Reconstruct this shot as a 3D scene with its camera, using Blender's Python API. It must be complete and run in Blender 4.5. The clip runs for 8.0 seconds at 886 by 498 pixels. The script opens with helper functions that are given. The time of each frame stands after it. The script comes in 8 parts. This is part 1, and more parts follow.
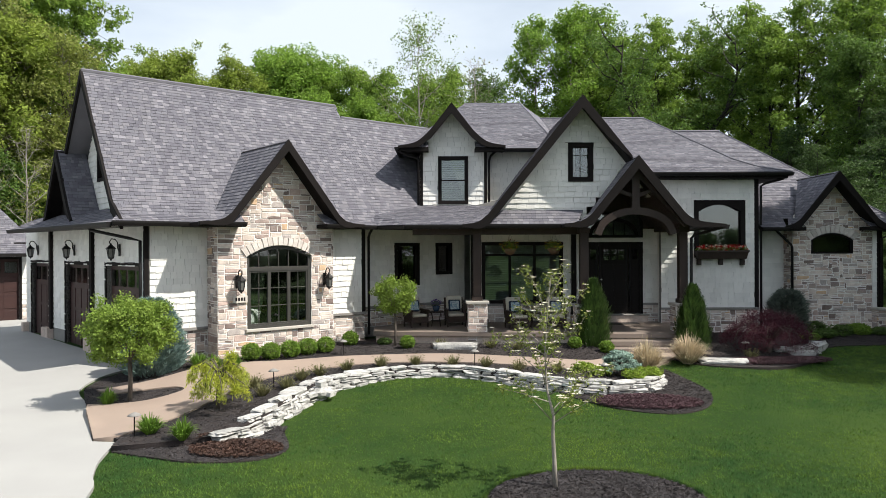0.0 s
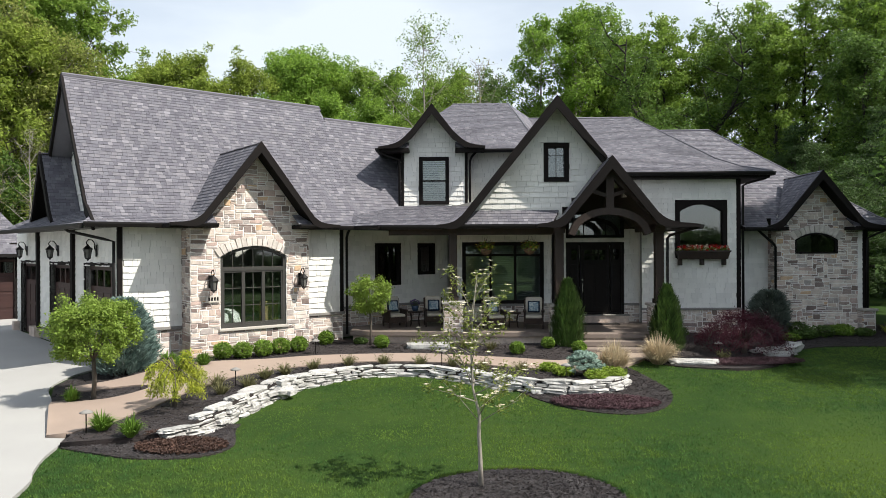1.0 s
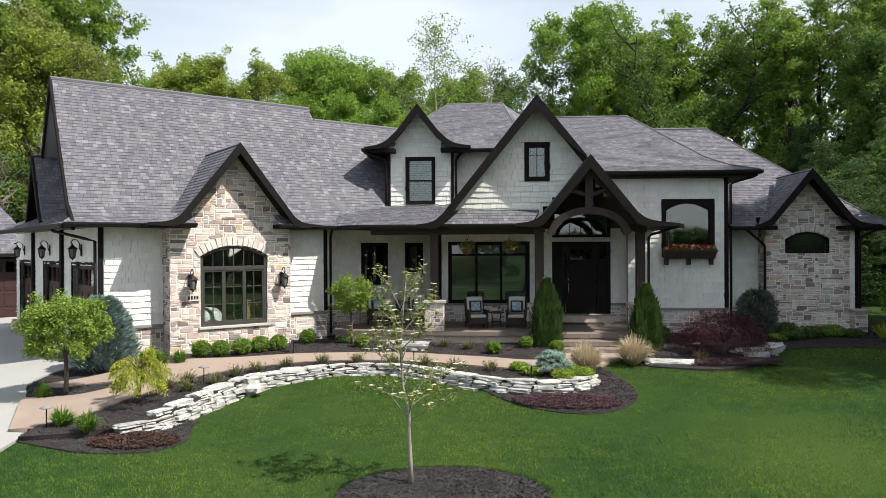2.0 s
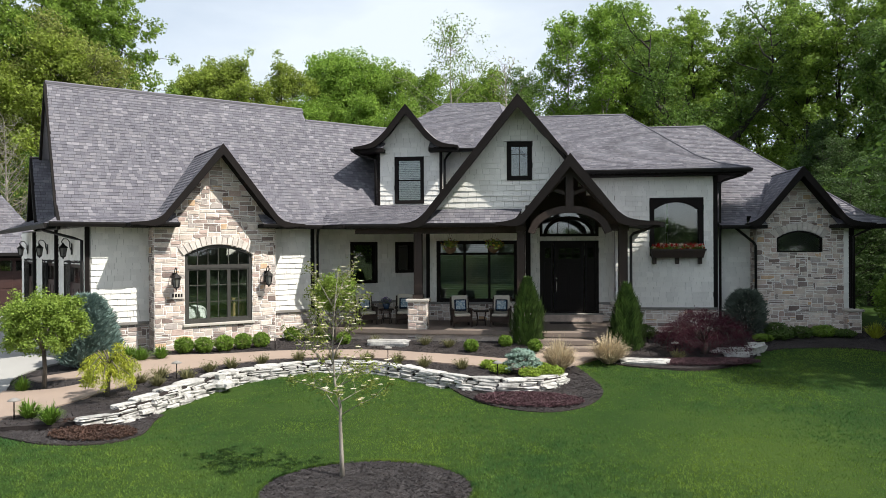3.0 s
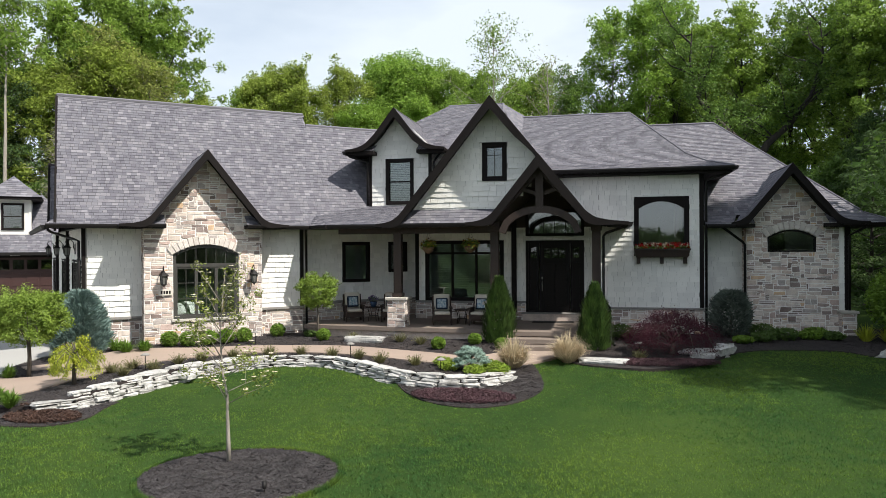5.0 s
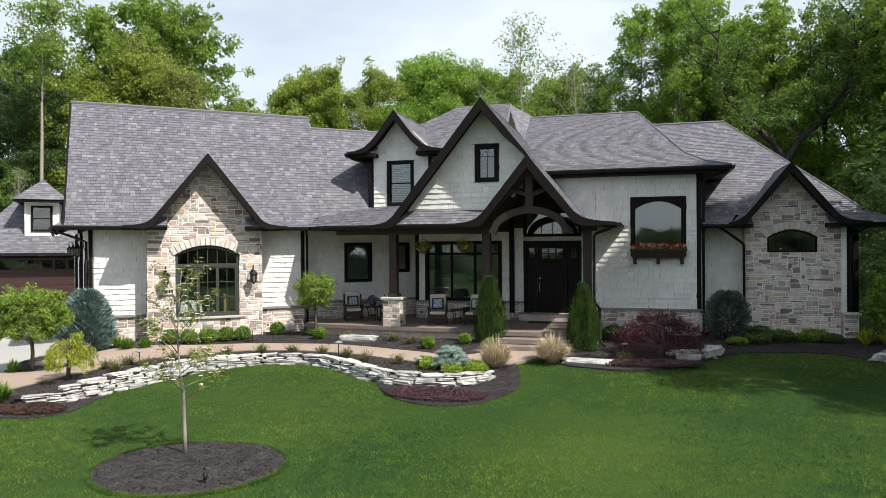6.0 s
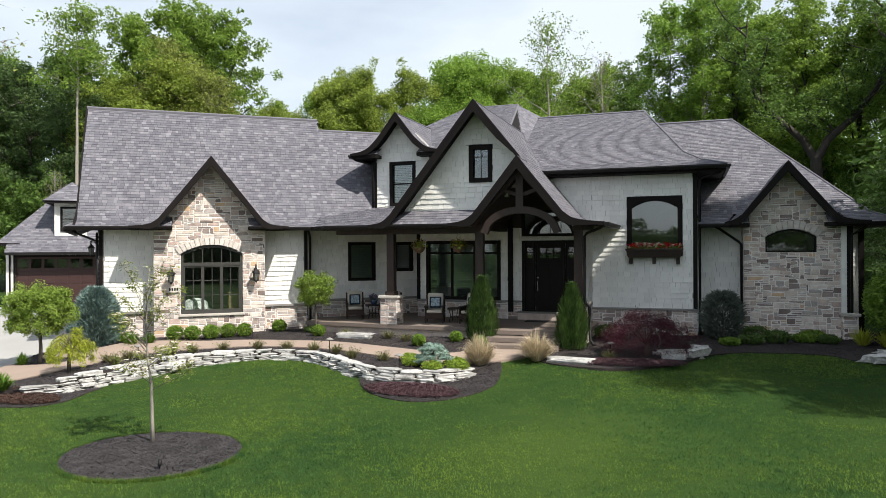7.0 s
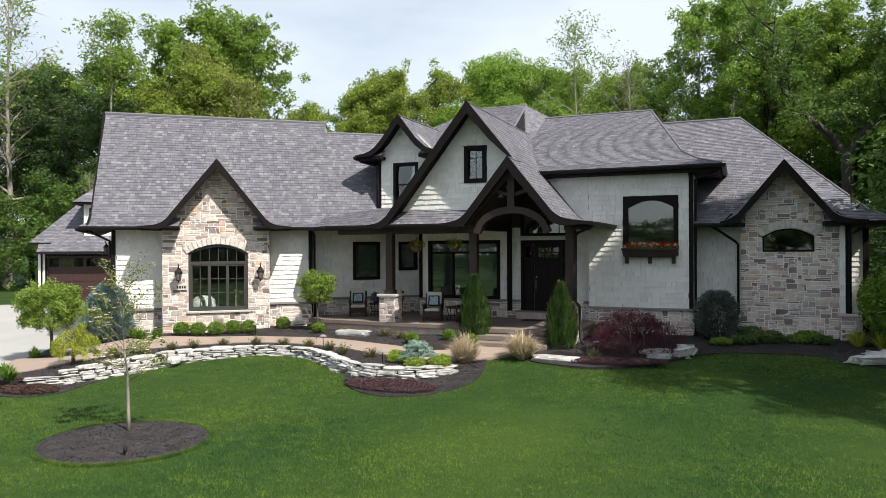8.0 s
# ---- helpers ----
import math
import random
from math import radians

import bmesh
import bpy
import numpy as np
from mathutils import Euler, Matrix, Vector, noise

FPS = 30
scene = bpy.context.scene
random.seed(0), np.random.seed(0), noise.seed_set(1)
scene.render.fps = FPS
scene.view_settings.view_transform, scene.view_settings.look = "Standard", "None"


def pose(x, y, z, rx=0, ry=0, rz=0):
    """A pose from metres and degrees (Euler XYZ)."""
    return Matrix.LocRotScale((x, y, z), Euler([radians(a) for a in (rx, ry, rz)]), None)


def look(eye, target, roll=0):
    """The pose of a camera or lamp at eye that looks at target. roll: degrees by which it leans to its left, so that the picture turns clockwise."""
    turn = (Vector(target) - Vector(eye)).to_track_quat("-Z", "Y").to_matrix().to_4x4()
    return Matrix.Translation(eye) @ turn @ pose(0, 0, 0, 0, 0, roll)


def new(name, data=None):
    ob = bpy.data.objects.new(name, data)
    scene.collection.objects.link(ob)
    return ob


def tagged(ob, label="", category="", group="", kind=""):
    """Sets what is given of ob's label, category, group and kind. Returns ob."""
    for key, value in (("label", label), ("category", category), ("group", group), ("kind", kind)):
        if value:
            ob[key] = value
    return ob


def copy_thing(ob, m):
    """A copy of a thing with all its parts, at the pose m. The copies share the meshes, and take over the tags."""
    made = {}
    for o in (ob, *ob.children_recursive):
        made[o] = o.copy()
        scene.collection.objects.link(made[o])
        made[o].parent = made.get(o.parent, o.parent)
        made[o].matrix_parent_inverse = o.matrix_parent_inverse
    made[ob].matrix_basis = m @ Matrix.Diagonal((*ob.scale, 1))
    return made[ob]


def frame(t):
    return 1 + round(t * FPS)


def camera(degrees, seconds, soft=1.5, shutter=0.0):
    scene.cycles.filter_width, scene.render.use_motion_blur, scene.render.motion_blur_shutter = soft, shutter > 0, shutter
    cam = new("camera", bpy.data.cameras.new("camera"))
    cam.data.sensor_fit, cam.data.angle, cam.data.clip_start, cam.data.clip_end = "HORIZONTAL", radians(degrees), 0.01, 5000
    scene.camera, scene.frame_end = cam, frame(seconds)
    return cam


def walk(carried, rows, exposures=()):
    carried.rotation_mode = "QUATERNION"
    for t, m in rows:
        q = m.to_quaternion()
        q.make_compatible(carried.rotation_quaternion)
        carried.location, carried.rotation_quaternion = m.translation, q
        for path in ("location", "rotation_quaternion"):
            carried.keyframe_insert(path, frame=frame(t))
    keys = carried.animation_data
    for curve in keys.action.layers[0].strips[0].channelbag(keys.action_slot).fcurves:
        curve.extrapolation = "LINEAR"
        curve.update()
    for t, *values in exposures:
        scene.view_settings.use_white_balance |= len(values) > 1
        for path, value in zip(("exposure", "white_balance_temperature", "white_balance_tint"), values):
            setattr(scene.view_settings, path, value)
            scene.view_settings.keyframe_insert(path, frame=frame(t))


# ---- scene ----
cam = camera(63.8, 8.0, soft=0.7)
METRES, EYE, TILT, LEAN, TURN = 12.9, 3.68, 0.0, 0.0, 0.0
ROWS = [
    (0.0, 0.0, 0.0, 0.0, -0.0, -0.11, 0.24),
    (0.5, 0.0546, -0.0051, -0.0006, 0.78, -0.1, 0.27),
    (1.0, 0.1107, -0.0072, 0.0001, 1.56, -0.1, 0.28),
    (1.5, 0.1679, -0.009, -0.0004, 2.54, -0.11, 0.29),
    (3.0, 0.3499, -0.0116, -0.0041, 6.17, -0.1, 0.31),
    (3.5, 0.4141, -0.0137, -0.0065, 7.47, -0.11, 0.3),
    (4.0, 0.4773, -0.0146, -0.006, 8.95, -0.12, 0.31),
    (4.5, 0.5408, -0.0145, -0.0051, 10.53, -0.13, 0.32),
    (6.0, 0.7399, -0.0017, -0.0041, 15.76, -0.09, 0.38),
    (6.5, 0.8044, 0.0026, -0.0046, 17.49, -0.09, 0.37),
    (7.0, 0.8694, 0.0079, -0.0052, 19.2, -0.1, 0.35),
    (7.5, 0.9337, 0.0142, -0.0057, 20.91, -0.09, 0.34),
    (8.0, 0.998, 0.021, -0.0065, 22.62, -0.1, 0.32),
]
walk(cam, [(t, pose(0, 0, EYE, TILT, LEAN, TURN) @ pose(METRES * x, METRES * y, METRES * z, 90 + pitch, roll, yaw)) for t, x, y, z, yaw, pitch, roll in ROWS])

# ---- light ----
SUN_AZ, SUN_EL = -23.0, 50.5          # degrees from +x, and above the horizon
world = bpy.data.worlds.new("world")
scene.world = world
world.use_nodes = True
wn, wl = world.node_tree.nodes, world.node_tree.links
wn.clear()
w_out, w_bg, w_sky = wn.new("ShaderNodeOutputWorld"), wn.new("ShaderNodeBackground"), wn.new("ShaderNodeTexSky")
w_sky.sky_type, w_sky.sun_disc = "NISHITA", False
w_sky.sun_elevation, w_sky.sun_rotation = radians(SUN_EL), radians(90 - SUN_AZ)
w_sky.air_density, w_sky.dust_density = 1.0, 2.0
# thin bright cloud veil over the whole sky
w_co, w_map, w_noise = wn.new("ShaderNodeTexCoord"), wn.new("ShaderNodeMapping"), wn.new("ShaderNodeTexNoise")
w_map.inputs["Scale"].default_value = (1.0, 1.0, 3.0)
w_noise.inputs["Scale"].default_value, w_noise.inputs["Detail"].default_value = 1.6, 6
w_ramp, w_mix = wn.new("ShaderNodeValToRGB"), wn.new("ShaderNodeMix")
w_ramp.color_ramp.elements[0].position, w_ramp.color_ramp.elements[0].color = 0.36, (0.35, 0.35, 0.35, 1)
w_ramp.color_ramp.elements[1].position, w_ramp.color_ramp.elements[1].color = 0.62, (0.92, 0.92, 0.92, 1)
w_mix.data_type = "RGBA"
w_mix.inputs["B"].default_value = (6.3, 6.9, 7.5, 1)
wl.new(w_co.outputs["Generated"], w_map.inputs["Vector"])
wl.new(w_map.outputs["Vector"], w_noise.inputs["Vector"])
wl.new(w_noise.outputs["Fac"], w_ramp.inputs["Fac"])
wl.new(w_ramp.outputs["Color"], w_mix.inputs["Factor"])
wl.new(w_sky.outputs["Color"], w_mix.inputs["A"])
wl.new(w_mix.outputs["Result"], w_bg.inputs["Color"])
w_bg.inputs["Strength"].default_value = 0.115
wl.new(w_bg.outputs["Background"], w_out.inputs["Surface"])
sun_data = bpy.data.lights.new("sun", "SUN")
sun_data.energy, sun_data.angle, sun_data.color = 5.7, radians(0.6), (1.0, 0.95, 0.86)
sun = new("sun", sun_data)
s_dir = Vector((math.cos(radians(SUN_EL)) * math.cos(radians(SUN_AZ)), math.cos(radians(SUN_EL)) * math.sin(radians(SUN_AZ)), math.sin(radians(SUN_EL))))
sun.matrix_world = look(s_dir * 60, (0, 0, 0))
scene.view_settings.exposure = 0.38


# ---- materials ----
def mat(name, color, color2=None, rough=0.7, scale=6.0, fine=60.0, bump=0.2, metal=0.0, vary=0.0, island=False, spec=0.4, stretch=(1, 1, 1), coarse_amt=0.6, palette=None, trans=0.0, span=(0.33, 0.67)):
    """A procedural surface: two colours mixed by coarse noise, fine grain, bump, and a random value per piece."""
    m = bpy.data.materials.new(name)
    m.use_nodes = True
    n, l = m.node_tree.nodes, m.node_tree.links
    b = n["Principled BSDF"]
    b.inputs["Roughness"].default_value, b.inputs["Metallic"].default_value = rough, metal
    b.inputs["Specular IOR Level"].default_value = spec
    mp = n.new("ShaderNodeMapping")
    geo = n.new("ShaderNodeNewGeometry")
    mp.inputs["Scale"].default_value = stretch
    l.new(geo.outputs["Position"], mp.inputs["Vector"])
    big, small = n.new("ShaderNodeTexNoise"), n.new("ShaderNodeTexNoise")
    big.inputs["Scale"].default_value, big.inputs["Detail"].default_value = scale, 5
    small.inputs["Scale"].default_value, small.inputs["Detail"].default_value = fine, 4
    l.new(mp.outputs["Vector"], big.inputs["Vector"])
    l.new(mp.outputs["Vector"], small.inputs["Vector"])
    color2 = color2 or tuple(c * 0.7 for c in color)
    mix = n.new("ShaderNodeMix")
    mix.data_type = "RGBA"
    mix.inputs["A"].default_value, mix.inputs["B"].default_value = (*color, 1), (*color2, 1)
    add = n.new("ShaderNodeMath")
    add.operation = "MULTIPLY_ADD"
    l.new(small.outputs["Fac"], add.inputs[0])
    add.inputs[1].default_value = 1.0 - coarse_amt
    sc = n.new("ShaderNodeMath")
    sc.operation = "MULTIPLY"
    l.new(big.outputs["Fac"], sc.inputs[0])
    sc.inputs[1].default_value = coarse_amt
    l.new(sc.outputs[0], add.inputs[2])
    ramp = n.new("ShaderNodeMapRange")
    ramp.inputs["From Min"].default_value, ramp.inputs["From Max"].default_value = span
    l.new(add.outputs[0], ramp.inputs["Value"])
    l.new(ramp.outputs["Result"], mix.inputs["Factor"])
    last = mix.outputs["Result"]
    if vary or palette:
        if island:
            rnd = geo.outputs["Random Per Island"]
        else:
            rnd = n.new("ShaderNodeObjectInfo").outputs["Random"]
        if palette:
            cr = n.new("ShaderNodeValToRGB")
            cr.color_ramp.interpolation = "CONSTANT"
            while len(cr.color_ramp.elements) < len(palette):
                cr.color_ramp.elements.new(0.5)
            for i, (pos, c) in enumerate(palette):
                cr.color_ramp.elements[i].position, cr.color_ramp.elements[i].color = pos, (*c, 1)
            l.new(rnd, cr.inputs["Fac"])
            mu = n.new("ShaderNodeMix")
            mu.data_type, mu.blend_type = "RGBA", "MULTIPLY"
            mu.inputs["Factor"].default_value = 1.0
            l.new(last, mu.inputs["A"])
            l.new(cr.outputs["Color"], mu.inputs["B"])
            last = mu.outputs["Result"]
        if vary:
            hs, mr = n.new("ShaderNodeHueSaturation"), n.new("ShaderNodeMapRange")
            mr.inputs["To Min"].default_value, mr.inputs["To Max"].default_value = 1 - vary, 1 + vary
            l.new(rnd, mr.inputs["Value"])
            l.new(mr.outputs["Result"], hs.inputs["Value"])
            l.new(last, hs.inputs["Color"])
            last = hs.outputs["Color"]
    l.new(last, b.inputs["Base Color"])
    if bump:
        bp = n.new("ShaderNodeBump")
        bp.inputs["Strength"].default_value, bp.inputs["Distance"].default_value = bump, 0.02
        l.new(small.outputs["Fac"], bp.inputs["Height"])
        l.new(bp.outputs["Normal"], b.inputs["Normal"])
    if trans:
        tr, ms = n.new("ShaderNodeBsdfTranslucent"), n.new("ShaderNodeMixShader")
        ms.inputs["Fac"].default_value = trans
        l.new(last, tr.inputs["Color"])
        l.new(b.outputs["BSDF"], ms.inputs[1])
        l.new(tr.outputs["BSDF"], ms.inputs[2])
        l.new(ms.outputs["Shader"], n["Material Output"].inputs["Surface"])
    return m


def glass_material():
    m = bpy.data.materials.new("window_glass")
    m.use_nodes = True
    n, l = m.node_tree.nodes, m.node_tree.links
    n.remove(n["Principled BSDF"])
    gl, tp, ms, fr = n.new("ShaderNodeBsdfGlossy"), n.new("ShaderNodeBsdfTransparent"), n.new("ShaderNodeMixShader"), n.new("ShaderNodeFresnel")
    gl.inputs["Roughness"].default_value = 0.01
    tp.inputs["Color"].default_value = (0.74, 0.80, 0.79, 1)
    fr.inputs["IOR"].default_value = 2.3
    l.new(fr.outputs["Fac"], ms.inputs["Fac"])
    l.new(tp.outputs["BSDF"], ms.inputs[1])
    l.new(gl.outputs["BSDF"], ms.inputs[2])
    l.new(ms.outputs["Shader"], n["Material Output"].inputs["Surface"])
    return m


SHINGLES = [(0.0, (0.95, 0.94, 0.98)), (0.26, (0.76, 0.75, 0.80)), (0.44, (1.04, 1.02, 1.04)), (0.62, (0.86, 0.84, 0.89)), (0.80, (1.24, 1.21, 1.22)), (0.91, (1.10, 1.07, 1.08)), (0.96, (1.42, 1.39, 1.40))]
STONES = [(0.0, (0.98, 0.92, 0.88)), (0.20, (1.14, 1.09, 1.06)), (0.39, (0.62, 0.54, 0.52)), (0.52, (0.96, 0.86, 0.80)), (0.63, (0.36, 0.30, 0.29)), (0.72, (0.72, 0.70, 0.71)), (0.83, (0.84, 0.70, 0.67)), (0.905, (1.00, 0.77, 0.54)), (0.93, (0.45, 0.395, 0.39))]
M_SHINGLE = mat("roof_shingle", (0.155, 0.154, 0.170), (0.124, 0.123, 0.136), 0.9, 2.5, 70, 0.5, palette=SHINGLES, spec=0.2)
M_SHINGLES = mat("roof_shingles", (0.155, 0.154, 0.170), (0.124, 0.123, 0.136), 0.9, 2.5, 70, 0.5, palette=SHINGLES, island=True, spec=0.2)
M_SHAKE = mat("white_shake", (0.74, 0.73, 0.695), (0.665, 0.655, 0.62), 0.75, 2.0, 45, 0.25, vary=0.07, stretch=(1, 1, 0.25))
M_SHAKES = mat("white_shakes", (0.74, 0.73, 0.695), (0.665, 0.655, 0.62), 0.75, 2.0, 45, 0.25, vary=0.07, island=True, stretch=(1, 1, 0.25))
M_WALL = mat("white_wall", (0.74, 0.72, 0.68), (0.66, 0.64, 0.60), 0.8, 2, 50, 0.1)
M_TRIM = mat("dark_trim", (0.0135, 0.0110, 0.0105), (0.0085, 0.0072, 0.0072), 0.7, 2, 40, 0.1, spec=0.10)
M_GUTTER = mat("gutter_metal", (0.014, 0.0125, 0.0125), (0.010, 0.009, 0.009), 0.5, 2, 30, 0.05, spec=0.2)
M_TIMBER = mat("stained_timber", (0.036, 0.0215, 0.016), (0.021, 0.013, 0.0105), 0.6, 1.5, 30, 0.3, stretch=(4, 4, 0.6))
M_BRONZE = mat("bronze_window_frame", (0.050, 0.049, 0.045), (0.038, 0.037, 0.034), 0.5, 2, 40, 0.05, spec=0.3)
M_DOOR = mat("dark_door_wood", (0.010, 0.007, 0.0065), (0.006, 0.005, 0.0045), 0.5, 3, 40, 0.15, spec=0.15, stretch=(5, 5, 0.5))
M_GARAGE = mat("mahogany_garage", (0.048, 0.021, 0.018), (0.030, 0.013, 0.012), 0.5, 2, 40, 0.2, stretch=(0.6, 0.6, 5))
M_STONE = mat("ledge_stone", (0.66, 0.605, 0.56), (0.41, 0.375, 0.35), 0.85, 6, 40, 0.7, palette=STONES)
M_STONES = mat("ledge_stones", (0.66, 0.605, 0.56), (0.41, 0.375, 0.35), 0.85, 6, 40, 0.7, palette=STONES, island=True)
M_ARCH = mat("arch_stone", (0.62, 0.575, 0.53), (0.45, 0.41, 0.38), 0.85, 5, 40, 0.6, vary=0.16)
M_SHEATH = mat("dark_sheathing", (0.24, 0.235, 0.22), (0.19, 0.185, 0.175), 0.9, 4, 40, 0.1)
M_MORTAR = mat("mortar", (0.75, 0.725, 0.69), (0.66, 0.64, 0.61), 0.95, 5, 60, 0.4)
M_CAP = mat("cut_stone", (0.48, 0.45, 0.41), (0.38, 0.355, 0.32), 0.85, 4, 50, 0.3)
M_CAPDARK = mat("water_table_stone", (0.25, 0.24, 0.225), (0.19, 0.18, 0.17), 0.85, 4, 50, 0.3)
M_GLASS = glass_material()
M_BLIND = mat("white_blinds", (0.80, 0.80, 0.78), (0.74, 0.74, 0.72), 0.6, 3, 30, 0.0)
M_BLINDD = mat("porch_blinds", (0.80, 0.80, 0.78), (0.74, 0.74, 0.72), 0.6, 3, 30, 0.0)
M_LAWN = mat("lawn_thatch", (0.036, 0.064, 0.012), (0.016, 0.039, 0.008), 0.95, 0.27, 25, 0.6, spec=0.1, coarse_amt=0.8, span=(0.36, 0.62))
M_GRASS = mat("grass_blades", (0.122, 0.188, 0.030), (0.042, 0.104, 0.029), 0.75, 0.30, 2.6, 0.0, vary=0.42, island=True, spec=0.15, trans=0.3, coarse_amt=0.56, span=(0.41, 0.595))
M_MULCH = mat("dark_mulch", (0.040, 0.031, 0.029), (0.016, 0.012, 0.012), 0.95, 1.2, 38, 1.0)
M_CHIP = mat("mulch_chips", (0.052, 0.047, 0.049), (0.016, 0.014, 0.015), 0.95, 3, 40, 0.3, vary=0.5, island=True)
M_DRIVE = mat("drive_concrete", (0.355, 0.350, 0.338), (0.300, 0.296, 0.287), 0.9, 0.5, 70, 0.2, spec=0.2)
M_WALK = mat("tan_walk", (0.32, 0.250, 0.205), (0.26, 0.205, 0.170), 0.9, 0.8, 70, 0.2, spec=0.2)
M_PORCH = mat("porch_slab", (0.21, 0.165, 0.14), (0.16, 0.13, 0.11), 0.8, 1.0, 60, 0.2)
M_LIME = mat("white_limestone", (0.56, 0.55, 0.53), (0.235, 0.23, 0.22), 0.9, 4.5, 22, 1.0, vary=0.16)
M_BARK = mat("bark", (0.13, 0.11, 0.09), (0.06, 0.05, 0.042), 0.95, 3, 20, 0.8, stretch=(3, 3, 0.6))
M_BARKD = mat("dark_bark", (0.050, 0.042, 0.036), (0.022, 0.019, 0.017), 0.95, 3, 20, 0.8, stretch=(3, 3, 0.6))
M_BARKL = mat("pale_bark", (0.33, 0.30, 0.26), (0.20, 0.18, 0.155), 0.95, 6, 30, 0.6, stretch=(2, 2, 0.8))


def leaf_mat(name, c1, c2, vary=0.3, trans=0.35, scale=0.6):
    return mat(name, c1, c2, 0.6, scale, 4.0, 0.0, vary=vary, island=True, spec=0.3, trans=trans)


# ---- builders ----
class Mesh:
    """Collects vertices and faces, and links them as one mesh."""
    def __init__(self, m=None):
        self.v, self.f, self.m = [], [], m or Matrix.Identity(4)

    def add(self, vs, fs, m=None):
        k = len(self.v)
        mm = self.m @ m if m else self.m
        self.v += [tuple(mm @ Vector(p)) for p in vs]
        self.f += [tuple(i + k for i in f) for f in fs]
        return self

    def box(self, x0, y0, z0, x1, y1, z1, m=None, bevel=0.0):
        b = min(bevel, 0.45 * min(abs(x1 - x0), abs(y1 - y0), abs(z1 - z0)))
        if b <= 0:
            vs = [(x0, y0, z0), (x1, y0, z0), (x1, y1, z0), (x0, y1, z0), (x0, y0, z1), (x1, y0, z1), (x1, y1, z1), (x0, y1, z1)]
            return self.add(vs, [(0, 3, 2, 1), (4, 5, 6, 7), (0, 1, 5, 4), (1, 2, 6, 5), (2, 3, 7, 6), (3, 0, 4, 7)], m)
        bm = bmesh.new()
        bmesh.ops.create_cube(bm, size=1)
        for p in bm.verts:
            p.co = Vector((x0 + (p.co.x + 0.5) * (x1 - x0), y0 + (p.co.y + 0.5) * (y1 - y0), z0 + (p.co.z + 0.5) * (z1 - z0)))
        bmesh.ops.bevel(bm, geom=bm.edges[:], offset=b, segments=2, profile=0.6, affect="EDGES")
        return self.bm(bm, m)

    def bm(self, bm, m=None):
        bm.verts.index_update()
        self.add([tuple(p.co) for p in bm.verts], [tuple(p.index for p in f.verts) for f in bm.faces], m)
        bm.free()
        return self

    def prism(self, poly, y0, y1, m=None):
        """A polygon in x, z carried from y0 to y1."""
        n = len(poly)
        vs = [(x, y0, z) for x, z in poly] + [(x, y1, z) for x, z in poly]
        fs = [tuple(range(n)), tuple(range(2 * n - 1, n - 1, -1))] + [(i, n + i, n + (i + 1) % n, (i + 1) % n) for i in range(n)]
        return self.add(vs, fs, m)

    def strip(self, a, b, y0, y1, m=None):
        """A band between two lines of x, z points, carried from y0 to y1 (for bowed boards)."""
        n = len(a)
        vs = [(x, y0, z) for x, z in a] + [(x, y0, z) for x, z in b] + [(x, y1, z) for x, z in a] + [(x, y1, z) for x, z in b]
        fs = []
        for i in range(n - 1):
            fs += [(i, i + 1, n + i + 1, n + i), (2 * n + i + 1, 2 * n + i, 3 * n + i, 3 * n + i + 1), (i + 1, i, 2 * n + i, 2 * n + i + 1), (n + i, n + i + 1, 3 * n + i + 1, 3 * n + i)]
        fs += [(0, n, 3 * n, 2 * n), (n - 1, 3 * n - 1, 4 * n - 1, 2 * n - 1)]
        return self.add(vs, fs, m)

    def slab(self, pts, thick, m=None):
        """A flat polygon in space with thickness below it."""
        ps = [Vector(p) for p in pts]
        nn = normal_of(ps)
        n = len(ps)
        vs = [tuple(p) for p in ps] + [tuple(p - nn * thick) for p in ps]
        fs = [tuple(range(n)), tuple(range(2 * n - 1, n - 1, -1))] + [(i, n + i, n + (i + 1) % n, (i + 1) % n) for i in range(n)]
        return self.add(vs, fs, m)

    def tube(self, pts, radii, sides=8, m=None, caps=True):
        ps = [Vector(p) for p in pts]
        if not hasattr(radii, "__len__"):
            radii = [radii] * len(ps)
        vs, fs, n = [], [], len(ps)
        ref = None
        for i, p in enumerate(ps):
            d = (ps[min(i + 1, n - 1)] - ps[max(i - 1, 0)]).normalized()
            if ref is None:
                ref = d.orthogonal().normalized()
            ref = (ref - d * ref.dot(d)).normalized()
            q = d.cross(ref)
            for k in range(sides):
                a = 2 * math.pi * k / sides
                vs.append(tuple(p + (ref * math.cos(a) + q * math.sin(a)) * radii[i]))
        for i in range(n - 1):
            for k in range(sides):
                fs.append((i * sides + k, i * sides + (k + 1) % sides, (i + 1) * sides + (k + 1) % sides, (i + 1) * sides + k))
        if caps:
            fs += [tuple(range(sides - 1, -1, -1)), tuple((n - 1) * sides + k for k in range(sides))]
        return self.add(vs, fs, m)

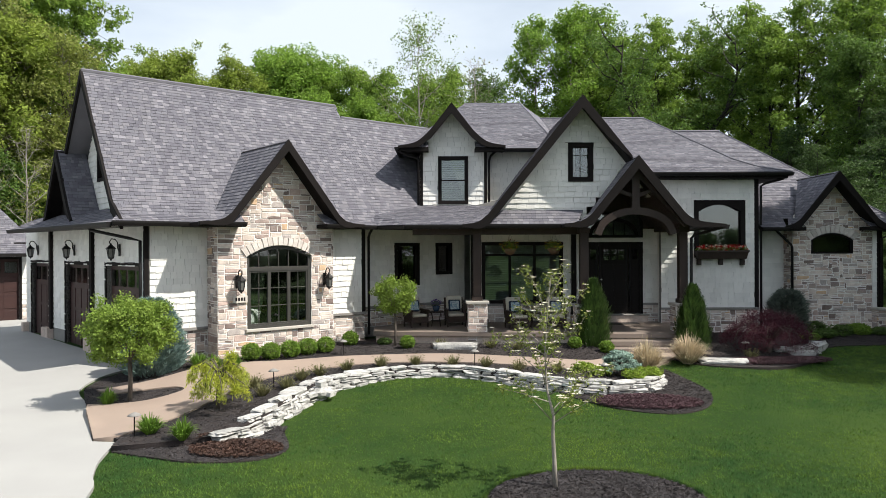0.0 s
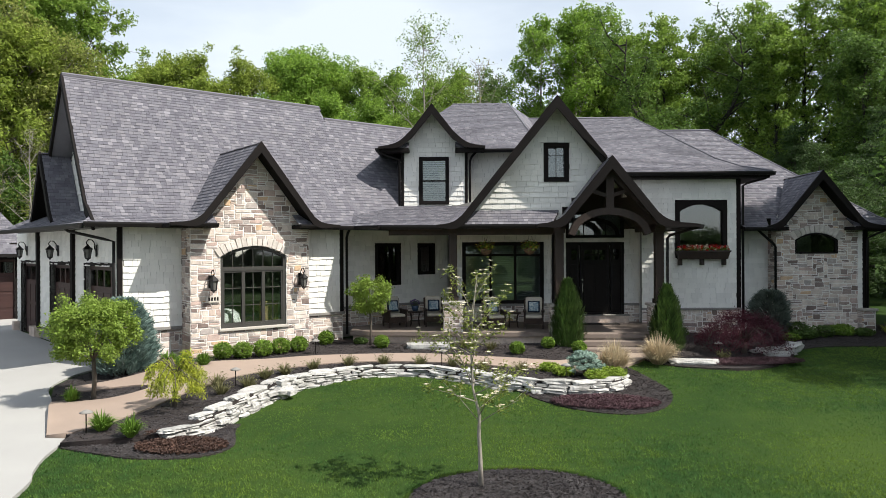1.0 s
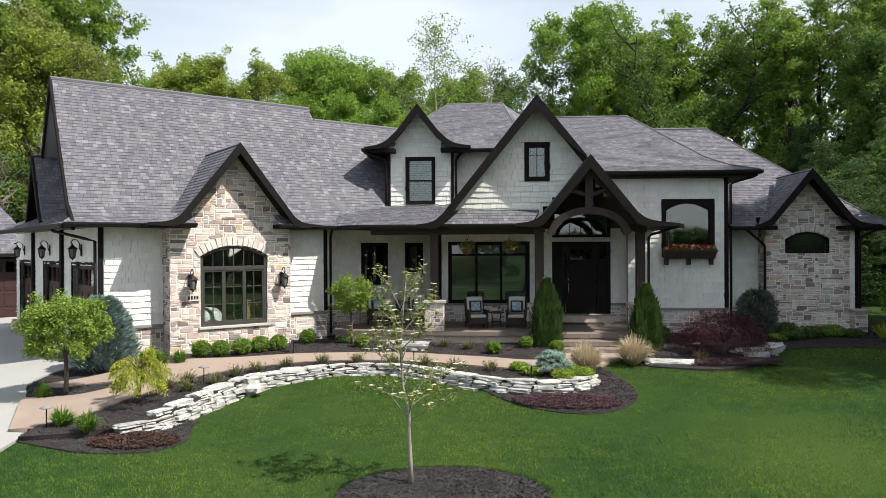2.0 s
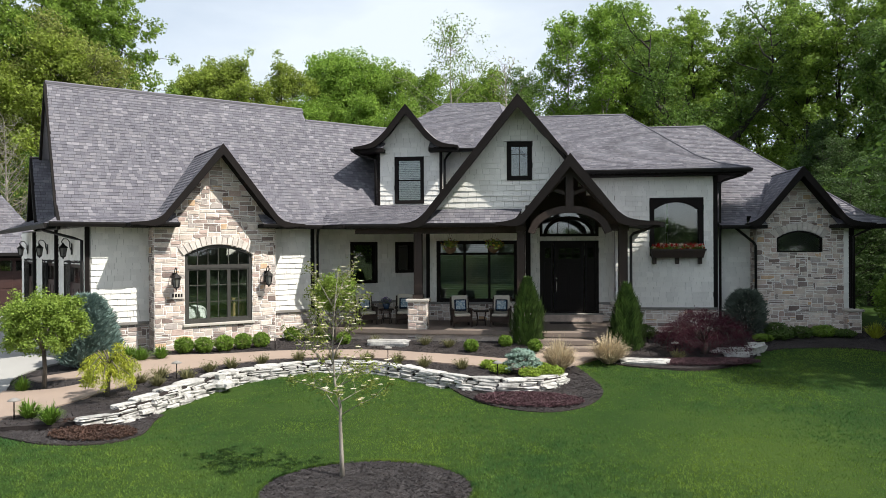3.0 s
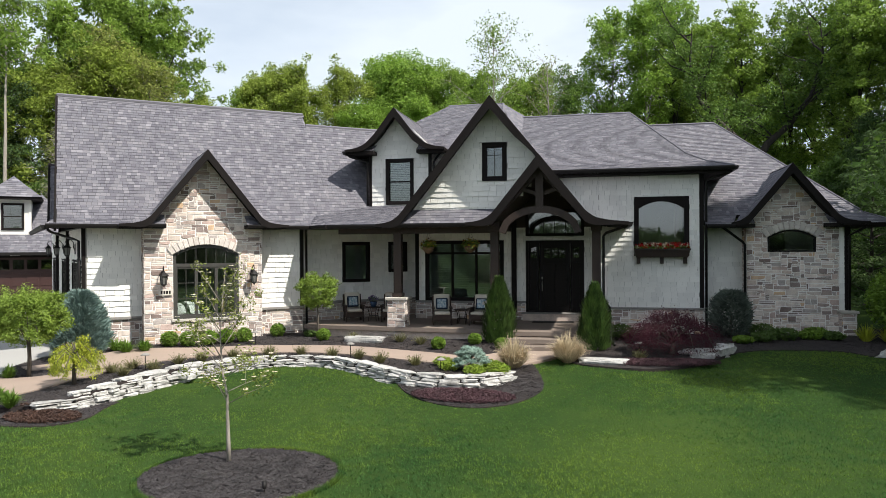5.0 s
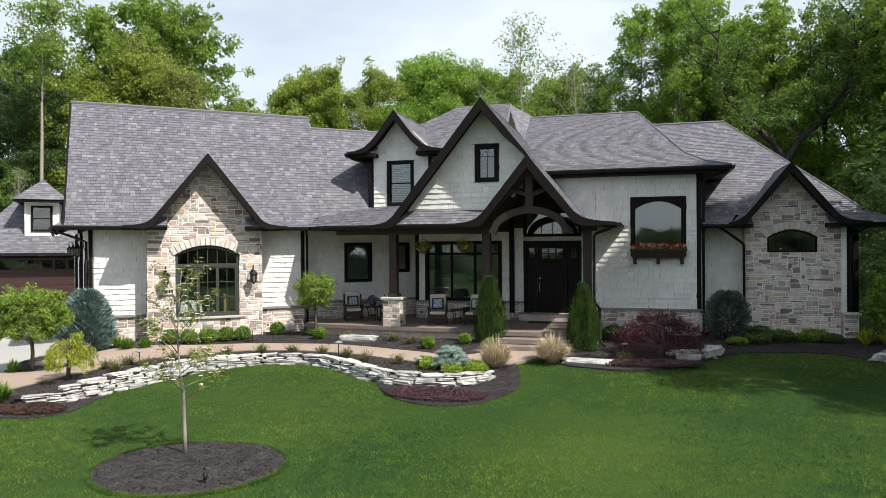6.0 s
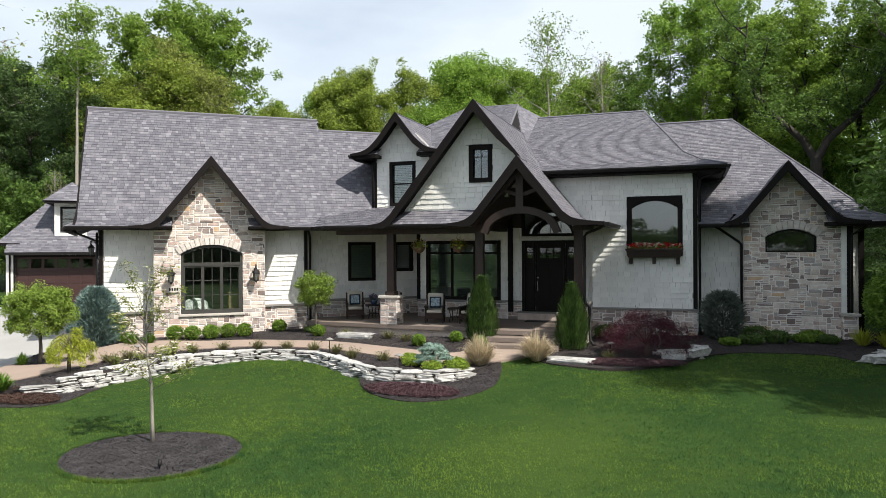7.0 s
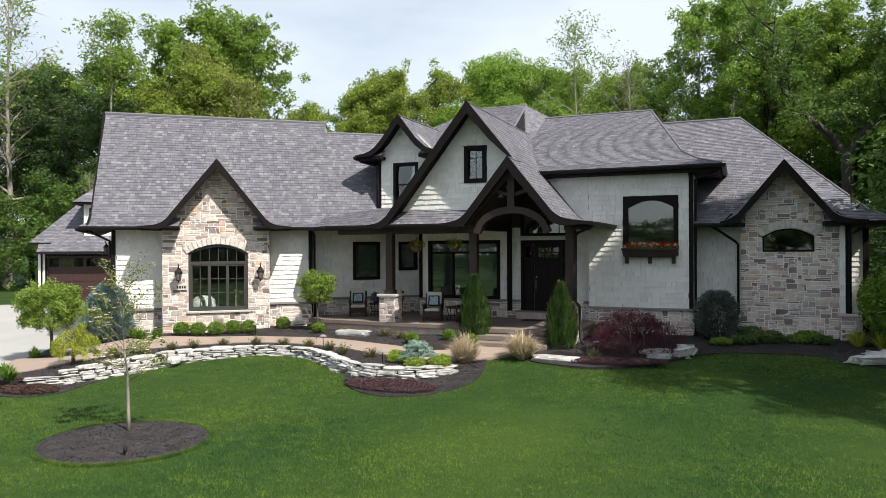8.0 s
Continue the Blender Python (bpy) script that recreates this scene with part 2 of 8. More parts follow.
    def lathe(self, prof, sides=12, m=None):
        """r, z pairs turned round the z axis."""
        vs, fs = [], []
        for r, z in prof:
            vs += [(r * math.cos(2 * math.pi * k / sides), r * math.sin(2 * math.pi * k / sides), z) for k in range(sides)]
        for i in range(len(prof) - 1):
            fs += [(i * sides + k, i * sides + (k + 1) % sides, (i + 1) * sides + (k + 1) % sides, (i + 1) * sides + k) for k in range(sides)]
        fs += [tuple(range(sides - 1, -1, -1)), tuple((len(prof) - 1) * sides + k for k in range(sides))]
        return self.add(vs, fs, m)

    def link(self, name, material, parent=None, label="", smooth=False, kind=""):
        me = bpy.data.meshes.new(name)
        me.from_pydata(self.v, [], self.f)
        me.materials.append(material)
        if smooth:
            me.shade_smooth()
        me.update()
        ob = new(name, me)
        if parent:
            ob.parent = parent
        return tagged(ob, label=label, kind=kind)


def normal_of(ps):
    nn = Vector((0, 0, 0))
    for i, p in enumerate(ps):
        q = ps[(i + 1) % len(ps)]
        nn += Vector(((p.y - q.y) * (p.z + q.z), (p.z - q.z) * (p.x + q.x), (p.x - q.x) * (p.y + q.y)))
    return nn.normalized()


def thing(name, m=None, label="", category="", group="", kind=""):
    ob = new(name)
    ob.empty_display_size = 0.2
    if m:
        ob.matrix_world = m
    return tagged(ob, label, category, group, kind)


def shared(name, verts, faces, material):
    me = bpy.data.meshes.new(name)
    me.from_pydata(verts, [], faces)
    me.materials.append(material)
    return me


def clip(poly, region):
    """The part of a convex polygon inside a convex region (both anticlockwise)."""
    out = poly
    for i, a in enumerate(region):
        b = region[(i + 1) % len(region)]
        src, out = out, []
        for j, p in enumerate(src):
            q = src[(j + 1) % len(src)]
            sp = (b[0] - a[0]) * (p[1] - a[1]) - (b[1] - a[1]) * (p[0] - a[0])
            sq = (b[0] - a[0]) * (q[1] - a[1]) - (b[1] - a[1]) * (q[0] - a[0])
            if sp >= -1e-9:
                out.append(p)
            if (sp > 1e-9 and sq < -1e-9) or (sp < -1e-9 and sq > 1e-9):
                t = sp / (sp - sq)
                out.append((p[0] + t * (q[0] - p[0]), p[1] + t * (q[1] - p[1])))
        if len(out) < 3:
            return []
    return out


def cut(rects, hole):
    """Rectangles less one rectangular hole."""
    out = []
    hx0, hy0, hx1, hy1 = hole
    for x0, y0, x1, y1 in rects:
        if hx0 >= x1 or hx1 <= x0 or hy0 >= y1 or hy1 <= y0:
            out.append((x0, y0, x1, y1))
            continue
        if y0 < hy0:
            out.append((x0, y0, x1, hy0))
        if y1 > hy1:
            out.append((x0, hy1, x1, y1))
        a, b = max(y0, hy0), min(y1, hy1)
        if x0 < hx0:
            out.append((x0, a, hx0, b))
        if x1 > hx1:
            out.append((hx1, a, x1, b))
    return [r for r in out if r[2] - r[0] > 0.02 and r[3] - r[1] > 0.02]


def courses(region, height, wmin, wmax, rng, ragged=0.0):
    xs, ys = [p[0] for p in region], [p[1] for p in region]
    out, y = [], min(ys)
    while y < max(ys) - 0.01:
        x = min(xs) - rng.random() * wmax
        while x < max(xs):
            w = rng.uniform(wmin, wmax)
            out.append((x, y - ragged * rng.random(), x + w, y + height))
            x += w
        y += height
    return out


def ashlar(region, rng, unit=0.066):
    """Random squared rubble: stones one to three courses high, fitted together on a fine grid."""
    xs, ys = [p[0] for p in region], [p[1] for p in region]
    x0, y0 = min(xs), min(ys)
    nx, ny = int((max(xs) - x0) / unit) + 2, int((max(ys) - y0) / unit) + 2
    used = [[False] * nx for _ in range(ny)]
    out = []
    for j in range(ny):
        for i in range(nx):
            if used[j][i]:
                continue
            h = rng.choice((1, 1, 1, 1, 2, 2, 2, 2, 3, 3))
            w = rng.choice((2, 3, 4, 5, 6, 7, 8)) if h < 3 else rng.choice((3, 4, 5, 6))
            ww = 0
            while ww < w and i + ww < nx and not used[j][i + ww]:
                ww += 1
            hh = 1
            while hh < h and j + hh < ny and not any(used[j + hh][i:i + ww]):
                hh += 1
            for a in range(hh):
                for b in range(ww):
                    used[j + a][i + b] = True
            out.append((x0 + i * unit, y0 + j * unit, x0 + (i + ww) * unit, y0 + (j + hh) * unit))
    return out


PIECES = []       # laid at the end of the file


def plane(p0, p1, p2):
    """A frame on a face: x from p0 to p1, y up the face towards p2, z out of it."""
    p0, p1, p2 = Vector(p0), Vector(p1), Vector(p2)
    ex = (p1 - p0).normalized()
    ey = (p2 - p0 - ex * (p2 - p0).dot(ex)).normalized()
    ez = ex.cross(ey)
    m = Matrix((ex, ey, ez)).transposed().to_4x4()
    m.translation = p0
    return m


def lay(kind, parent, m, region, holes=(), height=0.15, widths=(0.2, 0.4), seed=1, single=0):
    PIECES.append((kind, parent, m, region, holes, height, widths, seed, single))


# ---- ground ----
def smooth(a, b, x):
    t = min(max((x - a) / (b - a), 0.0), 1.0)
    return t * t * (3 - 2 * t)


BED_LEVELS = ((-4.1, 13.3, 0.20), (-3.75, 14.1, 0.32), (-5.3, 13.4, 0.14), (-3.4, 15, 0.42), (-2.9, 17.6, 0.44), (-1.3, 19.1, 0.46), (1, 18.8, 0.46), (3, 17.7, 0.42), (4.8, 17.4, 0.38), (5.9, 19, 0.28), (6, 21.4, 0.42),
              (-6.9, 13.4, 0.08), (-8.2, 16.5, 0.18), (-8.9, 19, 0.25), (-6.3, 19.8, 0.56), (-3.5, 22.5, 0.6), (0, 22.8, 0.56), (4, 22.4, 0.58), (9, 24.5, 0.5), (7.5, 20, 0.34), (12, 24, 0.46), (15, 25.8, 0.5), (18, 26.7, 0.45), (-8.6, 21, 0.35))


def lawn_z(x, y):
    return 0.55 * smooth(13.5, 26, y) - 0.10 * smooth(11, 4, y) + 3.5 * smooth(45, 120, y) + 0.02 * math.sin(x * 0.7 + y * 0.4)


LOBE_L = [(-6.4, 12.9), (-5.2, 12.95), (-4.45, 13.05), (-3.65, 13.95), (-3.3, 15.0), (-2.4, 15.0), (-2.4, 11.4), (-6.4, 11.4)]
LOBE = [(2.6, 17.35), (3.2, 17.15), (4.2, 17.0), (5.15, 17.35), (5.75, 18.1), (5.9, 19.0), (6.3, 20.6), (7.6, 19.0), (7.6, 14.5), (2.6, 14.5)]


def bed_z(x, y):
    if inside(x, y, LOBE) or inside(x, y, LOBE_L):
        return lawn_z(x, y) + 0.03
    return bank_z(x, y)


def bank_z(x, y):
    s = w = 0.0
    for px, py, pz in BED_LEVELS:
        k = 1 / ((x - px) ** 2 + (y - py) ** 2 + 0.05) ** 1.5
        s, w = s + k * pz, w + k
    return max(s / w, lawn_z(x, y) + 0.03)


def curve(pts, n=8, closed=False):
    """A smooth line through plan points."""
    out, k = [], len(pts)
    for i in range(k if closed else k - 1):
        p = [Vector(pts[(i + j) % k] if closed else pts[min(max(i + j, 0), k - 1)]) for j in (-1, 0, 1, 2)]
        for s in range(n):
            t = s / n
            out.append(tuple(0.5 * (2 * p[1] + (p[2] - p[0]) * t + (2 * p[0] - 5 * p[1] + 4 * p[2] - p[3]) * t * t + (3 * p[1] - p[0] - 3 * p[2] + p[3]) * t ** 3)))
    if not closed:
        out.append(tuple(pts[-1]))
    return out


def inside(x, y, poly):
    hit, j = False, len(poly) - 1
    for i in range(len(poly)):
        (ax, ay), (bx, by) = poly[i], poly[j]
        if (ay > y) != (by > y) and x < (bx - ax) * (y - ay) / (by - ay) + ax:
            hit = not hit
        j = i
    return hit


def sheet(poly, level, step, rise=0.0, depth=0.12):
    """A plan area as a sheet that follows level(x, y), with a skirt round it."""
    from mathutils.geometry import delaunay_2d_cdt
    xs, ys = [p[0] for p in poly], [p[1] for p in poly]
    pts = [Vector(p) for p in poly]
    n = len(pts)
    x = min(xs) + step / 2
    while x < max(xs):
        y = min(ys) + step / 2
        while y < max(ys):
            if inside(x, y, poly):
                pts.append(Vector((x, y)))
            y += step
        x += step
    vo, _, fo, _, _, _ = delaunay_2d_cdt(pts, [], [list(range(n))], 1, 1e-4)
    me = Mesh()
    vs = [(p.x, p.y, level(p.x, p.y) + rise) for p in vo]
    me.add(vs, [tuple(f) for f in fo])
    ring = [(p[0], p[1], level(*p) + rise) for p in poly]
    low = [(p[0], p[1], level(*p) + rise - depth) for p in poly]
    me.add(ring + low, [(i, (i + 1) % n, n + (i + 1) % n, n + i) for i in range(n)])
    return me


ground = Mesh()
gx = sorted({*range(-300, 301, 30), *range(-40, 45, 2)})
gy = sorted({*range(-300, 331, 30), *range(-10, 70, 2)})
ground.add([(x, y, lawn_z(x, y)) for y in gy for x in gx], [(j * len(gx) + i, j * len(gx) + i + 1, (j + 1) * len(gx) + i + 1, (j + 1) * len(gx) + i) for j in range(len(gy) - 1) for i in range(len(gx) - 1)])
lawn = ground.link("ground", M_LAWN, smooth=True)
tagged(lawn, "mown green lawn ground sloping up to the house", "lawn", kind="structure")


def drive_z(x, y):
    return max(0.05 + 0.4 * smooth(14, 28, y), lawn_z(x, y) + 0.02)


WALL_LINE = [(-4.05, 13.3), (-3.72, 14.0), (-3.45, 15.1), (-3.25, 16.3), (-2.85, 17.5), (-2.0, 18.4), (-1.0, 18.95), (0.2, 18.95), (1.3, 18.5), (2.3, 17.75), (3.2, 17.3), (4.2, 17.15), (5.1, 17.5), (5.6, 18.2)]
DRIVE = curve([(-4.6, 4.0), (-4.9, 8.5), (-5.27, 10.6), (-5.6, 11.35), (-5.9, 12.2), (-6.12, 13.3)], 6) + [(-6.6, 13.36), (-7.72, 15.38)] + curve([(-8.3, 16.5), (-9.0, 17.6), (-9.1, 19.0), (-8.5, 20.3)], 5) + [(-8.2, 19.8), (-15.9, 27.1), (-15.6, 31.2), (-17.5, 33.2), (-26.0, 26.2), (-34.0, 30.0), (-40.0, 20.0), (-30.0, 4.0)]
BED_TIP = curve([(-5.98, 12.78), (-5.2, 12.45), (-4.2, 12.12), (-3.2, 12.3), (-2.85, 13.0), (-3.15, 14.1), (-3.2, 14.6)], 6) + [(-3.45, 14.6), (-3.8, 13.9), (-4.4, 13.2), (-5.3, 13.1)]
BED_MAIN = [(-6.08, 13.3), (-5.98, 12.78), (-5.2, 12.98)] + curve(WALL_LINE[:12], 4)[:-1] + \
    curve([(4.2, 17.15), (5.1, 17.5), (5.6, 18.2), (5.75, 19.2), (5.95, 20.2)], 4) + [(6.2, 21.8), (6.0, 24.5), (0.0, 25.0), (-4.0, 24.0), (-8.4, 20.3), (-9.0, 18.8)] + curve([(-8.9, 17.6), (-8.2, 16.3), (-7.4, 15.2), (-6.9, 14.0)], 5)
BED_LOBE = curve([(2.75, 17.45), (3.3, 16.5), (4.1, 15.7), (5.1, 15.45), (6.0, 16.1), (6.5, 17.4), (6.3, 19.0), (6.0, 20.1)], 6) + [(5.7, 20.0), (5.5, 18.6), (5.0, 17.7), (4.2, 17.3), (3.2, 17.5)]
BED_RIGHT = curve([(6.6, 21.2), (7.0, 20.4), (7.8, 19.85), (9.2, 19.55), (10.3, 20.15), (11.0, 20.9), (11.7, 22.1), (12.5, 22.75), (13.6, 22.9), (14.8, 22.8), (15.4, 22.2), (16.3, 21.6), (18.0, 21.0), (21.0, 20.6), (24.0, 20.5)], 6) + [(24.0, 29.0), (8.0, 27.5), (7.3, 23.5)]
WALK = curve([(-8.5, 17.4), (-7.4, 18.15), (-6.3, 18.9), (-5.0, 19.75), (-3.0, 20.65), (-1.2, 21.1), (0.8, 21.05), (2.6, 20.6), (4.2, 20.3), (5.2, 21.4)], 5) + [(5.2, 22.4), (7.1, 22.4)] + \
    curve([(7.0, 21.2), (6.1, 20.1), (5.2, 19.3), (4.0, 18.95), (2.4, 19.25), (0.8, 19.75), (-1.2, 19.9), (-2.8, 19.3), (-4.2, 18.0), (-4.9, 16.5), (-5.25, 15.1), (-5.7, 14.2), (-6.12, 13.45)], 5) + [(-6.58, 13.36), (-7.74, 15.4)] + curve([(-7.95, 15.85), (-7.3, 15.92), (-6.7, 16.15), (-6.2, 16.9), (-6.5, 17.3), (-7.2, 17.3), (-7.9, 17.05)], 4)
RING = [(2.22 + 1.60 * math.cos(a), 10.27 + 1.40 * math.sin(a)) for a in [2 * math.pi * i / 48 for i in range(48)]]


def walk_z(x, y):
    return bed_z(x, y)


def setting(me, name, material, label, category, smooth_it=True):
    return tagged(me.link(name, material, smooth=smooth_it), label, category, kind="structure")


driveway = setting(sheet(DRIVE, drive_z, 1.0, 0.02, 0.2), "driveway", M_DRIVE, "pale broom-finished concrete driveway beside the lawn", "driveway")
setting(sheet(BED_LOBE, lambda x, y: lawn_z(x, y) + 0.025, 0.35, 0.0, 0.2), "garden_bed", M_MULCH, "low mulch bed at the foot of the stone wall", "garden bed")
setting(sheet(BED_TIP, lambda x, y: lawn_z(x, y) + 0.025, 0.35, 0.0, 0.2), "garden_bed", M_MULCH, "low mulch bed at the tip of the stone wall", "garden bed")
setting(sheet(BED_MAIN, bank_z, 0.35, 0.0, 0.5), "garden_bed", M_MULCH, "dark shredded mulch planting bed behind the stone wall", "garden bed")
setting(sheet(BED_RIGHT, bed_z, 0.4, 0.0, 0.3), "garden_bed", M_MULCH, "dark mulch planting bed along the house wall", "garden bed")
setting(sheet(RING, lambda x, y: lawn_z(x, y) - 0.005, 0.3, 0.03, 0.15), "tree_ring", M_MULCH, "round dark mulch ring round the young tree in the lawn", "garden bed")
setting(sheet(WALK, walk_z, 0.4, 0.035, 0.15), "garden_path", M_WALK, "curved tan concrete path from the driveway to the porch", "path")


# ---- house ----
house = thing("house", None, "white shake and stone house with steep dark shingle roofs", "house")
WING = Matrix.Translation((-5.63, 20.71, 0)) @ pose(0, 0, 0, 0, 0, 39.7)
EAVE = 4.42
PORCH = 0.93


def W(u, y, z):
    return WING @ Vector((u, y, z))


def wall(name, p0, p1, region, holes=(), thick=0.2, material=None, label="", finish=None, single=0, seed=1, zones=None, tuck=0.0):
    """A wall on the line p0 to p1, its outline in metres along and up, with openings cut through it."""
    m = plane(p0, p1, Vector(p0) + Vector((0, 0, 1)))
    xs, ys = {min(p[0] for p in region), max(p[0] for p in region)}, {min(p[1] for p in region), max(p[1] for p in region)}
    for h in holes:
        xs |= {h[0], h[2]}
        ys |= {h[1], h[3]}
    xs, ys = sorted(xs), sorted(ys)
    bm = bmesh.new()
    for x0, x1 in zip(xs, xs[1:]):
        for y0, y1 in zip(ys, ys[1:]):
            cx, cy = (x0 + x1) / 2, (y0 + y1) / 2
            if x1 - x0 < 1e-4 or y1 - y0 < 1e-4 or any(h[0] < cx < h[2] and h[1] < cy < h[3] for h in holes):
                continue
            a, b = max(x0, min(xs) + tuck), min(x1, max(xs) - tuck)
            c = clip([(a, y0), (b, y0), (b, y1), (a, y1)], region)
            if c:
                f = [bm.verts.new((x, y, -tuck)) for x, y in c]
                bm.faces.new(f)
    bmesh.ops.remove_doubles(bm, verts=bm.verts[:], dist=2e-4)
    ext = bmesh.ops.extrude_face_region(bm, geom=bm.faces[:])
    for v in ext["geom"]:
        if isinstance(v, bmesh.types.BMVert):
            v.co.z -= thick
    bmesh.ops.recalc_face_normals(bm, faces=bm.faces[:])
    me = Mesh(m).bm(bm)
    ob = me.link(name, M_SHEATH if (finish == "shake" or zones) else material or M_WALL, house, label)
    for kind, reg in zones or ():
        if kind == "stone":
            beds = [(reg[0][0] + tuck, reg[0][1], reg[2][0] - tuck, reg[2][1])]
            for h in holes:
                beds = cut(beds, h)
            for x0, y0, x1, y1 in beds:
                Mesh(m).box(x0, y0, -0.01, x1, y1, 0.004).link("mortar_bed", M_MORTAR, ob)
    for kind, reg in (zones or ([(finish, region)] if finish else [])):
        lay(kind, ob, m, reg, holes, 0.18 if kind == "shake" else 0.1, (0.14, 0.36), seed, single)
    return ob, m


def rect(x0, y0, x1, y1):
    return [(x0, y0), (x1, y0), (x1, y1), (x0, y1)]


def roof_face(parent, pts, seed, thick=0.14, single=0):
    """One flat roof face, its first edge the lower one, as a slab under shingles."""
    me = Mesh()
    me.slab(pts, thick)
    m = plane(pts[0], pts[1], pts[2])
    inv = m.inverted()
    lay("shingle", parent, m, [tuple((inv @ Vector(p))[:2]) for p in pts], (), 0.14, (0.10, 0.21), seed, single)
    return me


def roof(name, faces, single=0, seed=1, thick=0.14):
    ob = thing(name, None)
    ob.parent = house
    each = max(1, single // max(1, len(faces)))
    for i, f in enumerate(faces):
        roof_face(ob, f, seed * 31 + i, thick, each).link("roof_deck", M_TRIM, ob)
    return ob


def eave_cap(parent, pts, side):
    """The little shingled top of a boxed eave return."""
    if side < 0:
        pts = [pts[1], pts[0], pts[3], pts[2]]
    m = plane(*pts[:3])
    inv = m.inverted()
    Mesh(m).add([tuple(inv @ Vector(p)) for p in pts], [(0, 1, 2, 3)]).link("eave_cap", M_TRIM, parent)
    lay("shingle", parent, m, [tuple((inv @ Vector(p))[:2]) for p in pts], (), 0.14, (0.10, 0.21), 61, 12)


def gable_faces(m, cx, prof, y0, back, side):
    """The faces of one side of a gable roof with a bowed foot. prof: (run, z) from the ridge down; back(z): how far it runs in."""
    out = []
    for (r0, z0), (r1, z1) in zip(prof, prof[1:]):
        lo_f, lo_b = m @ Vector((cx + side * r1, y0, z1)), m @ Vector((cx + side * r1, max(back(z1), y0 + 0.02), z1))
        hi_f, hi_b = m @ Vector((cx + side * r0, y0, z0)), m @ Vector((cx + side * r0, max(back(z0), y0 + 0.02), z0))
        out.append([lo_b, lo_f, hi_f, hi_b] if side < 0 else [lo_f, lo_b, hi_b, hi_f])
    return out


def bow(cx, prof, side):
    return [(cx + side * r, z) for r, z in prof]


def finer(prof, n=4):
    """Rounds the knees of a roof profile."""
    return [prof[0]] + [p for p in curve(prof[1:], n)]


def rake_board(name, m, cx, prof, y0, side, deep=0.30, parent=house, thick=0.07):
    a = bow(cx, [(r, z + 0.02) for r, z in finer(prof)], side)
    b = []
    for i, (x, z) in enumerate(a):
        drop = deep * 1.35 if i < 2 else deep * (1.35 - 0.95 * min(1.0, (i - 1) / max(1, len(a) - 4)))
        b.append((x, z - drop))
    b[0] = (cx, prof[0][1] - deep * 1.5)
    a[0] = (cx, prof[0][1] + 0.02)
    return Mesh(m).strip(a, b, y0 - thick, y0 + 0.01).link(name, M_TRIM, parent)


def gutter(p, q, parent=house, size=0.13):
    p, q = Vector(p), Vector(q)
    m = plane(p, q, p + Vector((0, 0, 1)))
    n = (q - p).length
    prof = [(0.0, 0.0), (size, 0.0), (size, -size * 0.35), (size * 0.72, -size), (0.0, -size)]
    vs = [(x, b, a) for x in (0, n) for a, b in prof]
    k = len(prof)
    return Mesh(m).add(vs, [tuple(range(k)), tuple(range(2 * k - 1, k - 1, -1))] + [(i, k + i, k + (i + 1) % k, (i + 1) % k) for i in range(k)]).link("gutter", M_GUTTER, parent)


def pipe(pts, parent=house, r=0.045, name="downpipe"):
    return Mesh().tube(pts, r, 8).link(name, M_GUTTER, parent, smooth=True)


WING_PROF = [(0.15, EAVE), (0.65, 4.62), (1.15, 5.06), (4.4, 9.17)]


def wing_y(z):
    for (a, b), (c, d) in zip(WING_PROF, WING_PROF[1:]):
        if z <= d:
            return a + (c - a) * (z - b) / (d - b)
    return 4.4


# wing roof: two lengths, the outer ridge higher
faces = []
for (ya, za), (yb, zb) in zip(WING_PROF, WING_PROF[1:]):
    if zb < 9:
        faces.append([W(-3.72 if ya < 0.3 else -3.44, ya, za), W(8.0, ya, za), W(8.0, yb, zb), W(-3.44, yb, zb)])
    else:
        ym = ya + (yb - ya) * (8.67 - za) / (zb - za)
        faces.append([W(-3.44, ya, za), W(9.5, ya, za), W(10.5, ym, 8.67), W(-3.44, ym, 8.67)])
        faces.append([W(-3.44, ym, 8.67), W(5.58, ym, 8.67), W(5.52, yb, zb), W(-3.44, yb, zb)])
roof_wing = roof("roof", faces, single=300, seed=1)
tagged(roof_wing, "steep grey shingle roof of the garage wing")
back_wing = Mesh()
back_wing.slab([W(5.6, 8.9, EAVE), W(-3.44, 8.9, EAVE), W(-3.44, 4.4, 9.17), W(5.6, 4.4, 9.17)], 0.14)
back_wing.slab([W(12, 8.2, EAVE), W(5.6, 8.2, EAVE), W(5.6, 4.05, 8.67), W(10.5, 4.05, 8.67)], 0.14)
back_wing.link("rear_slope", M_SHINGLES, roof_wing)
Mesh().tube([W(-3.46, 4.4, 9.18), W(5.56, 4.4, 9.18)], 0.07, 6).link("ridge_cap", M_SHINGLES, roof_wing)
Mesh().tube([W(5.56, 4.02, 8.68), W(9.8, 4.02, 8.68)], 0.07, 6).link("ridge_cap", M_SHINGLES, roof_wing)
rake = Mesh(WING)
for ya, za, yb, zb in ((0.2, EAVE, 1.15, 5.0), (1.15, 5.0, 4.4, 9.17), (4.4, 9.17, 8.88, EAVE)):
    rake.add([(x, y, z + dz) for x in (-3.50, -3.42) for y, z, dz in ((ya, za, 0.03), (yb, zb, 0.03), (yb, zb, -0.3), (ya, za, -0.22))], [(0, 1, 2, 3), (7, 6, 5, 4), (0, 4, 5, 1), (1, 5, 6, 2), (2, 6, 7, 3), (3, 7, 4, 0)])
rake.link("rake_board", M_TRIM, roof_wing)
gutter(W(-3.72, 0.15, EAVE), W(-1.65, 0.15, EAVE))
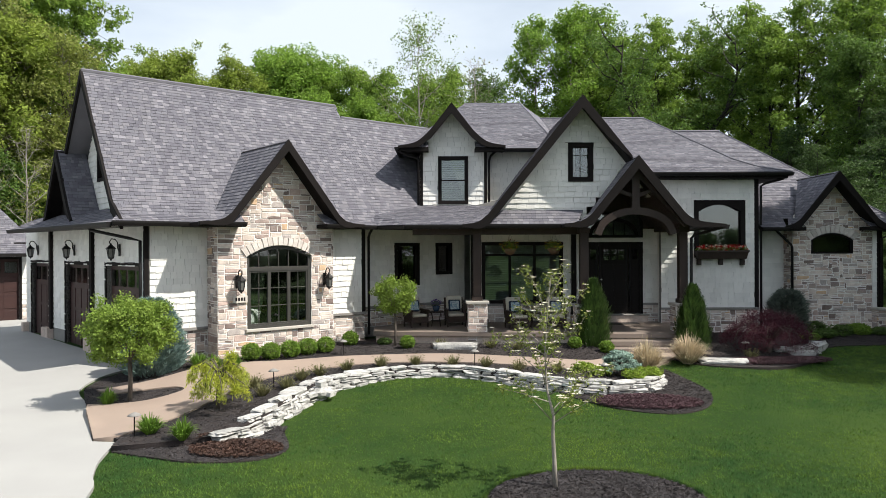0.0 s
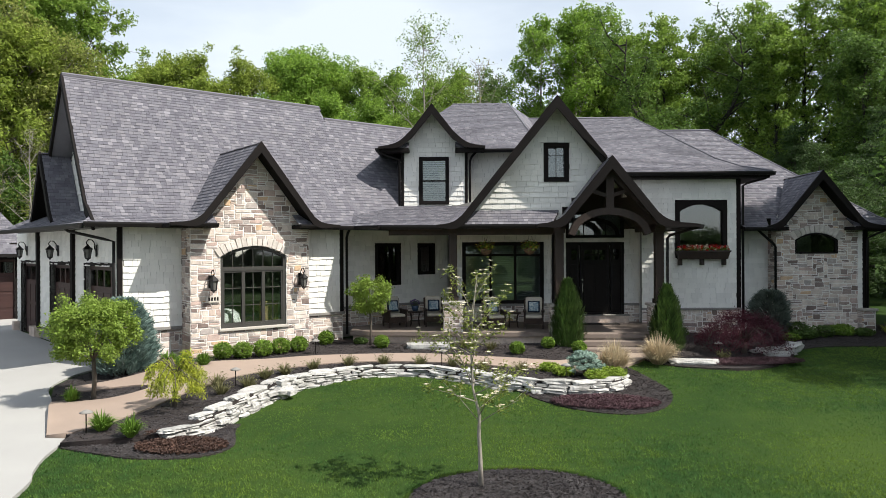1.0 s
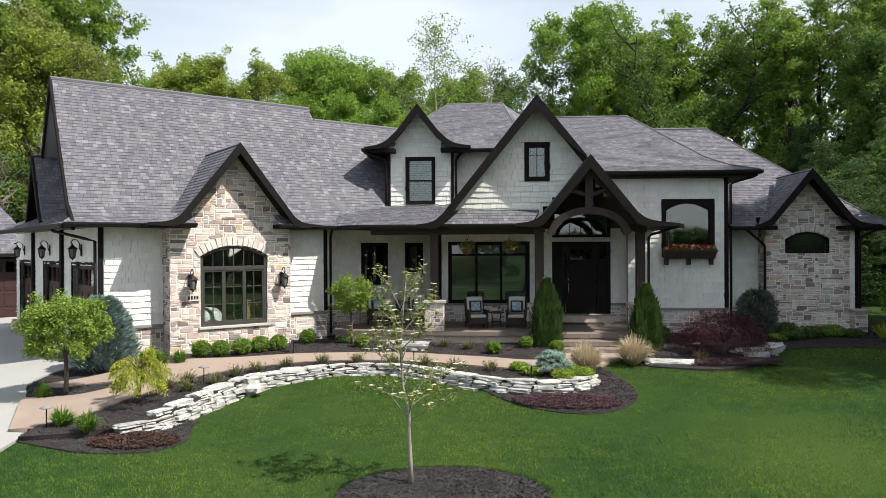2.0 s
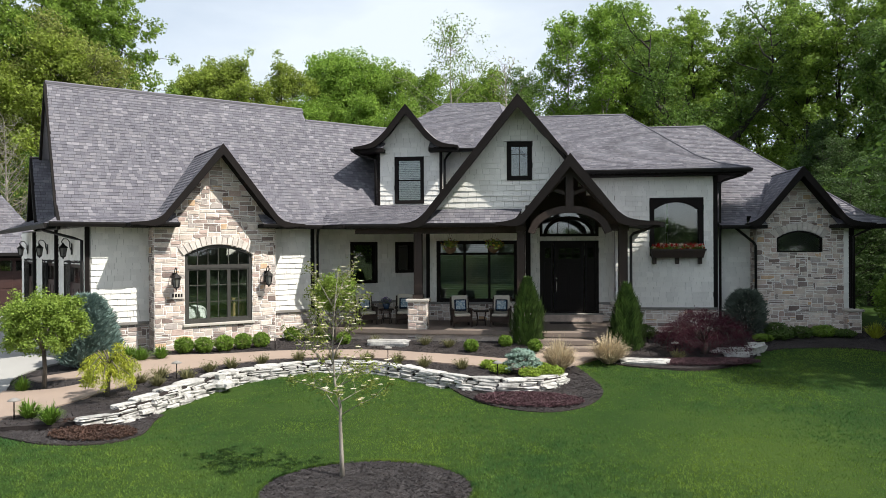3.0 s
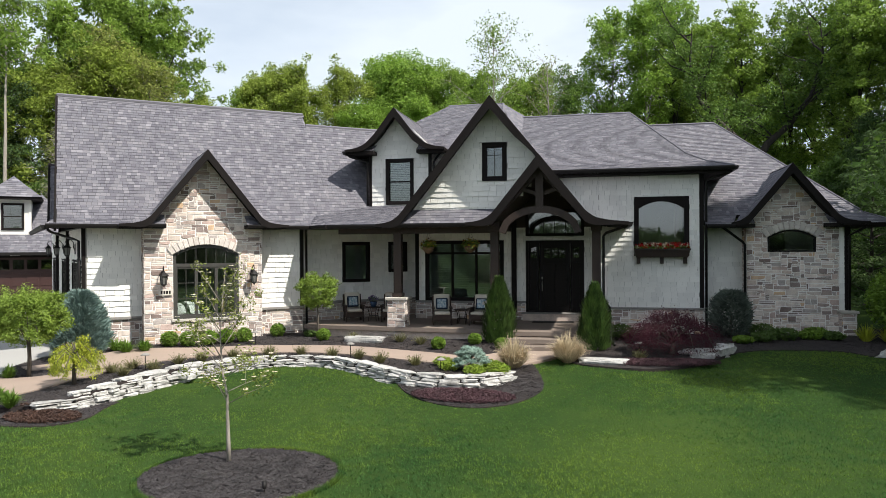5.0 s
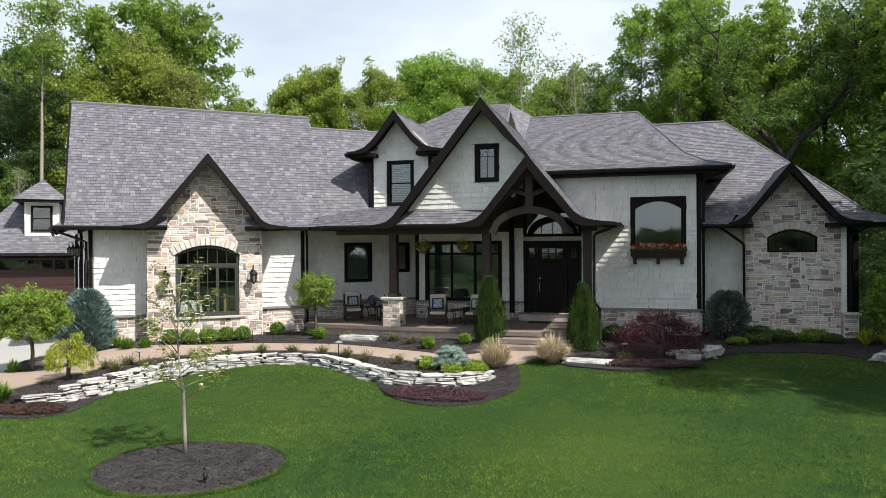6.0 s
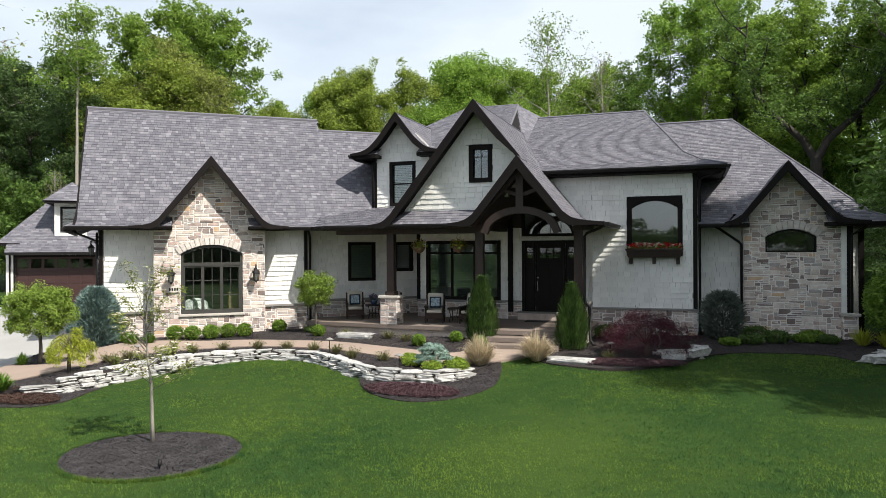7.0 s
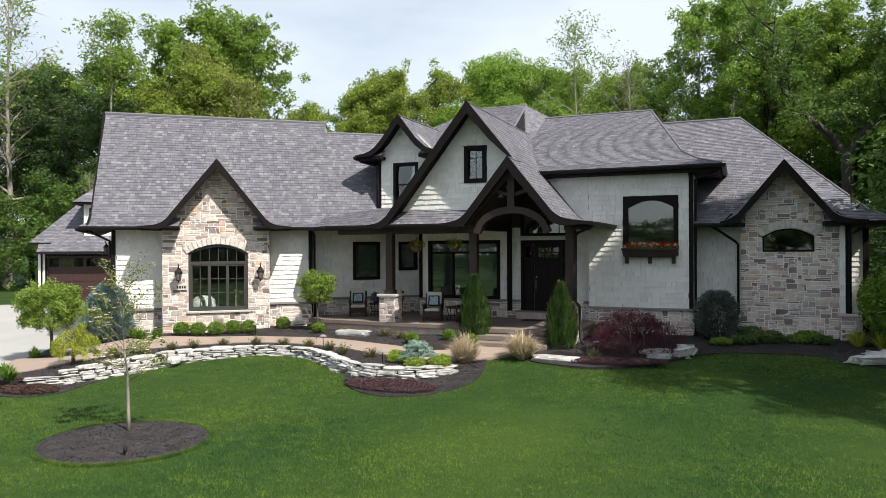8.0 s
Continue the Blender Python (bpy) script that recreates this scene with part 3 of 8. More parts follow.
gutter(W(3.55, 0.15, EAVE), W(4.6, 0.15, EAVE))

# stone bay with its gable
BAY_PROF = [(0, 6.84), (1.72, 4.66), (1.95, 4.50), (2.25, 4.43), (2.65, 4.40)]
bay_faces = gable_faces(WING, 0.93, BAY_PROF, -0.6, wing_y, -1) + gable_faces(WING, 0.93, BAY_PROF, -0.6, wing_y, 1)
roof_bay = roof("roof", bay_faces, single=160, seed=2, thick=0.1)
tagged(roof_bay, "small steep shingle gable roof over the stone bay")
for sd in (-1, 1):
    rake_board("rake_board", WING, 0.93, BAY_PROF, -0.6, sd, 0.21, roof_bay)
    # boxed eave return with its own little shingled top
    ret = Mesh(WING)
    xa, xb = (0.93 + sd * 1.28, 0.93 + sd * 2.65)
    ret.box(min(xa, xb), -0.55, EAVE - 0.13, max(xa, xb), 0.72, EAVE - 0.01)
    ret.link("eave_return", M_TRIM, roof_bay)
    q = [(xa, -0.5, EAVE), (0.93 + sd * 2.3, -0.5, EAVE), (0.93 + sd * 2.1, -0.02, EAVE + 0.32), (xa, -0.02, EAVE + 0.32)]
    eave_cap(roof_bay, [WING @ Vector(p) for p in q], sd)
    gutter(W(min(xa, xb), -0.55, EAVE), W(max(xa, xb), -0.55, EAVE), roof_bay, 0.11)

ARC = 0.32
arch_holes = [(-0.08, 1.30, 2.02, 3.44)]
for i in range(12):
    xa, xb = -0.08 + 2.1 * i / 12, -0.08 + 2.1 * (i + 1) / 12
    xm = ((xa + xb) / 2 - 0.97) / 1.05
    arch_holes.append((xa, 3.43, xb, 3.44 + ARC * (1 - xm * xm) + 0.02))
bay_holes = [(a + 0.96, b, c + 0.96, d) for a, b, c, d in arch_holes]
wall("wall", W(-0.96, 0, 0), W(2.8, 0, 0), [(0, 0), (3.76, 0), (3.76, 4.32), (1.89 + 1.75, 4.5), (1.89, 6.66), (1.89 - 1.75, 4.5), (0, 4.32)], bay_holes, 0.3, M_MORTAR, "tan ledge stone gable wall with an arched window", "stone", 300, 11)
wall("wall", W(-0.96, 0.74, 0), W(-0.96, 0, 0), rect(0, 0, 0.74, 4.32), (), 0.3, M_MORTAR, "", "stone", 60, 12, tuck=0.005)
wall("wall", W(2.8, 0, 0), W(2.8, 0.74, 0), rect(0, 0, 0.74, 4.32), (), 0.3, M_MORTAR, "", "stone", 60, 13, tuck=0.005)
# white shake walls either side, over a stone plinth
wall("wall", W(-2.7, 0.74, 0), W(-0.96, 0.74, 0), rect(0, 0, 1.74, 4.4), (), 0.2, M_WALL, "white shake wall over a stone plinth", None, 120, 14, [("shake", rect(0.11, 1.42, 1.74, 4.4)), ("stone", rect(0, 0, 1.74, 1.34))])
wall("wall", W(2.8, 0.74, 0), W(4.45, 0.74, 0), rect(0, 0, 1.65, 4.4), (), 0.2, M_WALL, "white shake wall over a stone plinth", None, 120, 15, [("shake", rect(0, 1.52, 1.54, 4.4)), ("stone", rect(0, 0, 1.65, 1.44))])
wall("wall", W(4.45, 0.74, 0), W(4.45, 1.45, 0), rect(0, 0, 0.71, 4.4), (), 0.2, M_WALL, tuck=0.005)
for x0, x1, z in ((-2.76, -0.98, 1.34), (2.82, 4.5, 1.44)):
    Mesh(WING).box(x0, 0.66, z, x1, 0.75, z + 0.09, None, 0.015).link("water_table", M_CAPDARK, house)
for x, ya in ((-2.74, 0.70), (4.36, 0.70)):
    Mesh(WING).box(x, ya, 1.43, x + 0.12, ya + 0.06, 4.32).link("corner_board", M_TRIM, house)

# porch back wall, angled part, with two windows
PW = [(6.22 - 4.45, 2.30, 7.35 - 4.45, 3.86), (8.14 - 4.45, 2.66, 8.95 - 4.45, 3.86)]
wall("wall", W(4.45, 1.45, 0), W(9.6, 1.45, 0), rect(0, 0.4, 5.15, 4.6), PW, 0.2, M_WALL, "white shake wall under the porch roof", None, 150, 16, [("shake", rect(0, 1.62, 5.15, 4.4)), ("stone", rect(0, 0.9, 5.15, 1.54))])
Mesh(WING).box(4.46, 1.37, 1.53, 9.6, 1.452, 1.61).link("water_table", M_CAPDARK, house)
Mesh(WING).box(4.46, 1.36, 1.0, 4.58, 1.452, 4.3).link("corner_board", M_TRIM, house)

# main wall under the porch, with the wide window, then the entrance
MAIN_Y = 26.25
BIGWIN = (1.42 - 1.05, 1.60, 4.42 - 1.05, 3.88)
DOOR = (5.24, 1.22, 7.36, 3.86)
TRANSOM = (5.24, 4.02, 7.36, 4.98)
wall("wall", (1.05, MAIN_Y, 0), (8.0, MAIN_Y, 0), [(0, 0.4), (6.95, 0.4), (6.95, 4.35), (5.0, 6.4), (0, 5.2)], [BIGWIN, tuple(v - (1.05, 0)[i % 2] for i, v in enumerate(DOOR)), tuple(v - (1.05, 0)[i % 2] for i, v in enumerate(TRANSOM))], 0.2, M_WALL, "white shake entrance wall", None, 150, 17, [("shake", rect(0, 1.62, 3.65, 4.4)), ("shake", rect(3.65, 1.62, 6.95, 4.95)), ("stone", rect(0, 0.9, 6.95, 1.54))])
wall("wall", (1.05, 27.95, 0), (1.05, MAIN_Y, 0), rect(0, 0.4, 1.7, 4.6), (), 0.2, M_WALL, tuck=0.005)
for x0, x1 in ((1.05, 4.62), (4.98, 5.1), (7.5, 7.98)):
    Mesh().box(x0, MAIN_Y - 0.08, 1.53, x1, MAIN_Y + 0.002, 1.61).link("water_table", M_CAPDARK, house)
Mesh().box(1.03, MAIN_Y - 0.05, 1.6, 1.17, MAIN_Y + 0.004, 4.4).link("corner_board", M_TRIM, house)

# right block
RB_Y = 25.81
RW = (9.10 - 7.9, 3.28, 10.95 - 7.9, 5.36)
wall("wall", (6.2, RB_Y, 0), (7.9, RB_Y, 0), [(0, 6.25), (1.7, 4.2), (1.7, 6.25)], (), 0.2, M_WALL, "", "shake", 60, 180)
wall("wall", (7.9, RB_Y, 0), (11.4, RB_Y, 0), rect(0, 0, 3.5, 6.25), [RW], 0.2, M_WALL, "white shake wall of the upper block over stone", None, 250, 18, [("shake", rect(0, 1.48, 3.39, 6.2)), ("stone", rect(0, 0, 3.5, 1.40))])
wall("wall", (11.4, RB_Y, 0), (11.4, 33, 0), rect(0, 0, 7.2, 6.25), (), 0.2, M_WALL, "", "shake", 60, 19, tuck=0.005)
wall("wall", (7.9, MAIN_Y, 0), (7.9, RB_Y, 0), rect(0, 0.4, MAIN_Y - RB_Y, 6.2), (), 0.2, M_WALL, tuck=0.005)
Mesh().box(7.88, RB_Y - 0.08, 1.40, 11.44, RB_Y + 0.002, 1.48, None, 0.012).link("water_table", M_CAPDARK, house)
Mesh().box(11.29, RB_Y - 0.05, 1.48, 11.43, RB_Y + 0.004, 6.2).link("corner_board", M_TRIM, house)
RB_E, RB_R = 6.32, 9.6
rbp = [(25.25, RB_E), (26.1, 6.58), (27.0, 6.98), (32.9, RB_R)]
hipx = {25.25: 12.35, 26.1: 11.6, 27.0: 11.0, 32.9: 9.3}
roof_right = roof("roof", [[(5.4 if ya < 27 else 5.0, ya, za), (hipx[ya], ya, za), (hipx[yb], yb, zb), (3.8 if zb > 9 else 5.0, yb, zb)] for (ya, za), (yb, zb) in zip(rbp, rbp[1:])]
                  + [[(hipx[ya], ya, za), (hipx[ya], 42.0, za), (hipx[yb], 42.0 - (yb - 25.25), zb), (hipx[yb], yb, zb)] for (ya, za), (yb, zb) in zip(rbp, rbp[1:])], single=200, seed=3)
tagged(roof_right, "low hipped grey shingle roof with a flared eave")
Mesh().tube([(hipx[y], y, z + 0.02) for y, z in rbp], 0.035, 6).link("hip_cap", M_SHINGLES, roof_right)
Mesh().tube([(3.8, 32.9, RB_R + 0.01), (9.3, 32.9, RB_R + 0.01)], 0.06, 6).link("ridge_cap", M_SHINGLES, roof_right)
gutter((6.3, 25.25, RB_E), (12.35, 25.25, RB_E))
gutter((12.35, 25.25, RB_E), (12.35, 33, RB_E))
Mesh().box(6.4, 25.3, RB_E - 0.22, 12.28, 33, RB_E - 0.14).link("soffit", M_TRIM, house)
Mesh().slab([(9.3, 33, RB_R), (3.8, 33, RB_R), (3.8, 42, 6), (12, 42, 6)], 0.1).link("rear_slope", M_SHINGLES, roof_right)

# far right: low hipped roof behind the stone gable
H2 = [(25.55, 4.36), (26.4, 4.7), (33.4, 9.06)]
h2x = {25.55: 17.4, 26.4: 16.7, 33.4: 12.95}
roof_far = roof("roof", [[(11.46, 25.55, 4.36), (12.35, 25.55, 4.36), (12.6, 26.4, 4.7), (11.46, 26.4, 4.7)], [(16.0, 25.55, 4.36), (17.4, 25.55, 4.36), (16.7, 26.4, 4.7), (15.8, 26.4, 4.7)], [(11.46, 26.4, 4.7), (16.7, 26.4, 4.7), (12.95, 33.4, 9.06), (8.6, 33.4, 9.06)]]
                + [[(h2x[ya], ya, za), (h2x[ya], 43, za), (h2x[yb], 43 - (yb - 25.5), zb), (h2x[yb], yb, zb)] for (ya, za), (yb, zb) in zip(H2, H2[1:])], single=160, seed=4)
tagged(roof_far, "hipped grey shingle roof behind the stone gable")
Mesh().tube([(h2x[y], y, z + 0.02) for y, z in H2], 0.035, 6).link("hip_cap", M_SHINGLES, roof_far)
Mesh().tube([(8.6, 33.4, 9.08), (12.95, 33.4, 9.08)], 0.06, 6).link("ridge_cap", M_SHINGLES, roof_far)
SG_Y = 26.26
SW = (13.58 - 12.9, 3.40, 15.12 - 12.9, 3.9)
sg_holes = [SW]
for i in range(10):
    xa, xb = SW[0] + 1.54 * i / 10, SW[0] + 1.54 * (i + 1) / 10
    xm = ((xa + xb) / 2 - (SW[0] + 0.77)) / 0.77
    sg_holes.append((xa, 3.89, xb, 3.9 + 0.26 * (1 - xm * xm) + 0.02))
wall("wall", (12.9, SG_Y, 0), (15.84, SG_Y, 0), rect(0, 0, 2.94, 4.33), sg_holes, 0.3, M_MORTAR, "grey and tan ledge stone gable wall", "stone", 300, 20)
wall("wall", (12.9, SG_Y, 0), (16.15, SG_Y, 0), [(0, 4.33), (2.92, 4.33), (1.3, 6.22), (0, 4.62)], (), 0.3, M_MORTAR, "", "stone", 300, 28)
wall("wall", (12.9, 27.0, 0), (12.9, SG_Y, 0), rect(0, 0, 0.74, 4.3), (), 0.3, M_MORTAR, "", "stone", 50, 21, tuck=0.005)
wall("wall", (16.15, SG_Y, 0), (16.15, 34, 0), rect(0, 0, 7.7, 4.3), (), 0.3, M_WALL, "", "shake", 50, 22, tuck=0.005)
wall("wall", (11.4, 26.95, 0), (12.9, 26.95, 0), rect(0, 0, 1.5, 4.5), (), 0.2, M_WALL, "white shake recess wall", "shake", 60, 23)
# white corner strip beside the stone, with a dark corner board, and the set-back wall behind it
wall("wall", (15.84, SG_Y + 0.01, 0), (16.15, SG_Y + 0.01, 0), rect(0, 0, 0.31, 4.33), (), 0.28, M_WALL, "narrow white shake strip beside the stone", "shake", 20, 24)
Mesh().box(16.0, SG_Y - 0.05, 1.36, 16.17, SG_Y + 0.1, 4.3).link("corner_board", M_TRIM, house)
wall("wall", (16.46, 29.0, 0), (16.92, 29.0, 0), rect(0, 0, 0.46, 4.2), (), 0.2, M_WALL, "white shake wall set back at the end of the house", "shake", 40, 25)
wall("wall", (16.92, 29.0, 0), (16.92, 34.0, 0), rect(0, 0, 5.0, 4.2), (), 0.2, M_WALL, "", "shake", 40, 26, tuck=0.005)
Mesh().box(16.86, 28.93, 0.3, 17.04, 29.1, 4.2).link("corner_board", M_TRIM, house)
SG_PROF = [(0, 6.36), (1.38, 4.64), (1.6, 4.49), (1.95, 4.41), (2.35, 4.38)]
sgm = Matrix.Identity(4)


def far_y(z):
    return 25.55 + (z - 4.36) * 1.45


SG_LEFT = SG_PROF[:3] + [(1.75, 4.43), (1.92, 4.39)]
roof_sg = roof("roof", gable_faces(sgm, 14.2, SG_LEFT, 25.5, far_y, -1) + gable_faces(sgm, 14.2, SG_PROF, 25.5, far_y, 1), single=120, seed=5, thick=0.1)
tagged(roof_sg, "small steep shingle gable roof over the stone end wall")
for sd in (-1, 1):
    rake_board("rake_board", sgm, 14.2, SG_PROF if sd > 0 else SG_LEFT, 25.5, sd, 0.22, roof_sg)
    xa, xb = 14.2 + sd * 1.15, 14.2 + (2.35 if sd > 0 else -1.85)
    Mesh().box(min(xa, xb), 25.55, 4.24, max(xa, xb), 26.24, 4.37).link("eave_return", M_TRIM, roof_sg)
    eave_cap(roof_sg, [(xa, 25.58, 4.38), (14.2 + sd * 1.8, 25.58, 4.38), (14.2 + sd * 1.5, 26.2, 4.7), (xa, 26.2, 4.7)], sd)
gutter((11.5, 25.55, 4.36), (12.4, 25.55, 4.36))

# big front gable and the nested portico gable, which share their right slope
GX, GZ, GY = 4.46, 8.5, 22.62
PX, PZ, PY = 6.06, 6.5, 22.02
LEFT_PROF = [(0, GZ), (3.02, 4.72), (3.27, 4.52), (3.55, 4.43), (3.85, 4.40)]
RIGHT_PROF = [(0, GZ), (1.6, PZ), (3.02, 4.72), (3.3, 4.52), (3.7, 4.42), (4.3, 4.36)]
PL_PROF = [(0, PZ), (1.44, 4.70), (1.66, 4.53), (1.95, 4.43), (2.3, 4.39)]


def right_back(z):
    return 25.9 if z < 6.4 else 25.3 + (z - 6.3) / 0.45


def left_back(z):
    return 30.2 if z > 8 else 28.5 if z > 5.2 else 24.0


rfaces = gable_faces(sgm, GX, RIGHT_PROF[:2], GY, right_back, 1) + gable_faces(sgm, GX, RIGHT_PROF[1:], PY, right_back, 1)
roof_front = roof("roof", gable_faces(sgm, GX, LEFT_PROF, GY, left_back, -1) + rfaces + gable_faces(sgm, PX, PL_PROF, PY, lambda z: 23.25 if z > 4.9 else 22.75, -1), single=220, seed=6, thick=0.1)
tagged(roof_front, "steep front gable roof with a nested entrance gable")
rake_board("rake_board", sgm, GX, LEFT_PROF, GY, -1, 0.27, roof_front)
rake_board("rake_board", sgm, GX, [(0, GZ), (0.8, 7.5), (1.3, 6.875), (1.56, 6.55)], GY, 1, 0.27, roof_front)
rake_board("rake_board", sgm, PX, PL_PROF, PY, -1, 0.27, roof_front)
rake_board("rake_board", sgm, PX, [(r - 1.6, z) for r, z in RIGHT_PROF[1:]], PY, 1, 0.27, roof_front)
gutter((8.76, 22.05, 4.36), (8.76, 25.8, 4.36), roof_front)
GW = (4.10 - 1.4, 5.82, 4.92 - 1.4, 7.09)
wall("wall", (1.4, 23.29, 0), (7.6, 23.29, 0), [(0.0, 4.6), (6.2, 4.6), (3.06, 8.35)], [GW, (3.3, 4.5, 6.05, 5.0), (3.6, 5.0, 5.75, 5.3), (4.06, 5.3, 5.26, 5.6), (4.32, 5.6, 5.0, 5.9), (4.52, 5.9, 4.8, 6.12)], 0.2, M_WALL, "white shake front gable wall", "shake", 220, 24)
# skirt roof at the gable's foot
skirt = roof("roof", [[(0.9, 22.72, 4.42), (4.3, 22.72, 4.42), (4.6, 23.3, 4.90), (1.5, 23.3, 4.90)]], single=40, seed=7, thick=0.1)
tagged(skirt, "narrow shingle skirt roof below the front gable")
gutter(W(4.6, 0.15, EAVE), (-1.2, 22.93, 4.41))
gutter((-1.2, 22.93, 4.41), (0.75, 22.93, 4.41))
gutter((0.75, 22.70, 4.42), (3.9, 22.70, 4.42))

# porch roof and the upper block with its dormer
porch_roof = roof("roof", [[(-1.2, 22.95, EAVE), (1.6, 22.95, EAVE), (3.0, 26.4, 5.24), (-3.6, 26.4, 5.24), (-2.6, 24.9, 4.884)], [W(4.6, 0.15, EAVE), (-1.2, 22.95, EAVE), (-2.6, 24.9, 4.884)]], single=60, seed=8)
tagged(porch_roof, "shallow grey shingle roof over the porch")
UB_Y = 26.38
DW = (0.65, 5.29, 1.76, 7.06)
wall("wall", (-0.82, UB_Y, 0), (1.62, UB_Y, 0), [(0, 4.9), (2.44, 4.9), (2.44, 7.5), (1.15, 8.75), (0.0, 7.5)], [DW], 0.2, M_WALL, "white shake dormer wall", "shake", 120, 25)
wall("wall", (-0.82, 30.0, 0), (-0.82, UB_Y, 0), rect(0, 4.9, 3.6, 7.4), (), 0.2, M_WALL, "", "shake", 30, 26, tuck=0.005)
wall("wall", (1.62, UB_Y, 0), (1.62, 27.0, 0), rect(0, 4.9, 0.62, 7.4), (), 0.2, M_WALL, tuck=0.005)
wall("wall", (1.62, 27.0, 0), (5.0, 27.0, 0), rect(0, 4.9, 3.4, 7.4), (), 0.2, M_WALL, "", "shake", 30, 27)
for x in (-0.84, 1.53):
    Mesh().box(x, UB_Y - 0.04, 4.95, x + 0.11, UB_Y + 0.004, 7.4).link("corner_board", M_TRIM, house)
DX = 0.33
D_PROF = [(0, 8.92), (0.75, 7.95), (1.15, 7.58), (1.5, 7.43), (1.95, 7.36)]


def upper_y(z):
    return 26.5 + (z - 7.36) * 2.2


roof_dormer = roof("roof", gable_faces(sgm, DX, D_PROF, 25.8, lambda z: max(upper_y(z), 27.5), -1) + gable_faces(sgm, DX, D_PROF, 25.8, lambda z: max(upper_y(z), 27.0), 1), single=100, seed=9, thick=0.1)
tagged(roof_dormer, "small bowed shingle gable roof of the dormer")
for sd in (-1, 1):
    rake_board("rake_board", sgm, DX, D_PROF, 25.8, sd, 0.24, roof_dormer)
    xa, xb = DX + sd * 0.85, DX + sd * 1.9
    Mesh().box(min(xa, xb), 25.85, 7.20, max(xa, xb), 26.36, 7.33).link("eave_return", M_TRIM, roof_dormer)
    eave_cap(roof_dormer, [(xa, 25.87, 7.34), (DX + sd * 1.6, 25.87, 7.34), (DX + sd * 1.4, 26.35, 7.6), (xa, 26.35, 7.6)], sd)
gutter((-1.62, 29.5, 7.34), (-1.62, 25.82, 7.34), roof_dormer)
roof_upper = roof("roof", [[(-1.6, 26.5, 7.36), (4.4, 26.5, 7.36), (3.6, 32.8, 10.28), (1.0, 32.8, 10.28)], [(5.2, 27.4, 6.9), (4.9, 33.5, 9.55), (3.6, 32.8, 10.28), (4.4, 26.5, 7.36)], [(-1.6, 39, 7.36), (-1.6, 26.5, 7.36), (1.0, 32.8, 10.28), (1.0, 33, 10.28)]], single=100, seed=10)
tagged(roof_upper, "hipped upper shingle roof behind the dormer")
gutter((1.9, 26.5, 7.36), (4.2, 26.5, 7.36), roof_upper)
Mesh().tube([(1.0, 32.85, 10.29), (3.6, 32.85, 10.29)], 0.06, 6).link("ridge_cap", M_SHINGLES, roof_upper)
Mesh().tube([(3.6, 32.85, 10.29), (4.4, 26.5, 7.38)], 0.05, 6).link("hip_cap", M_SHINGLES, roof_upper)

# closing walls behind
Mesh().box(-3, 34.0, 0, 11.3, 34.2, 7.3).link("wall", M_WALL, house)
Mesh().box(11.3, 33.6, 0, 16.3, 33.8, 4.3).link("wall", M_WALL, house)
Mesh(WING).box(-2.7, 8.0, 0, 12.0, 8.2, 8.0).link("wall", M_WALL, house)
Mesh().box(-6, 21, 0.0, 16, 34, 0.3).link("foundation", M_CAPDARK, house)

# garage end of the wing: side wall with three doors
gar0 = W(-2.7, 0.74, 0)
gdir = Vector((math.cos(radians(135.4)), math.sin(radians(135.4)), 0))
GL = 10.8
gar1 = gar0 + gdir * GL
GDOORS = [(GL - 10.14, 0.2, GL - 8.17, 3.18), (GL - 6.40, 0.2, GL - 4.22, 3.18), (GL - 2.80, 0.2, GL - 0.38, 3.18)]
wall_gar, m_gar = wall("wall", gar1, gar0, rect(0, 0, GL, 4.35), GDOORS, 0.25, M_WALL, "cream garage wall with dark pilasters", None, 100, 30, [("shake", rect(0, 0.95, GL, 4.3))])
for d in (-0.02, 3.70, 7.62):
    Mesh(m_gar).box(GL - d - (0.10 if d < 0 else 0.22), 0.9, 0.0, GL - d - 0.04, 4.3, 0.03 if d < 0 else 0.12).link("pilaster", M_TRIM, house)
for d in (3.55, 7.75, 10.75):
    Mesh(m_gar).box(GL - d - 0.7 if d < 10 else 0, 0.1, 0.0, GL - d if d < 10 else 0.25, 0.92, 0.2).link("pier_base", M_STONES, house)
_, m_end = wall("wall", W(-2.82, 4.4, 0), W(-2.82, 0.74, 0), [(-3.8, 4.4), (3.3, 4.4), (0.0, 8.9)], [(-0.62, 5.82, 0.34, 7.0)], 0.2, M_WALL, "white gable end wall", "shake", 60, 31)
# pent roof and the low gable over the garage doors


def G(d, out, z):
    """A place by the garage wall: d metres along it from the front corner, out metres from its face."""
    p = gar0 + gdir * d + Vector((-math.sin(radians(135.4)), math.cos(radians(135.4)), 0)) * out
    return Vector((p.x, p.y, z))


pent = roof("roof", [[G(9.6, 0.85, 4.38), W(-3.72, 0.18, 4.38), G(0.75, -0.1, 4.92), G(9.6, -0.1, 4.80)]], single=60, seed=12, thick=0.1)
tagged(pent, "shingle pent roof over the garage doors")
gutter(G(9.6, 0.85, 4.38), W(-3.72, 0.18, 4.38), pent)
LOWG = WING @ pose(0, 0, 0, 0, 0, -90)      # y runs inwards along the wing
LG_PROF = [(0, 6.93), (1.5, 5.08), (1.78, 4.78), (2.05, 4.58)]
low_gable = roof("roof", gable_faces(LOWG, -6.5, LG_PROF, -3.72, lambda z: -2.85, -1) + gable_faces(LOWG, -6.5, LG_PROF, -3.72, lambda z: -2.85, 1), single=60, seed=13, thick=0.12)
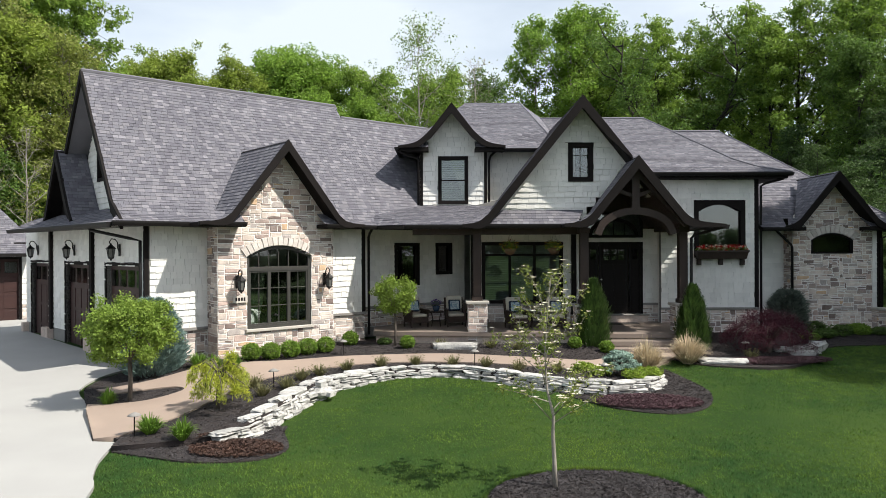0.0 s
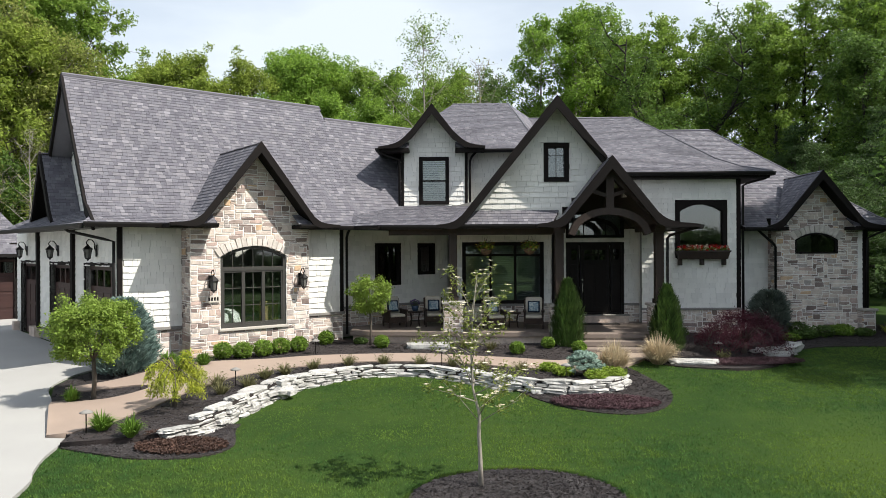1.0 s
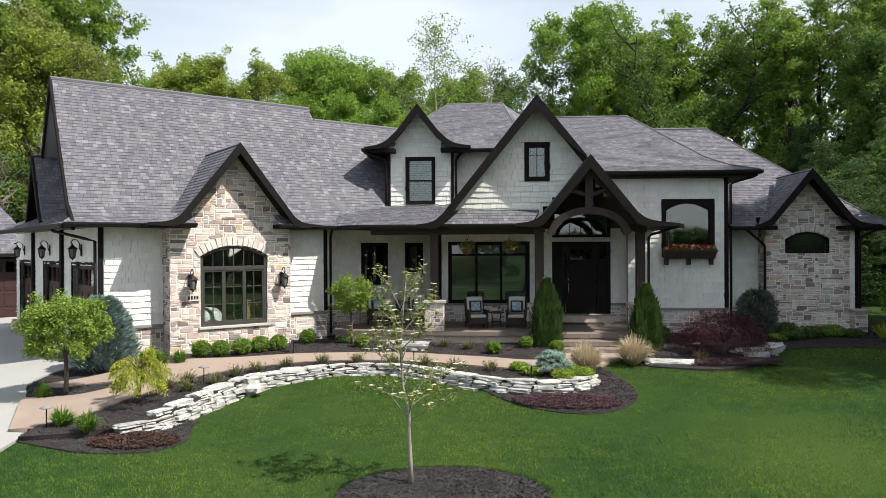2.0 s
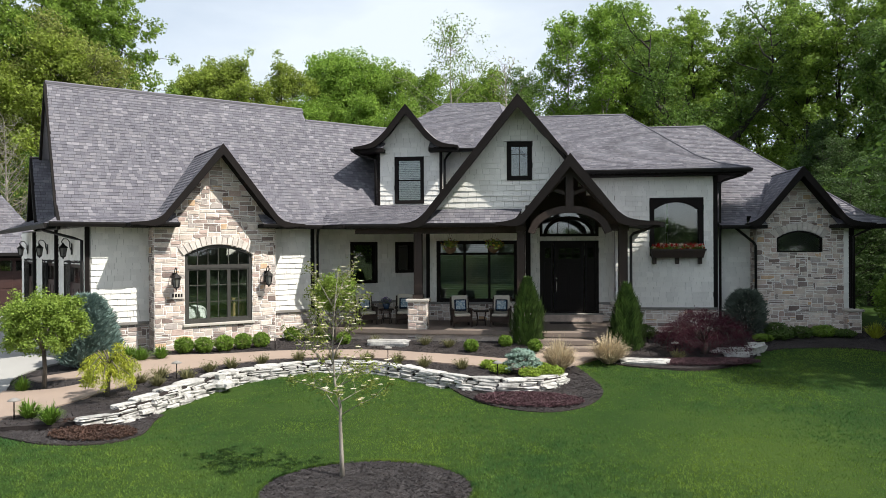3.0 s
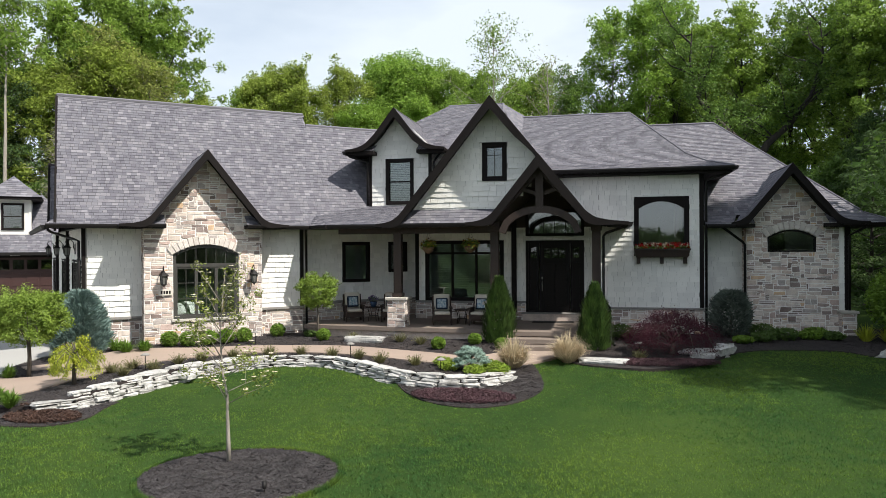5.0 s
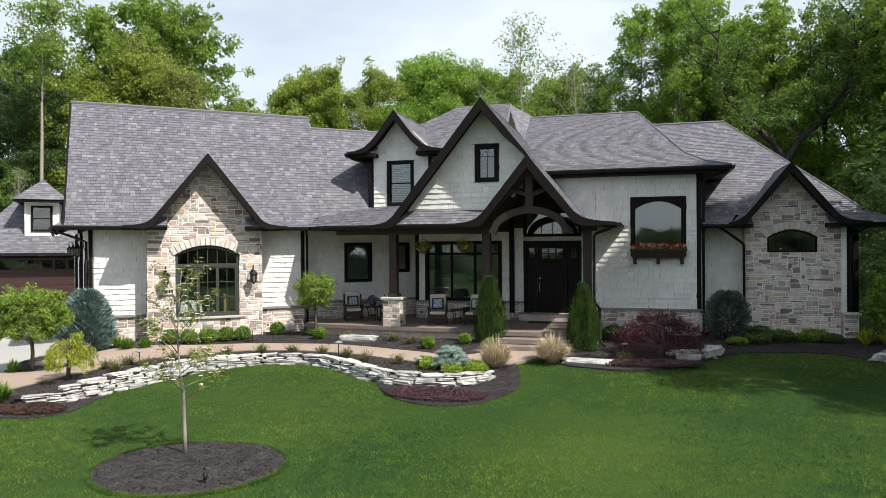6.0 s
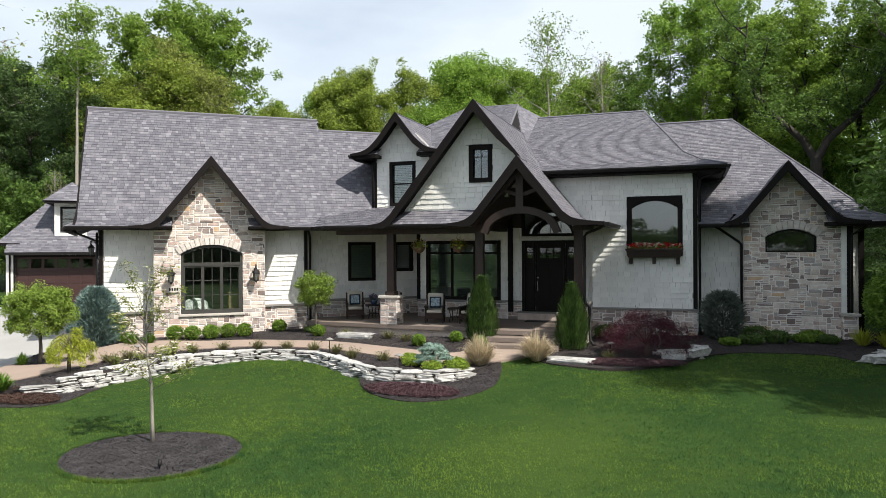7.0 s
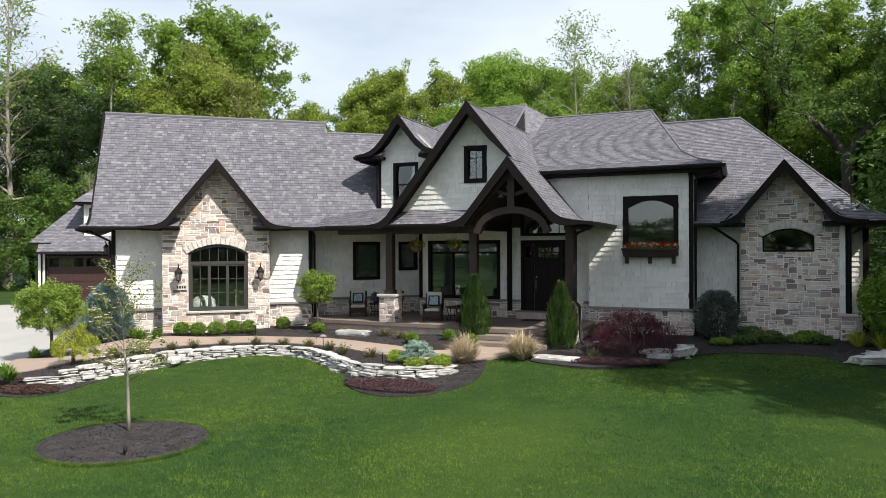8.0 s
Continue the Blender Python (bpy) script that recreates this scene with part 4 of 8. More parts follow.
tagged(low_gable, "shaded low shingle gable over the garage")
for sd in (-1, 1):
    rake_board("rake_board", LOWG, -6.5, LG_PROF, -3.72, sd, 0.26, low_gable)
Mesh(LOWG).prism([(-8.3, 4.5), (-4.7, 4.5), (-6.5, 6.75)], -3.3, -3.2).link("gable_panel", M_TRIM, low_gable)


def garage_door(m, x0, y0, x1, y1, parent=house, rows=4):
    """A panelled wooden garage door with small lights in its top row."""
    d = Mesh(m).box(x0, y0, -0.22, x1, y1, -0.14).link("garage_door", M_GARAGE, parent, "mahogany panelled garage door")
    n = max(3, round((x1 - x0) / 0.62))
    h = (y1 - y0) / rows
    for r in range(rows):
        for k in range(n):
            a, b = x0 + (x1 - x0) * k / n, x0 + (x1 - x0) * (k + 1) / n
            top = r == rows - 1
            if top:
                Mesh(m).box(a + 0.08, y0 + r * h + 0.14, -0.14, b - 0.06, y0 + (r + 1) * h - 0.12, -0.125).link("light", M_GLASS, d)
            else:
                Mesh(m).box(a + 0.05, y0 + r * h + 0.05, -0.14, b - 0.05, y0 + (r + 1) * h - 0.05, -0.12, None, 0.008).link("panel", M_GARAGE, d)
    for bx in ((x0 - 0.1, y0, x0, y1 + 0.1), (x1, y0, x1 + 0.1, y1 + 0.1), (x0 - 0.1, y1, x1 + 0.1, y1 + 0.12)):
        Mesh(m).box(bx[0], bx[1], -0.16, bx[2], bx[3], 0.03).link("casing", M_TRIM, d)
    return d


for x0, y0, x1, y1 in GDOORS:
    garage_door(m_gar, x0, y0, x1, y1)


# ---- windows and doors ----
def frame_bars(me, x0, y0, x1, y1, w, z0, z1):
    me.box(x0, y0, z0, x0 + w, y1, z1)
    me.box(x1 - w, y0, z0, x1, y1, z1)
    me.box(x0 + w, y0, z0, x1 - w, y0 + w, z1)
    me.box(x0 + w, y1 - w, z0, x1 - w, y1, z1)
    return me


def window(m, x0, y0, x1, y1, casing=0.11, cols=1, rows=1, arch=0.0, blinds=None, meeting=False, square=False, label=""):
    """A framed window set in a wall's opening. m: the wall's face. arch: rise of a bowed head; square: bowed inside a square casing."""
    w = thing("window", None, label)
    w.parent = house
    f = Mesh(m)
    if casing:
        frame_bars(f, x0 - 0.0, y0, x1, y1 if not arch or square else y1, casing, -0.1, 0.055) if not arch or square else None
        if arch and not square:
            n = 14
            outer = [(x0 + (x1 - x0) * i / n, y1 + arch * (1 - (2 * i / n - 1) ** 2)) for i in range(n + 1)]
            inner = [(x0 + casing + (x1 - x0 - 2 * casing) * i / n, y1 - casing * 0.4 + (arch - casing * 0.6) * (1 - (2 * i / n - 1) ** 2)) for i in range(n + 1)]
            vs = [(x, y, z) for z in (0.02, -0.12) for row in (outer, inner) for x, y in row]
            k = n + 1
            fs = []
            for i in range(n):
                fs += [(i, i + 1, k + i + 1, k + i)[::-1], (2 * k + i, 2 * k + i + 1, 3 * k + i + 1, 3 * k + i), (i, i + 1, 2 * k + i + 1, 2 * k + i), (k + i, k + i + 1, 3 * k + i + 1, 3 * k + i)[::-1]]
            f.add(vs, fs)
            f.box(x0, y0, -0.12, x0 + casing, y1, 0.02)
            f.box(x1 - casing, y0, -0.12, x1, y1, 0.02)
            f.box(x0 + casing, y0, -0.12, x1 - casing, y0 + casing, 0.02)
        elif arch:
            n = 12
            a = [(x0 + casing + (x1 - x0 - 2 * casing) * i / n, y1 - casing) for i in range(n + 1)]
            b = [(x, y - arch * (2 * i / n - 1) ** 2) for i, (x, y) in enumerate(a)]
            k = n + 1
            vs = [(x, y, z) for z in (0.05, -0.1) for row in (a, b) for x, y in row]
            f.add(vs, [q for i in range(n) for q in ((i, k + i, k + i + 1, i + 1), (k + i, 3 * k + i, 3 * k + i + 1, k + i + 1))])
    f.link("frame", M_TRIM, w)
    ix0, iy0, ix1, iy1 = x0 + casing, y0 + casing, x1 - casing, y1 - (casing if not arch or square else 0)
    tops = iy1 + (arch - casing * 0.6 if arch and not square else 0)
    for i in range(cols):
        for j in range(rows):
            a, b = ix0 + (ix1 - ix0) * i / cols, ix0 + (ix1 - ix0) * (i + 1) / cols
            c, d = iy0 + (iy1 - iy0) * j / rows, iy0 + (iy1 - iy0) * (j + 1) / rows
            if j == rows - 1 and arch and not square:
                d = tops
            Mesh(m).box(a, c, -0.075, b, d, -0.065).link("pane", M_GLASS, w).visible_shadow = False
    s = Mesh(m)
    for i in range(1, cols):
        a = ix0 + (ix1 - ix0) * i / cols
        s.box(a - 0.045, iy0, -0.1, a + 0.045, iy1 if not arch or square else iy1 + arch * 0.7, -0.03)
    for j in range(1, rows):
        c = iy0 + (iy1 - iy0) * j / rows
        s.box(ix0, c - 0.03, -0.1, ix1, c + 0.03, -0.03)
    if meeting:
        s.box(ix0, (iy0 + iy1) / 2 - 0.025, -0.1, ix1, (iy0 + iy1) / 2 + 0.025, -0.04)
    if s.v:
        s.link("mullion", M_TRIM, w)
    if blinds:
        bl = Mesh(m)
        y = iy0 + 0.02
        while y < iy1:
            deep = 0.052 if blinds is M_BLIND else 0.03
            bl.add([(ix0, y, -0.085), (ix1, y, -0.085), (ix1, y + deep, -0.105), (ix0, y + deep, -0.105)], [(0, 1, 2, 3)])
            y += 0.068
        bl.link("blind", blinds, w)
    return w


m_bay = plane(W(-0.96, 0, 0), W(2.8, 0, 0), W(-0.96, 0, 1))
wb = thing("window", None, "dark arched three-light bay window in stone")
wb.parent = house
bx0, by0, bx1, bs = 0.88, 1.33, 2.98, 3.44
n = 16
f = Mesh(m_bay)
k = n + 1
outer = [(bx0 + (bx1 - bx0) * i / n, bs + ARC * (1 - (2 * i / n - 1) ** 2)) for i in range(k)]
inner = [(bx0 + 0.09 + (bx1 - bx0 - 0.18) * i / n, bs - 0.02 + (ARC - 0.07) * (1 - (2 * i / n - 1) ** 2)) for i in range(k)]
f.add([(x, y, z) for z in (-0.04, -0.16) for row in (outer, inner) for x, y in row], [q for i in range(n) for q in ((i, k + i, k + i + 1, i + 1), (k + i, 3 * k + i, 3 * k + i + 1, k + i + 1))])
for bx in ((bx0, by0, bx0 + 0.09, bs), (bx1 - 0.09, by0, bx1, bs), (bx0 + 0.09, by0, bx1 - 0.09, by0 + 0.09), (bx0 + 0.09, 3.02, bx1 - 0.09, 3.14)):
    f.box(bx[0], bx[1], -0.16, bx[2], bx[3], -0.04)
f.link("frame", M_BRONZE, wb)
lights = [bx0 + 0.09, bx0 + 0.09 + 0.64, bx0 + 0.09 + 1.28, bx1 - 0.09]
for i in range(3):
    Mesh(m_bay).box(lights[i], by0 + 0.09, -0.11, lights[i + 1], 3.02, -0.10).link("pane", M_GLASS, wb).visible_shadow = False
    s = Mesh(m_bay)
    frame_bars(s, lights[i], by0 + 0.09, lights[i + 1], 3.02, 0.05, -0.14, -0.06)
    s.link("sash", M_BRONZE, wb)
    xm = (lights[i] + lights[i + 1]) / 2
    Mesh(m_bay).box(xm - 0.011, by0 + 0.14, -0.12, xm + 0.011, 2.97, -0.09).link("grille_bar", M_BRONZE, wb)
    for yy in (1.98, 2.5):
        Mesh(m_bay).box(lights[i] + 0.05, yy - 0.011, -0.122, lights[i + 1] - 0.05, yy + 0.011, -0.092).link("grille_bar", M_BRONZE, wb)
head = Mesh(m_bay)
head.add([(x, y, -0.105) for x, y in inner] + [(x, 3.14, -0.105) for x, y in inner], [(k + i, k + i + 1, i + 1, i) for i in range(n)])
head.link("pane", M_GLASS, wb).visible_shadow = False
for i in range(1, 6):
    x = bx0 + 0.09 + (bx1 - bx0 - 0.18) * i / 6
    Mesh(m_bay).box(x - 0.011, 3.14, -0.12, x + 0.011, bs + (ARC - 0.07) * (1 - (2 * (x - bx0) / (bx1 - bx0) - 1) ** 2), -0.09).link("grille_bar", M_BRONZE, wb)
Mesh(m_bay).box(bx0 - 0.06, by0 - 0.085, -0.2, bx1 + 0.06, by0 - 0.005, 0.08, None, 0.015).link("sill", M_CAP, wb)
# voussoirs over the arch


def voussoirs(m, x0, x1, spring, rise, count, deep, seed, parent):
    rng = random.Random(seed)
    cx, half = (x0 + x1) / 2, (x1 - x0) / 2
    R = (half * half + rise * rise) / (2 * rise)
    cy, span = spring + rise - R, math.asin(half / R)
    for i in range(count):
        a, b = -span * 1.04 + 2.08 * span * i / count, -span * 1.04 + 2.08 * span * (i + 1) / count
        g = 0.006 / R
        d = deep * rng.uniform(0.85, 1.12)
        q = [(cx + r * math.sin(t), cy + r * math.cos(t)) for r, t in ((R + 0.01, a + g), (R + 0.01, b - g), (R + d, b - g), (R + d, a + g))]
        z = rng.uniform(0.035, 0.06)
        Mesh(m).add([(x, y, 0.0) for x, y in q] + [(x * 0.94 + sum(p[0] for p in q) / 4 * 0.06, y * 0.94 + sum(p[1] for p in q) / 4 * 0.06, z) for x, y in q], [(4, 5, 6, 7), (0, 1, 5, 4), (1, 2, 6, 5), (2, 3, 7, 6), (3, 0, 4, 7)]).link("arch_stone", M_ARCH, parent)


voussoirs(m_bay, bx0, bx1, bs, ARC, 15, 0.27, 5, wb)
# what stands in the room behind it
M_LINEN = mat("white_linen", (0.80, 0.80, 0.78), (0.72, 0.72, 0.70), 0.9, 4, 80, 0.2)
M_SLATE = mat("slate_upholstery", (0.16, 0.19, 0.20), (0.12, 0.145, 0.155), 0.9, 4, 80, 0.3)
M_TAN = mat("honey_wood", (0.42, 0.31, 0.15), (0.34, 0.24, 0.11), 0.5, 3, 40, 0.1, stretch=(6, 6, 0.6))
Mesh(WING).box(-0.9, 0.32, 0.80, 2.75, 4.2, 0.95).link("interior_floor", M_TAN, house)
armchair = thing("armchair", WING @ Matrix.Translation((0.42, 0.95, 0.95)), "round-backed white linen armchair behind the arched window", "armchair")
Mesh().lathe([(0.30, 0.0), (0.46, 0.05), (0.48, 0.45), (0.42, 0.72), (0.25, 0.86), (0.0, 0.90)], 20).link("back_shell", M_LINEN, armchair, smooth=True)
Mesh().lathe([(0.30, -0.0), (0.33, 0.04), (0.30, 0.08)], 16).link("base_ring", M_TAN, armchair)
sofa = thing("sofa", WING @ Matrix.Translation((1.0, 1.9, 0.95)), "slate grey sofa with a bowed back in the dim room", "sofa")
sb = [(-1.05 + 2.1 * i / 14, 0.55 + 0.55 * math.cos((i / 14 - 0.35) * 2.2)) for i in range(15)]
Mesh().strip(sb, [(x, 0.1) for x, z in sb], 0.35, 0.55).link("backrest", M_SLATE, sofa, smooth=False)
Mesh().box(-1.0, -0.35, 0.1, 1.0, 0.4, 0.46, None, 0.06).link("seat", M_SLATE, sofa, smooth=True)
for k in (-0.5, 0.5):
    Mesh().box(k - 0.45, -0.33, 0.45, k + 0.45, 0.32, 0.58, None, 0.05).link("cushion", M_SLATE, sofa, smooth=True)
for kx, ky in ((-0.9, -0.3), (0.9, -0.3), (-0.9, 0.45), (0.9, 0.45)):
    Mesh().tube([(kx, ky, 0.0), (kx, ky, 0.12)], 0.03, 6).link("leg", M_TAN, sofa)
chest = thing("cabinet", WING @ Matrix.Translation((1.78, 0.75, 0.95)), "honey-coloured wooden cabinet beside the window", "cabinet")
Mesh().box(-0.22, -0.2, 0.0, 0.22, 0.25, 1.05, None, 0.01).link("body", M_TAN, chest)
Mesh().box(-0.24, -0.22, 1.05, 0.24, 0.27, 1.08, None, 0.008).link("top", M_TAN, chest)
Mesh().box(-0.19, -0.215, 0.06, -0.01, -0.2, 1.0, None, 0.004).link("door", M_TAN, chest)
Mesh().box(0.01, -0.215, 0.06, 0.19, -0.2, 1.0, None, 0.004).link("door", M_TAN, chest)
window(m_end, -0.62, 5.82, 0.34, 7.0, casing=0.1, label="dark-framed window in the gable end wall")
m_pw = plane(W(4.45, 1.45, 0), W(9.6, 1.45, 0), W(4.45, 1.45, 1))
window(m_pw, *PW[0], casing=0.12, blinds=M_BLINDD, label="dark-framed porch window with lowered blinds")
window(m_pw, *PW[1], casing=0.12, blinds=M_BLINDD, label="small dark-framed porch window with blinds")
m_main = plane((1.05, MAIN_Y, 0), (8, MAIN_Y, 0), (1.05, MAIN_Y, 1))
window(m_main, *BIGWIN, casing=0.13, cols=3, blinds=M_BLINDD, label="wide three-light dark porch window with blinds")
Mesh(m_main).box(BIGWIN[0] + 0.13, 3.36, -0.09, BIGWIN[2] - 0.13, 3.44, 0.02).link("transom_bar", M_TRIM, house)
m_rb = plane((7.9, RB_Y, 0), (11.4, RB_Y, 0), (7.9, RB_Y, 1))
window(m_rb, *RW, casing=0.16, arch=0.26, square=True, label="bowed picture window in a dark square casing")
m_sg = plane((12.9, SG_Y, 0), (16.15, SG_Y, 0), (12.9, SG_Y, 1))
ws = window(m_sg, *SW, casing=0.05, arch=0.26, label="low arched window in the stone wall")
voussoirs(m_sg, SW[0], SW[2], 3.9, 0.26, 11, 0.3, 6, ws)
m_gw = plane((1.4, 23.29, 0), (7.6, 23.29, 0), (1.4, 23.29, 1))
wg = window(m_gw, *GW, casing=0.15, blinds=None, label="small dark-framed gable window with thin bars")
Mesh(m_gw).box((GW[0] + GW[2]) / 2 - 0.012, GW[1] + 0.15, -0.085, (GW[0] + GW[2]) / 2 + 0.012, GW[3] - 0.15, -0.055).link("grille_bar", M_BRONZE, wg)
Mesh(m_gw).box(GW[0] + 0.15, GW[3] - 0.42, -0.087, GW[2] - 0.15, GW[3] - 0.40, -0.053).link("grille_bar", M_BRONZE, wg)
m_dw = plane((-0.82, UB_Y, 0), (1.62, UB_Y, 0), (-0.82, UB_Y, 1))
window(m_dw, *DW, casing=0.13, blinds=M_BLIND, meeting=True, label="dark-framed dormer window with white blinds")
m_ge = plane(W(-2.7, 4.4, 0), W(-2.7, 0.74, 0), W(-2.7, 4.4, 1))
window(m_ge, 0.35, 6.0, 1.05, 7.3, casing=0.11, label="narrow dark gable-end window")

# entrance door with side lights and an arched transom
door = thing("door", None, "dark wooden front door with side lights")
door.parent = house
dx0, dz0, dx1, dz1 = DOOR
fr = Mesh().box(dx0, MAIN_Y - 0.04, dz0, dx0 + 0.1, MAIN_Y + 0.12, dz1).box(dx1 - 0.1, MAIN_Y - 0.04, dz0, dx1, MAIN_Y + 0.12, dz1).box(dx0 + 0.1, MAIN_Y - 0.04, dz1 - 0.1, dx1 - 0.1, MAIN_Y + 0.12, dz1).box(dx0 + 0.1, MAIN_Y - 0.02, dz0, dx1 - 0.1, MAIN_Y + 0.1, dz0 + 0.05)
fr.link("frame", M_DOOR, door)
for a, b in ((dx0 + 0.1, dx0 + 0.48), (dx1 - 0.48, dx1 - 0.1)):
    Mesh().box(a, MAIN_Y + 0.03, dz0 + 0.05, b, MAIN_Y + 0.08, dz1 - 0.1).link("side_panel", M_DOOR, door)
    for z0, z1 in ((3.1, 3.28), (3.31, 3.48)):
        Mesh().box(a + 0.1, MAIN_Y + 0.015, z0 + 0.12, b - 0.08, MAIN_Y + 0.03, z1 + 0.12).link("light", M_GLASS, door)
    Mesh().box(a + 0.06, MAIN_Y + 0.012, dz0 + 0.2, b - 0.06, MAIN_Y + 0.03, 3.05, None, 0.01).link("panel", M_DOOR, door)
leaf = Mesh().box(dx0 + 0.52, MAIN_Y + 0.02, dz0 + 0.05, dx1 - 0.52, MAIN_Y + 0.08, dz1 - 0.1).link("leaf", M_DOOR, door)
for i in range(3):
    a = dx0 + 0.52 + 0.16 + i * 0.27
    for z0 in (3.2, 3.41):
        Mesh().box(a, MAIN_Y + 0.005, z0, a + 0.22, MAIN_Y + 0.02, z0 + 0.17).link("light", M_GLASS, leaf)
for i in range(2):
    a = dx0 + 0.52 + 0.12 + i * 0.45
    Mesh().box(a, MAIN_Y + 0.0, dz0 + 0.25, a + 0.4, MAIN_Y + 0.02, 3.02, None, 0.012).link("panel", M_DOOR, leaf)
M_STEEL = mat("brushed_nickel", (0.5, 0.49, 0.47), (0.4, 0.39, 0.38), 0.3, 5, 50, 0.0, metal=1.0)
Mesh().tube([(dx0 + 0.6, MAIN_Y, 2.0), (dx0 + 0.6, MAIN_Y - 0.06, 2.03), (dx0 + 0.6, MAIN_Y - 0.06, 2.32), (dx0 + 0.6, MAIN_Y, 2.35)], 0.014, 6).link("handle", M_STEEL, leaf)
Mesh().lathe([(0.03, 0), (0.03, 0.02), (0.0, 0.021)], 10, Matrix.Translation((dx0 + 0.6, MAIN_Y + 0.02, 2.48)) @ pose(0, 0, 0, 90, 0, 0)).link("lock", M_STEEL, leaf)
Mesh().box(dx0 - 0.1, MAIN_Y - 0.34, PORCH, dx1 + 0.1, MAIN_Y + 0.1, dz0 - 0.04).link("threshold", M_STONES, door)
Mesh().box(dx0 - 0.14, MAIN_Y - 0.38, dz0 - 0.04, dx1 + 0.14, MAIN_Y + 0.1, dz0, None, 0.01).link("threshold_slab", M_CAPDARK, door)
m_tr = plane((0, MAIN_Y, 0), (1, MAIN_Y, 0), (0, MAIN_Y, 1))
wt = window(m_tr, TRANSOM[0], TRANSOM[1], TRANSOM[2], TRANSOM[3], casing=0.1, label="transom light with an arched bar over the door")
tx, tn = (TRANSOM[0] + TRANSOM[2]) / 2, 18
t_out = [(tx + 0.92 * math.cos(math.pi * i / tn), TRANSOM[1] + 0.08 + 0.66 * math.sin(math.pi * i / tn)) for i in range(tn + 1)]
t_in = [(tx + 0.79 * math.cos(math.pi * i / tn), TRANSOM[1] + 0.08 + 0.53 * math.sin(math.pi * i / tn)) for i in range(tn + 1)]
Mesh().strip(t_out, t_in, MAIN_Y + 0.02, MAIN_Y + 0.09).link("arched_bar", M_TRIM, wt)
for k in (-0.4, 0.0, 0.4):
    Mesh().box(tx + k - 0.012, MAIN_Y + 0.04, TRANSOM[1] + 0.1, tx + k + 0.012, MAIN_Y + 0.07, TRANSOM[1] + 0.55 - 0.28 * k * k).link("grille_bar", M_TRIM, wt)
wall("entry_panel", (4.5, MAIN_Y - 0.04, 0), (8.0, MAIN_Y - 0.04, 0), [(0, 4.34), (3.4, 4.34), (1.56, 6.4), (0, 4.75)], [(TRANSOM[0] - 4.5 + 0.02, TRANSOM[1], TRANSOM[2] - 4.5 - 0.02, TRANSOM[3])], 0.03, M_TIMBER)

# porch floor, steps, piers and posts
porch = thing("porch", None, "brown concrete porch with stone edge and steps", "porch")
PORCH_PLAN = [(-2.3, 23.35), (1.9, 23.0), (4.4, 22.9), (4.5, 22.45), (8.1, 22.45), (8.1, 26.2), (1.05, 26.2), (0.6, 27.8), (-2.4, 24.8)]
Mesh().slab([(x, y, PORCH) for x, y in PORCH_PLAN], 0.13).link("floor_slab", M_PORCH, porch)
Mesh().slab([(x + 0.08 * (1 if x < 2 else -0.5), y + 0.12, PORCH - 0.13) for x, y in PORCH_PLAN], 0.5).link("base_wall", M_STONES, porch)
for i, (y0, z) in enumerate(((22.0, PORCH - 0.17), (21.55, PORCH - 0.34))):
    Mesh().box(5.0, y0, z - 0.16, 7.4, 22.6, z, None, 0.015).link("step", M_PORCH, porch)


def stone_pier(x, y, w, z0, z1):
    p = thing("stone_pier", Matrix.Translation((x, y, z0)), "square ledge stone pier with a cut cap", "pier", "porch piers")
    Mesh().box(-w / 2, -w / 2, 0, w / 2, w / 2, z1 - z0 - 0.09).link("core", M_MORTAR, p)
    for k in range(4):
        m = pose(0, 0, 0, 0, 0, 90 * k) @ plane((-w / 2, -w / 2, 0), (w / 2, -w / 2, 0), (-w / 2, -w / 2, 1))
        lay("stone", p, m, rect(0, 0, w, z1 - z0 - 0.09), (), 0.1, (0.2, 0.4), int(100 + x * 10 + k), 40)
    Mesh().box(-w / 2 - 0.07, -w / 2 - 0.07, z1 - z0 - 0.09, w / 2 + 0.07, w / 2 + 0.07, z1 - z0, None, 0.02).link("cap", M_CAP, p)
    return p


stone_pier(1.12, 23.5, 0.62, 0.62, 1.93)
stone_pier(4.55, 23.0, 0.6, 0.62, 1.85)
stone_pier(7.8, 23.2, 0.6, 0.55, 1.85)
stone_pier(16.04, 26.08, 0.42, 0.42, 1.42)


def post(x, y, z0, z1, w=0.27):
    p = thing("timber_post", Matrix.Translation((x, y, z0)), "dark stained square timber porch post", "post", "porch posts")
    Mesh().box(-w / 2, -w / 2, 0, w / 2, w / 2, z1 - z0, None, 0.012).link("shaft", M_TIMBER, p)
    Mesh().box(-w / 2 - 0.04, -w / 2 - 0.04, 0, w / 2 + 0.04, w / 2 + 0.04, 0.14, None, 0.01).link("base", M_TIMBER, p)
    Mesh().box(-w / 2 - 0.04, -w / 2 - 0.04, z1 - z0 - 0.16, w / 2 + 0.04, w / 2 + 0.04, z1 - z0, None, 0.01).link("capital", M_TIMBER, p)
    return p


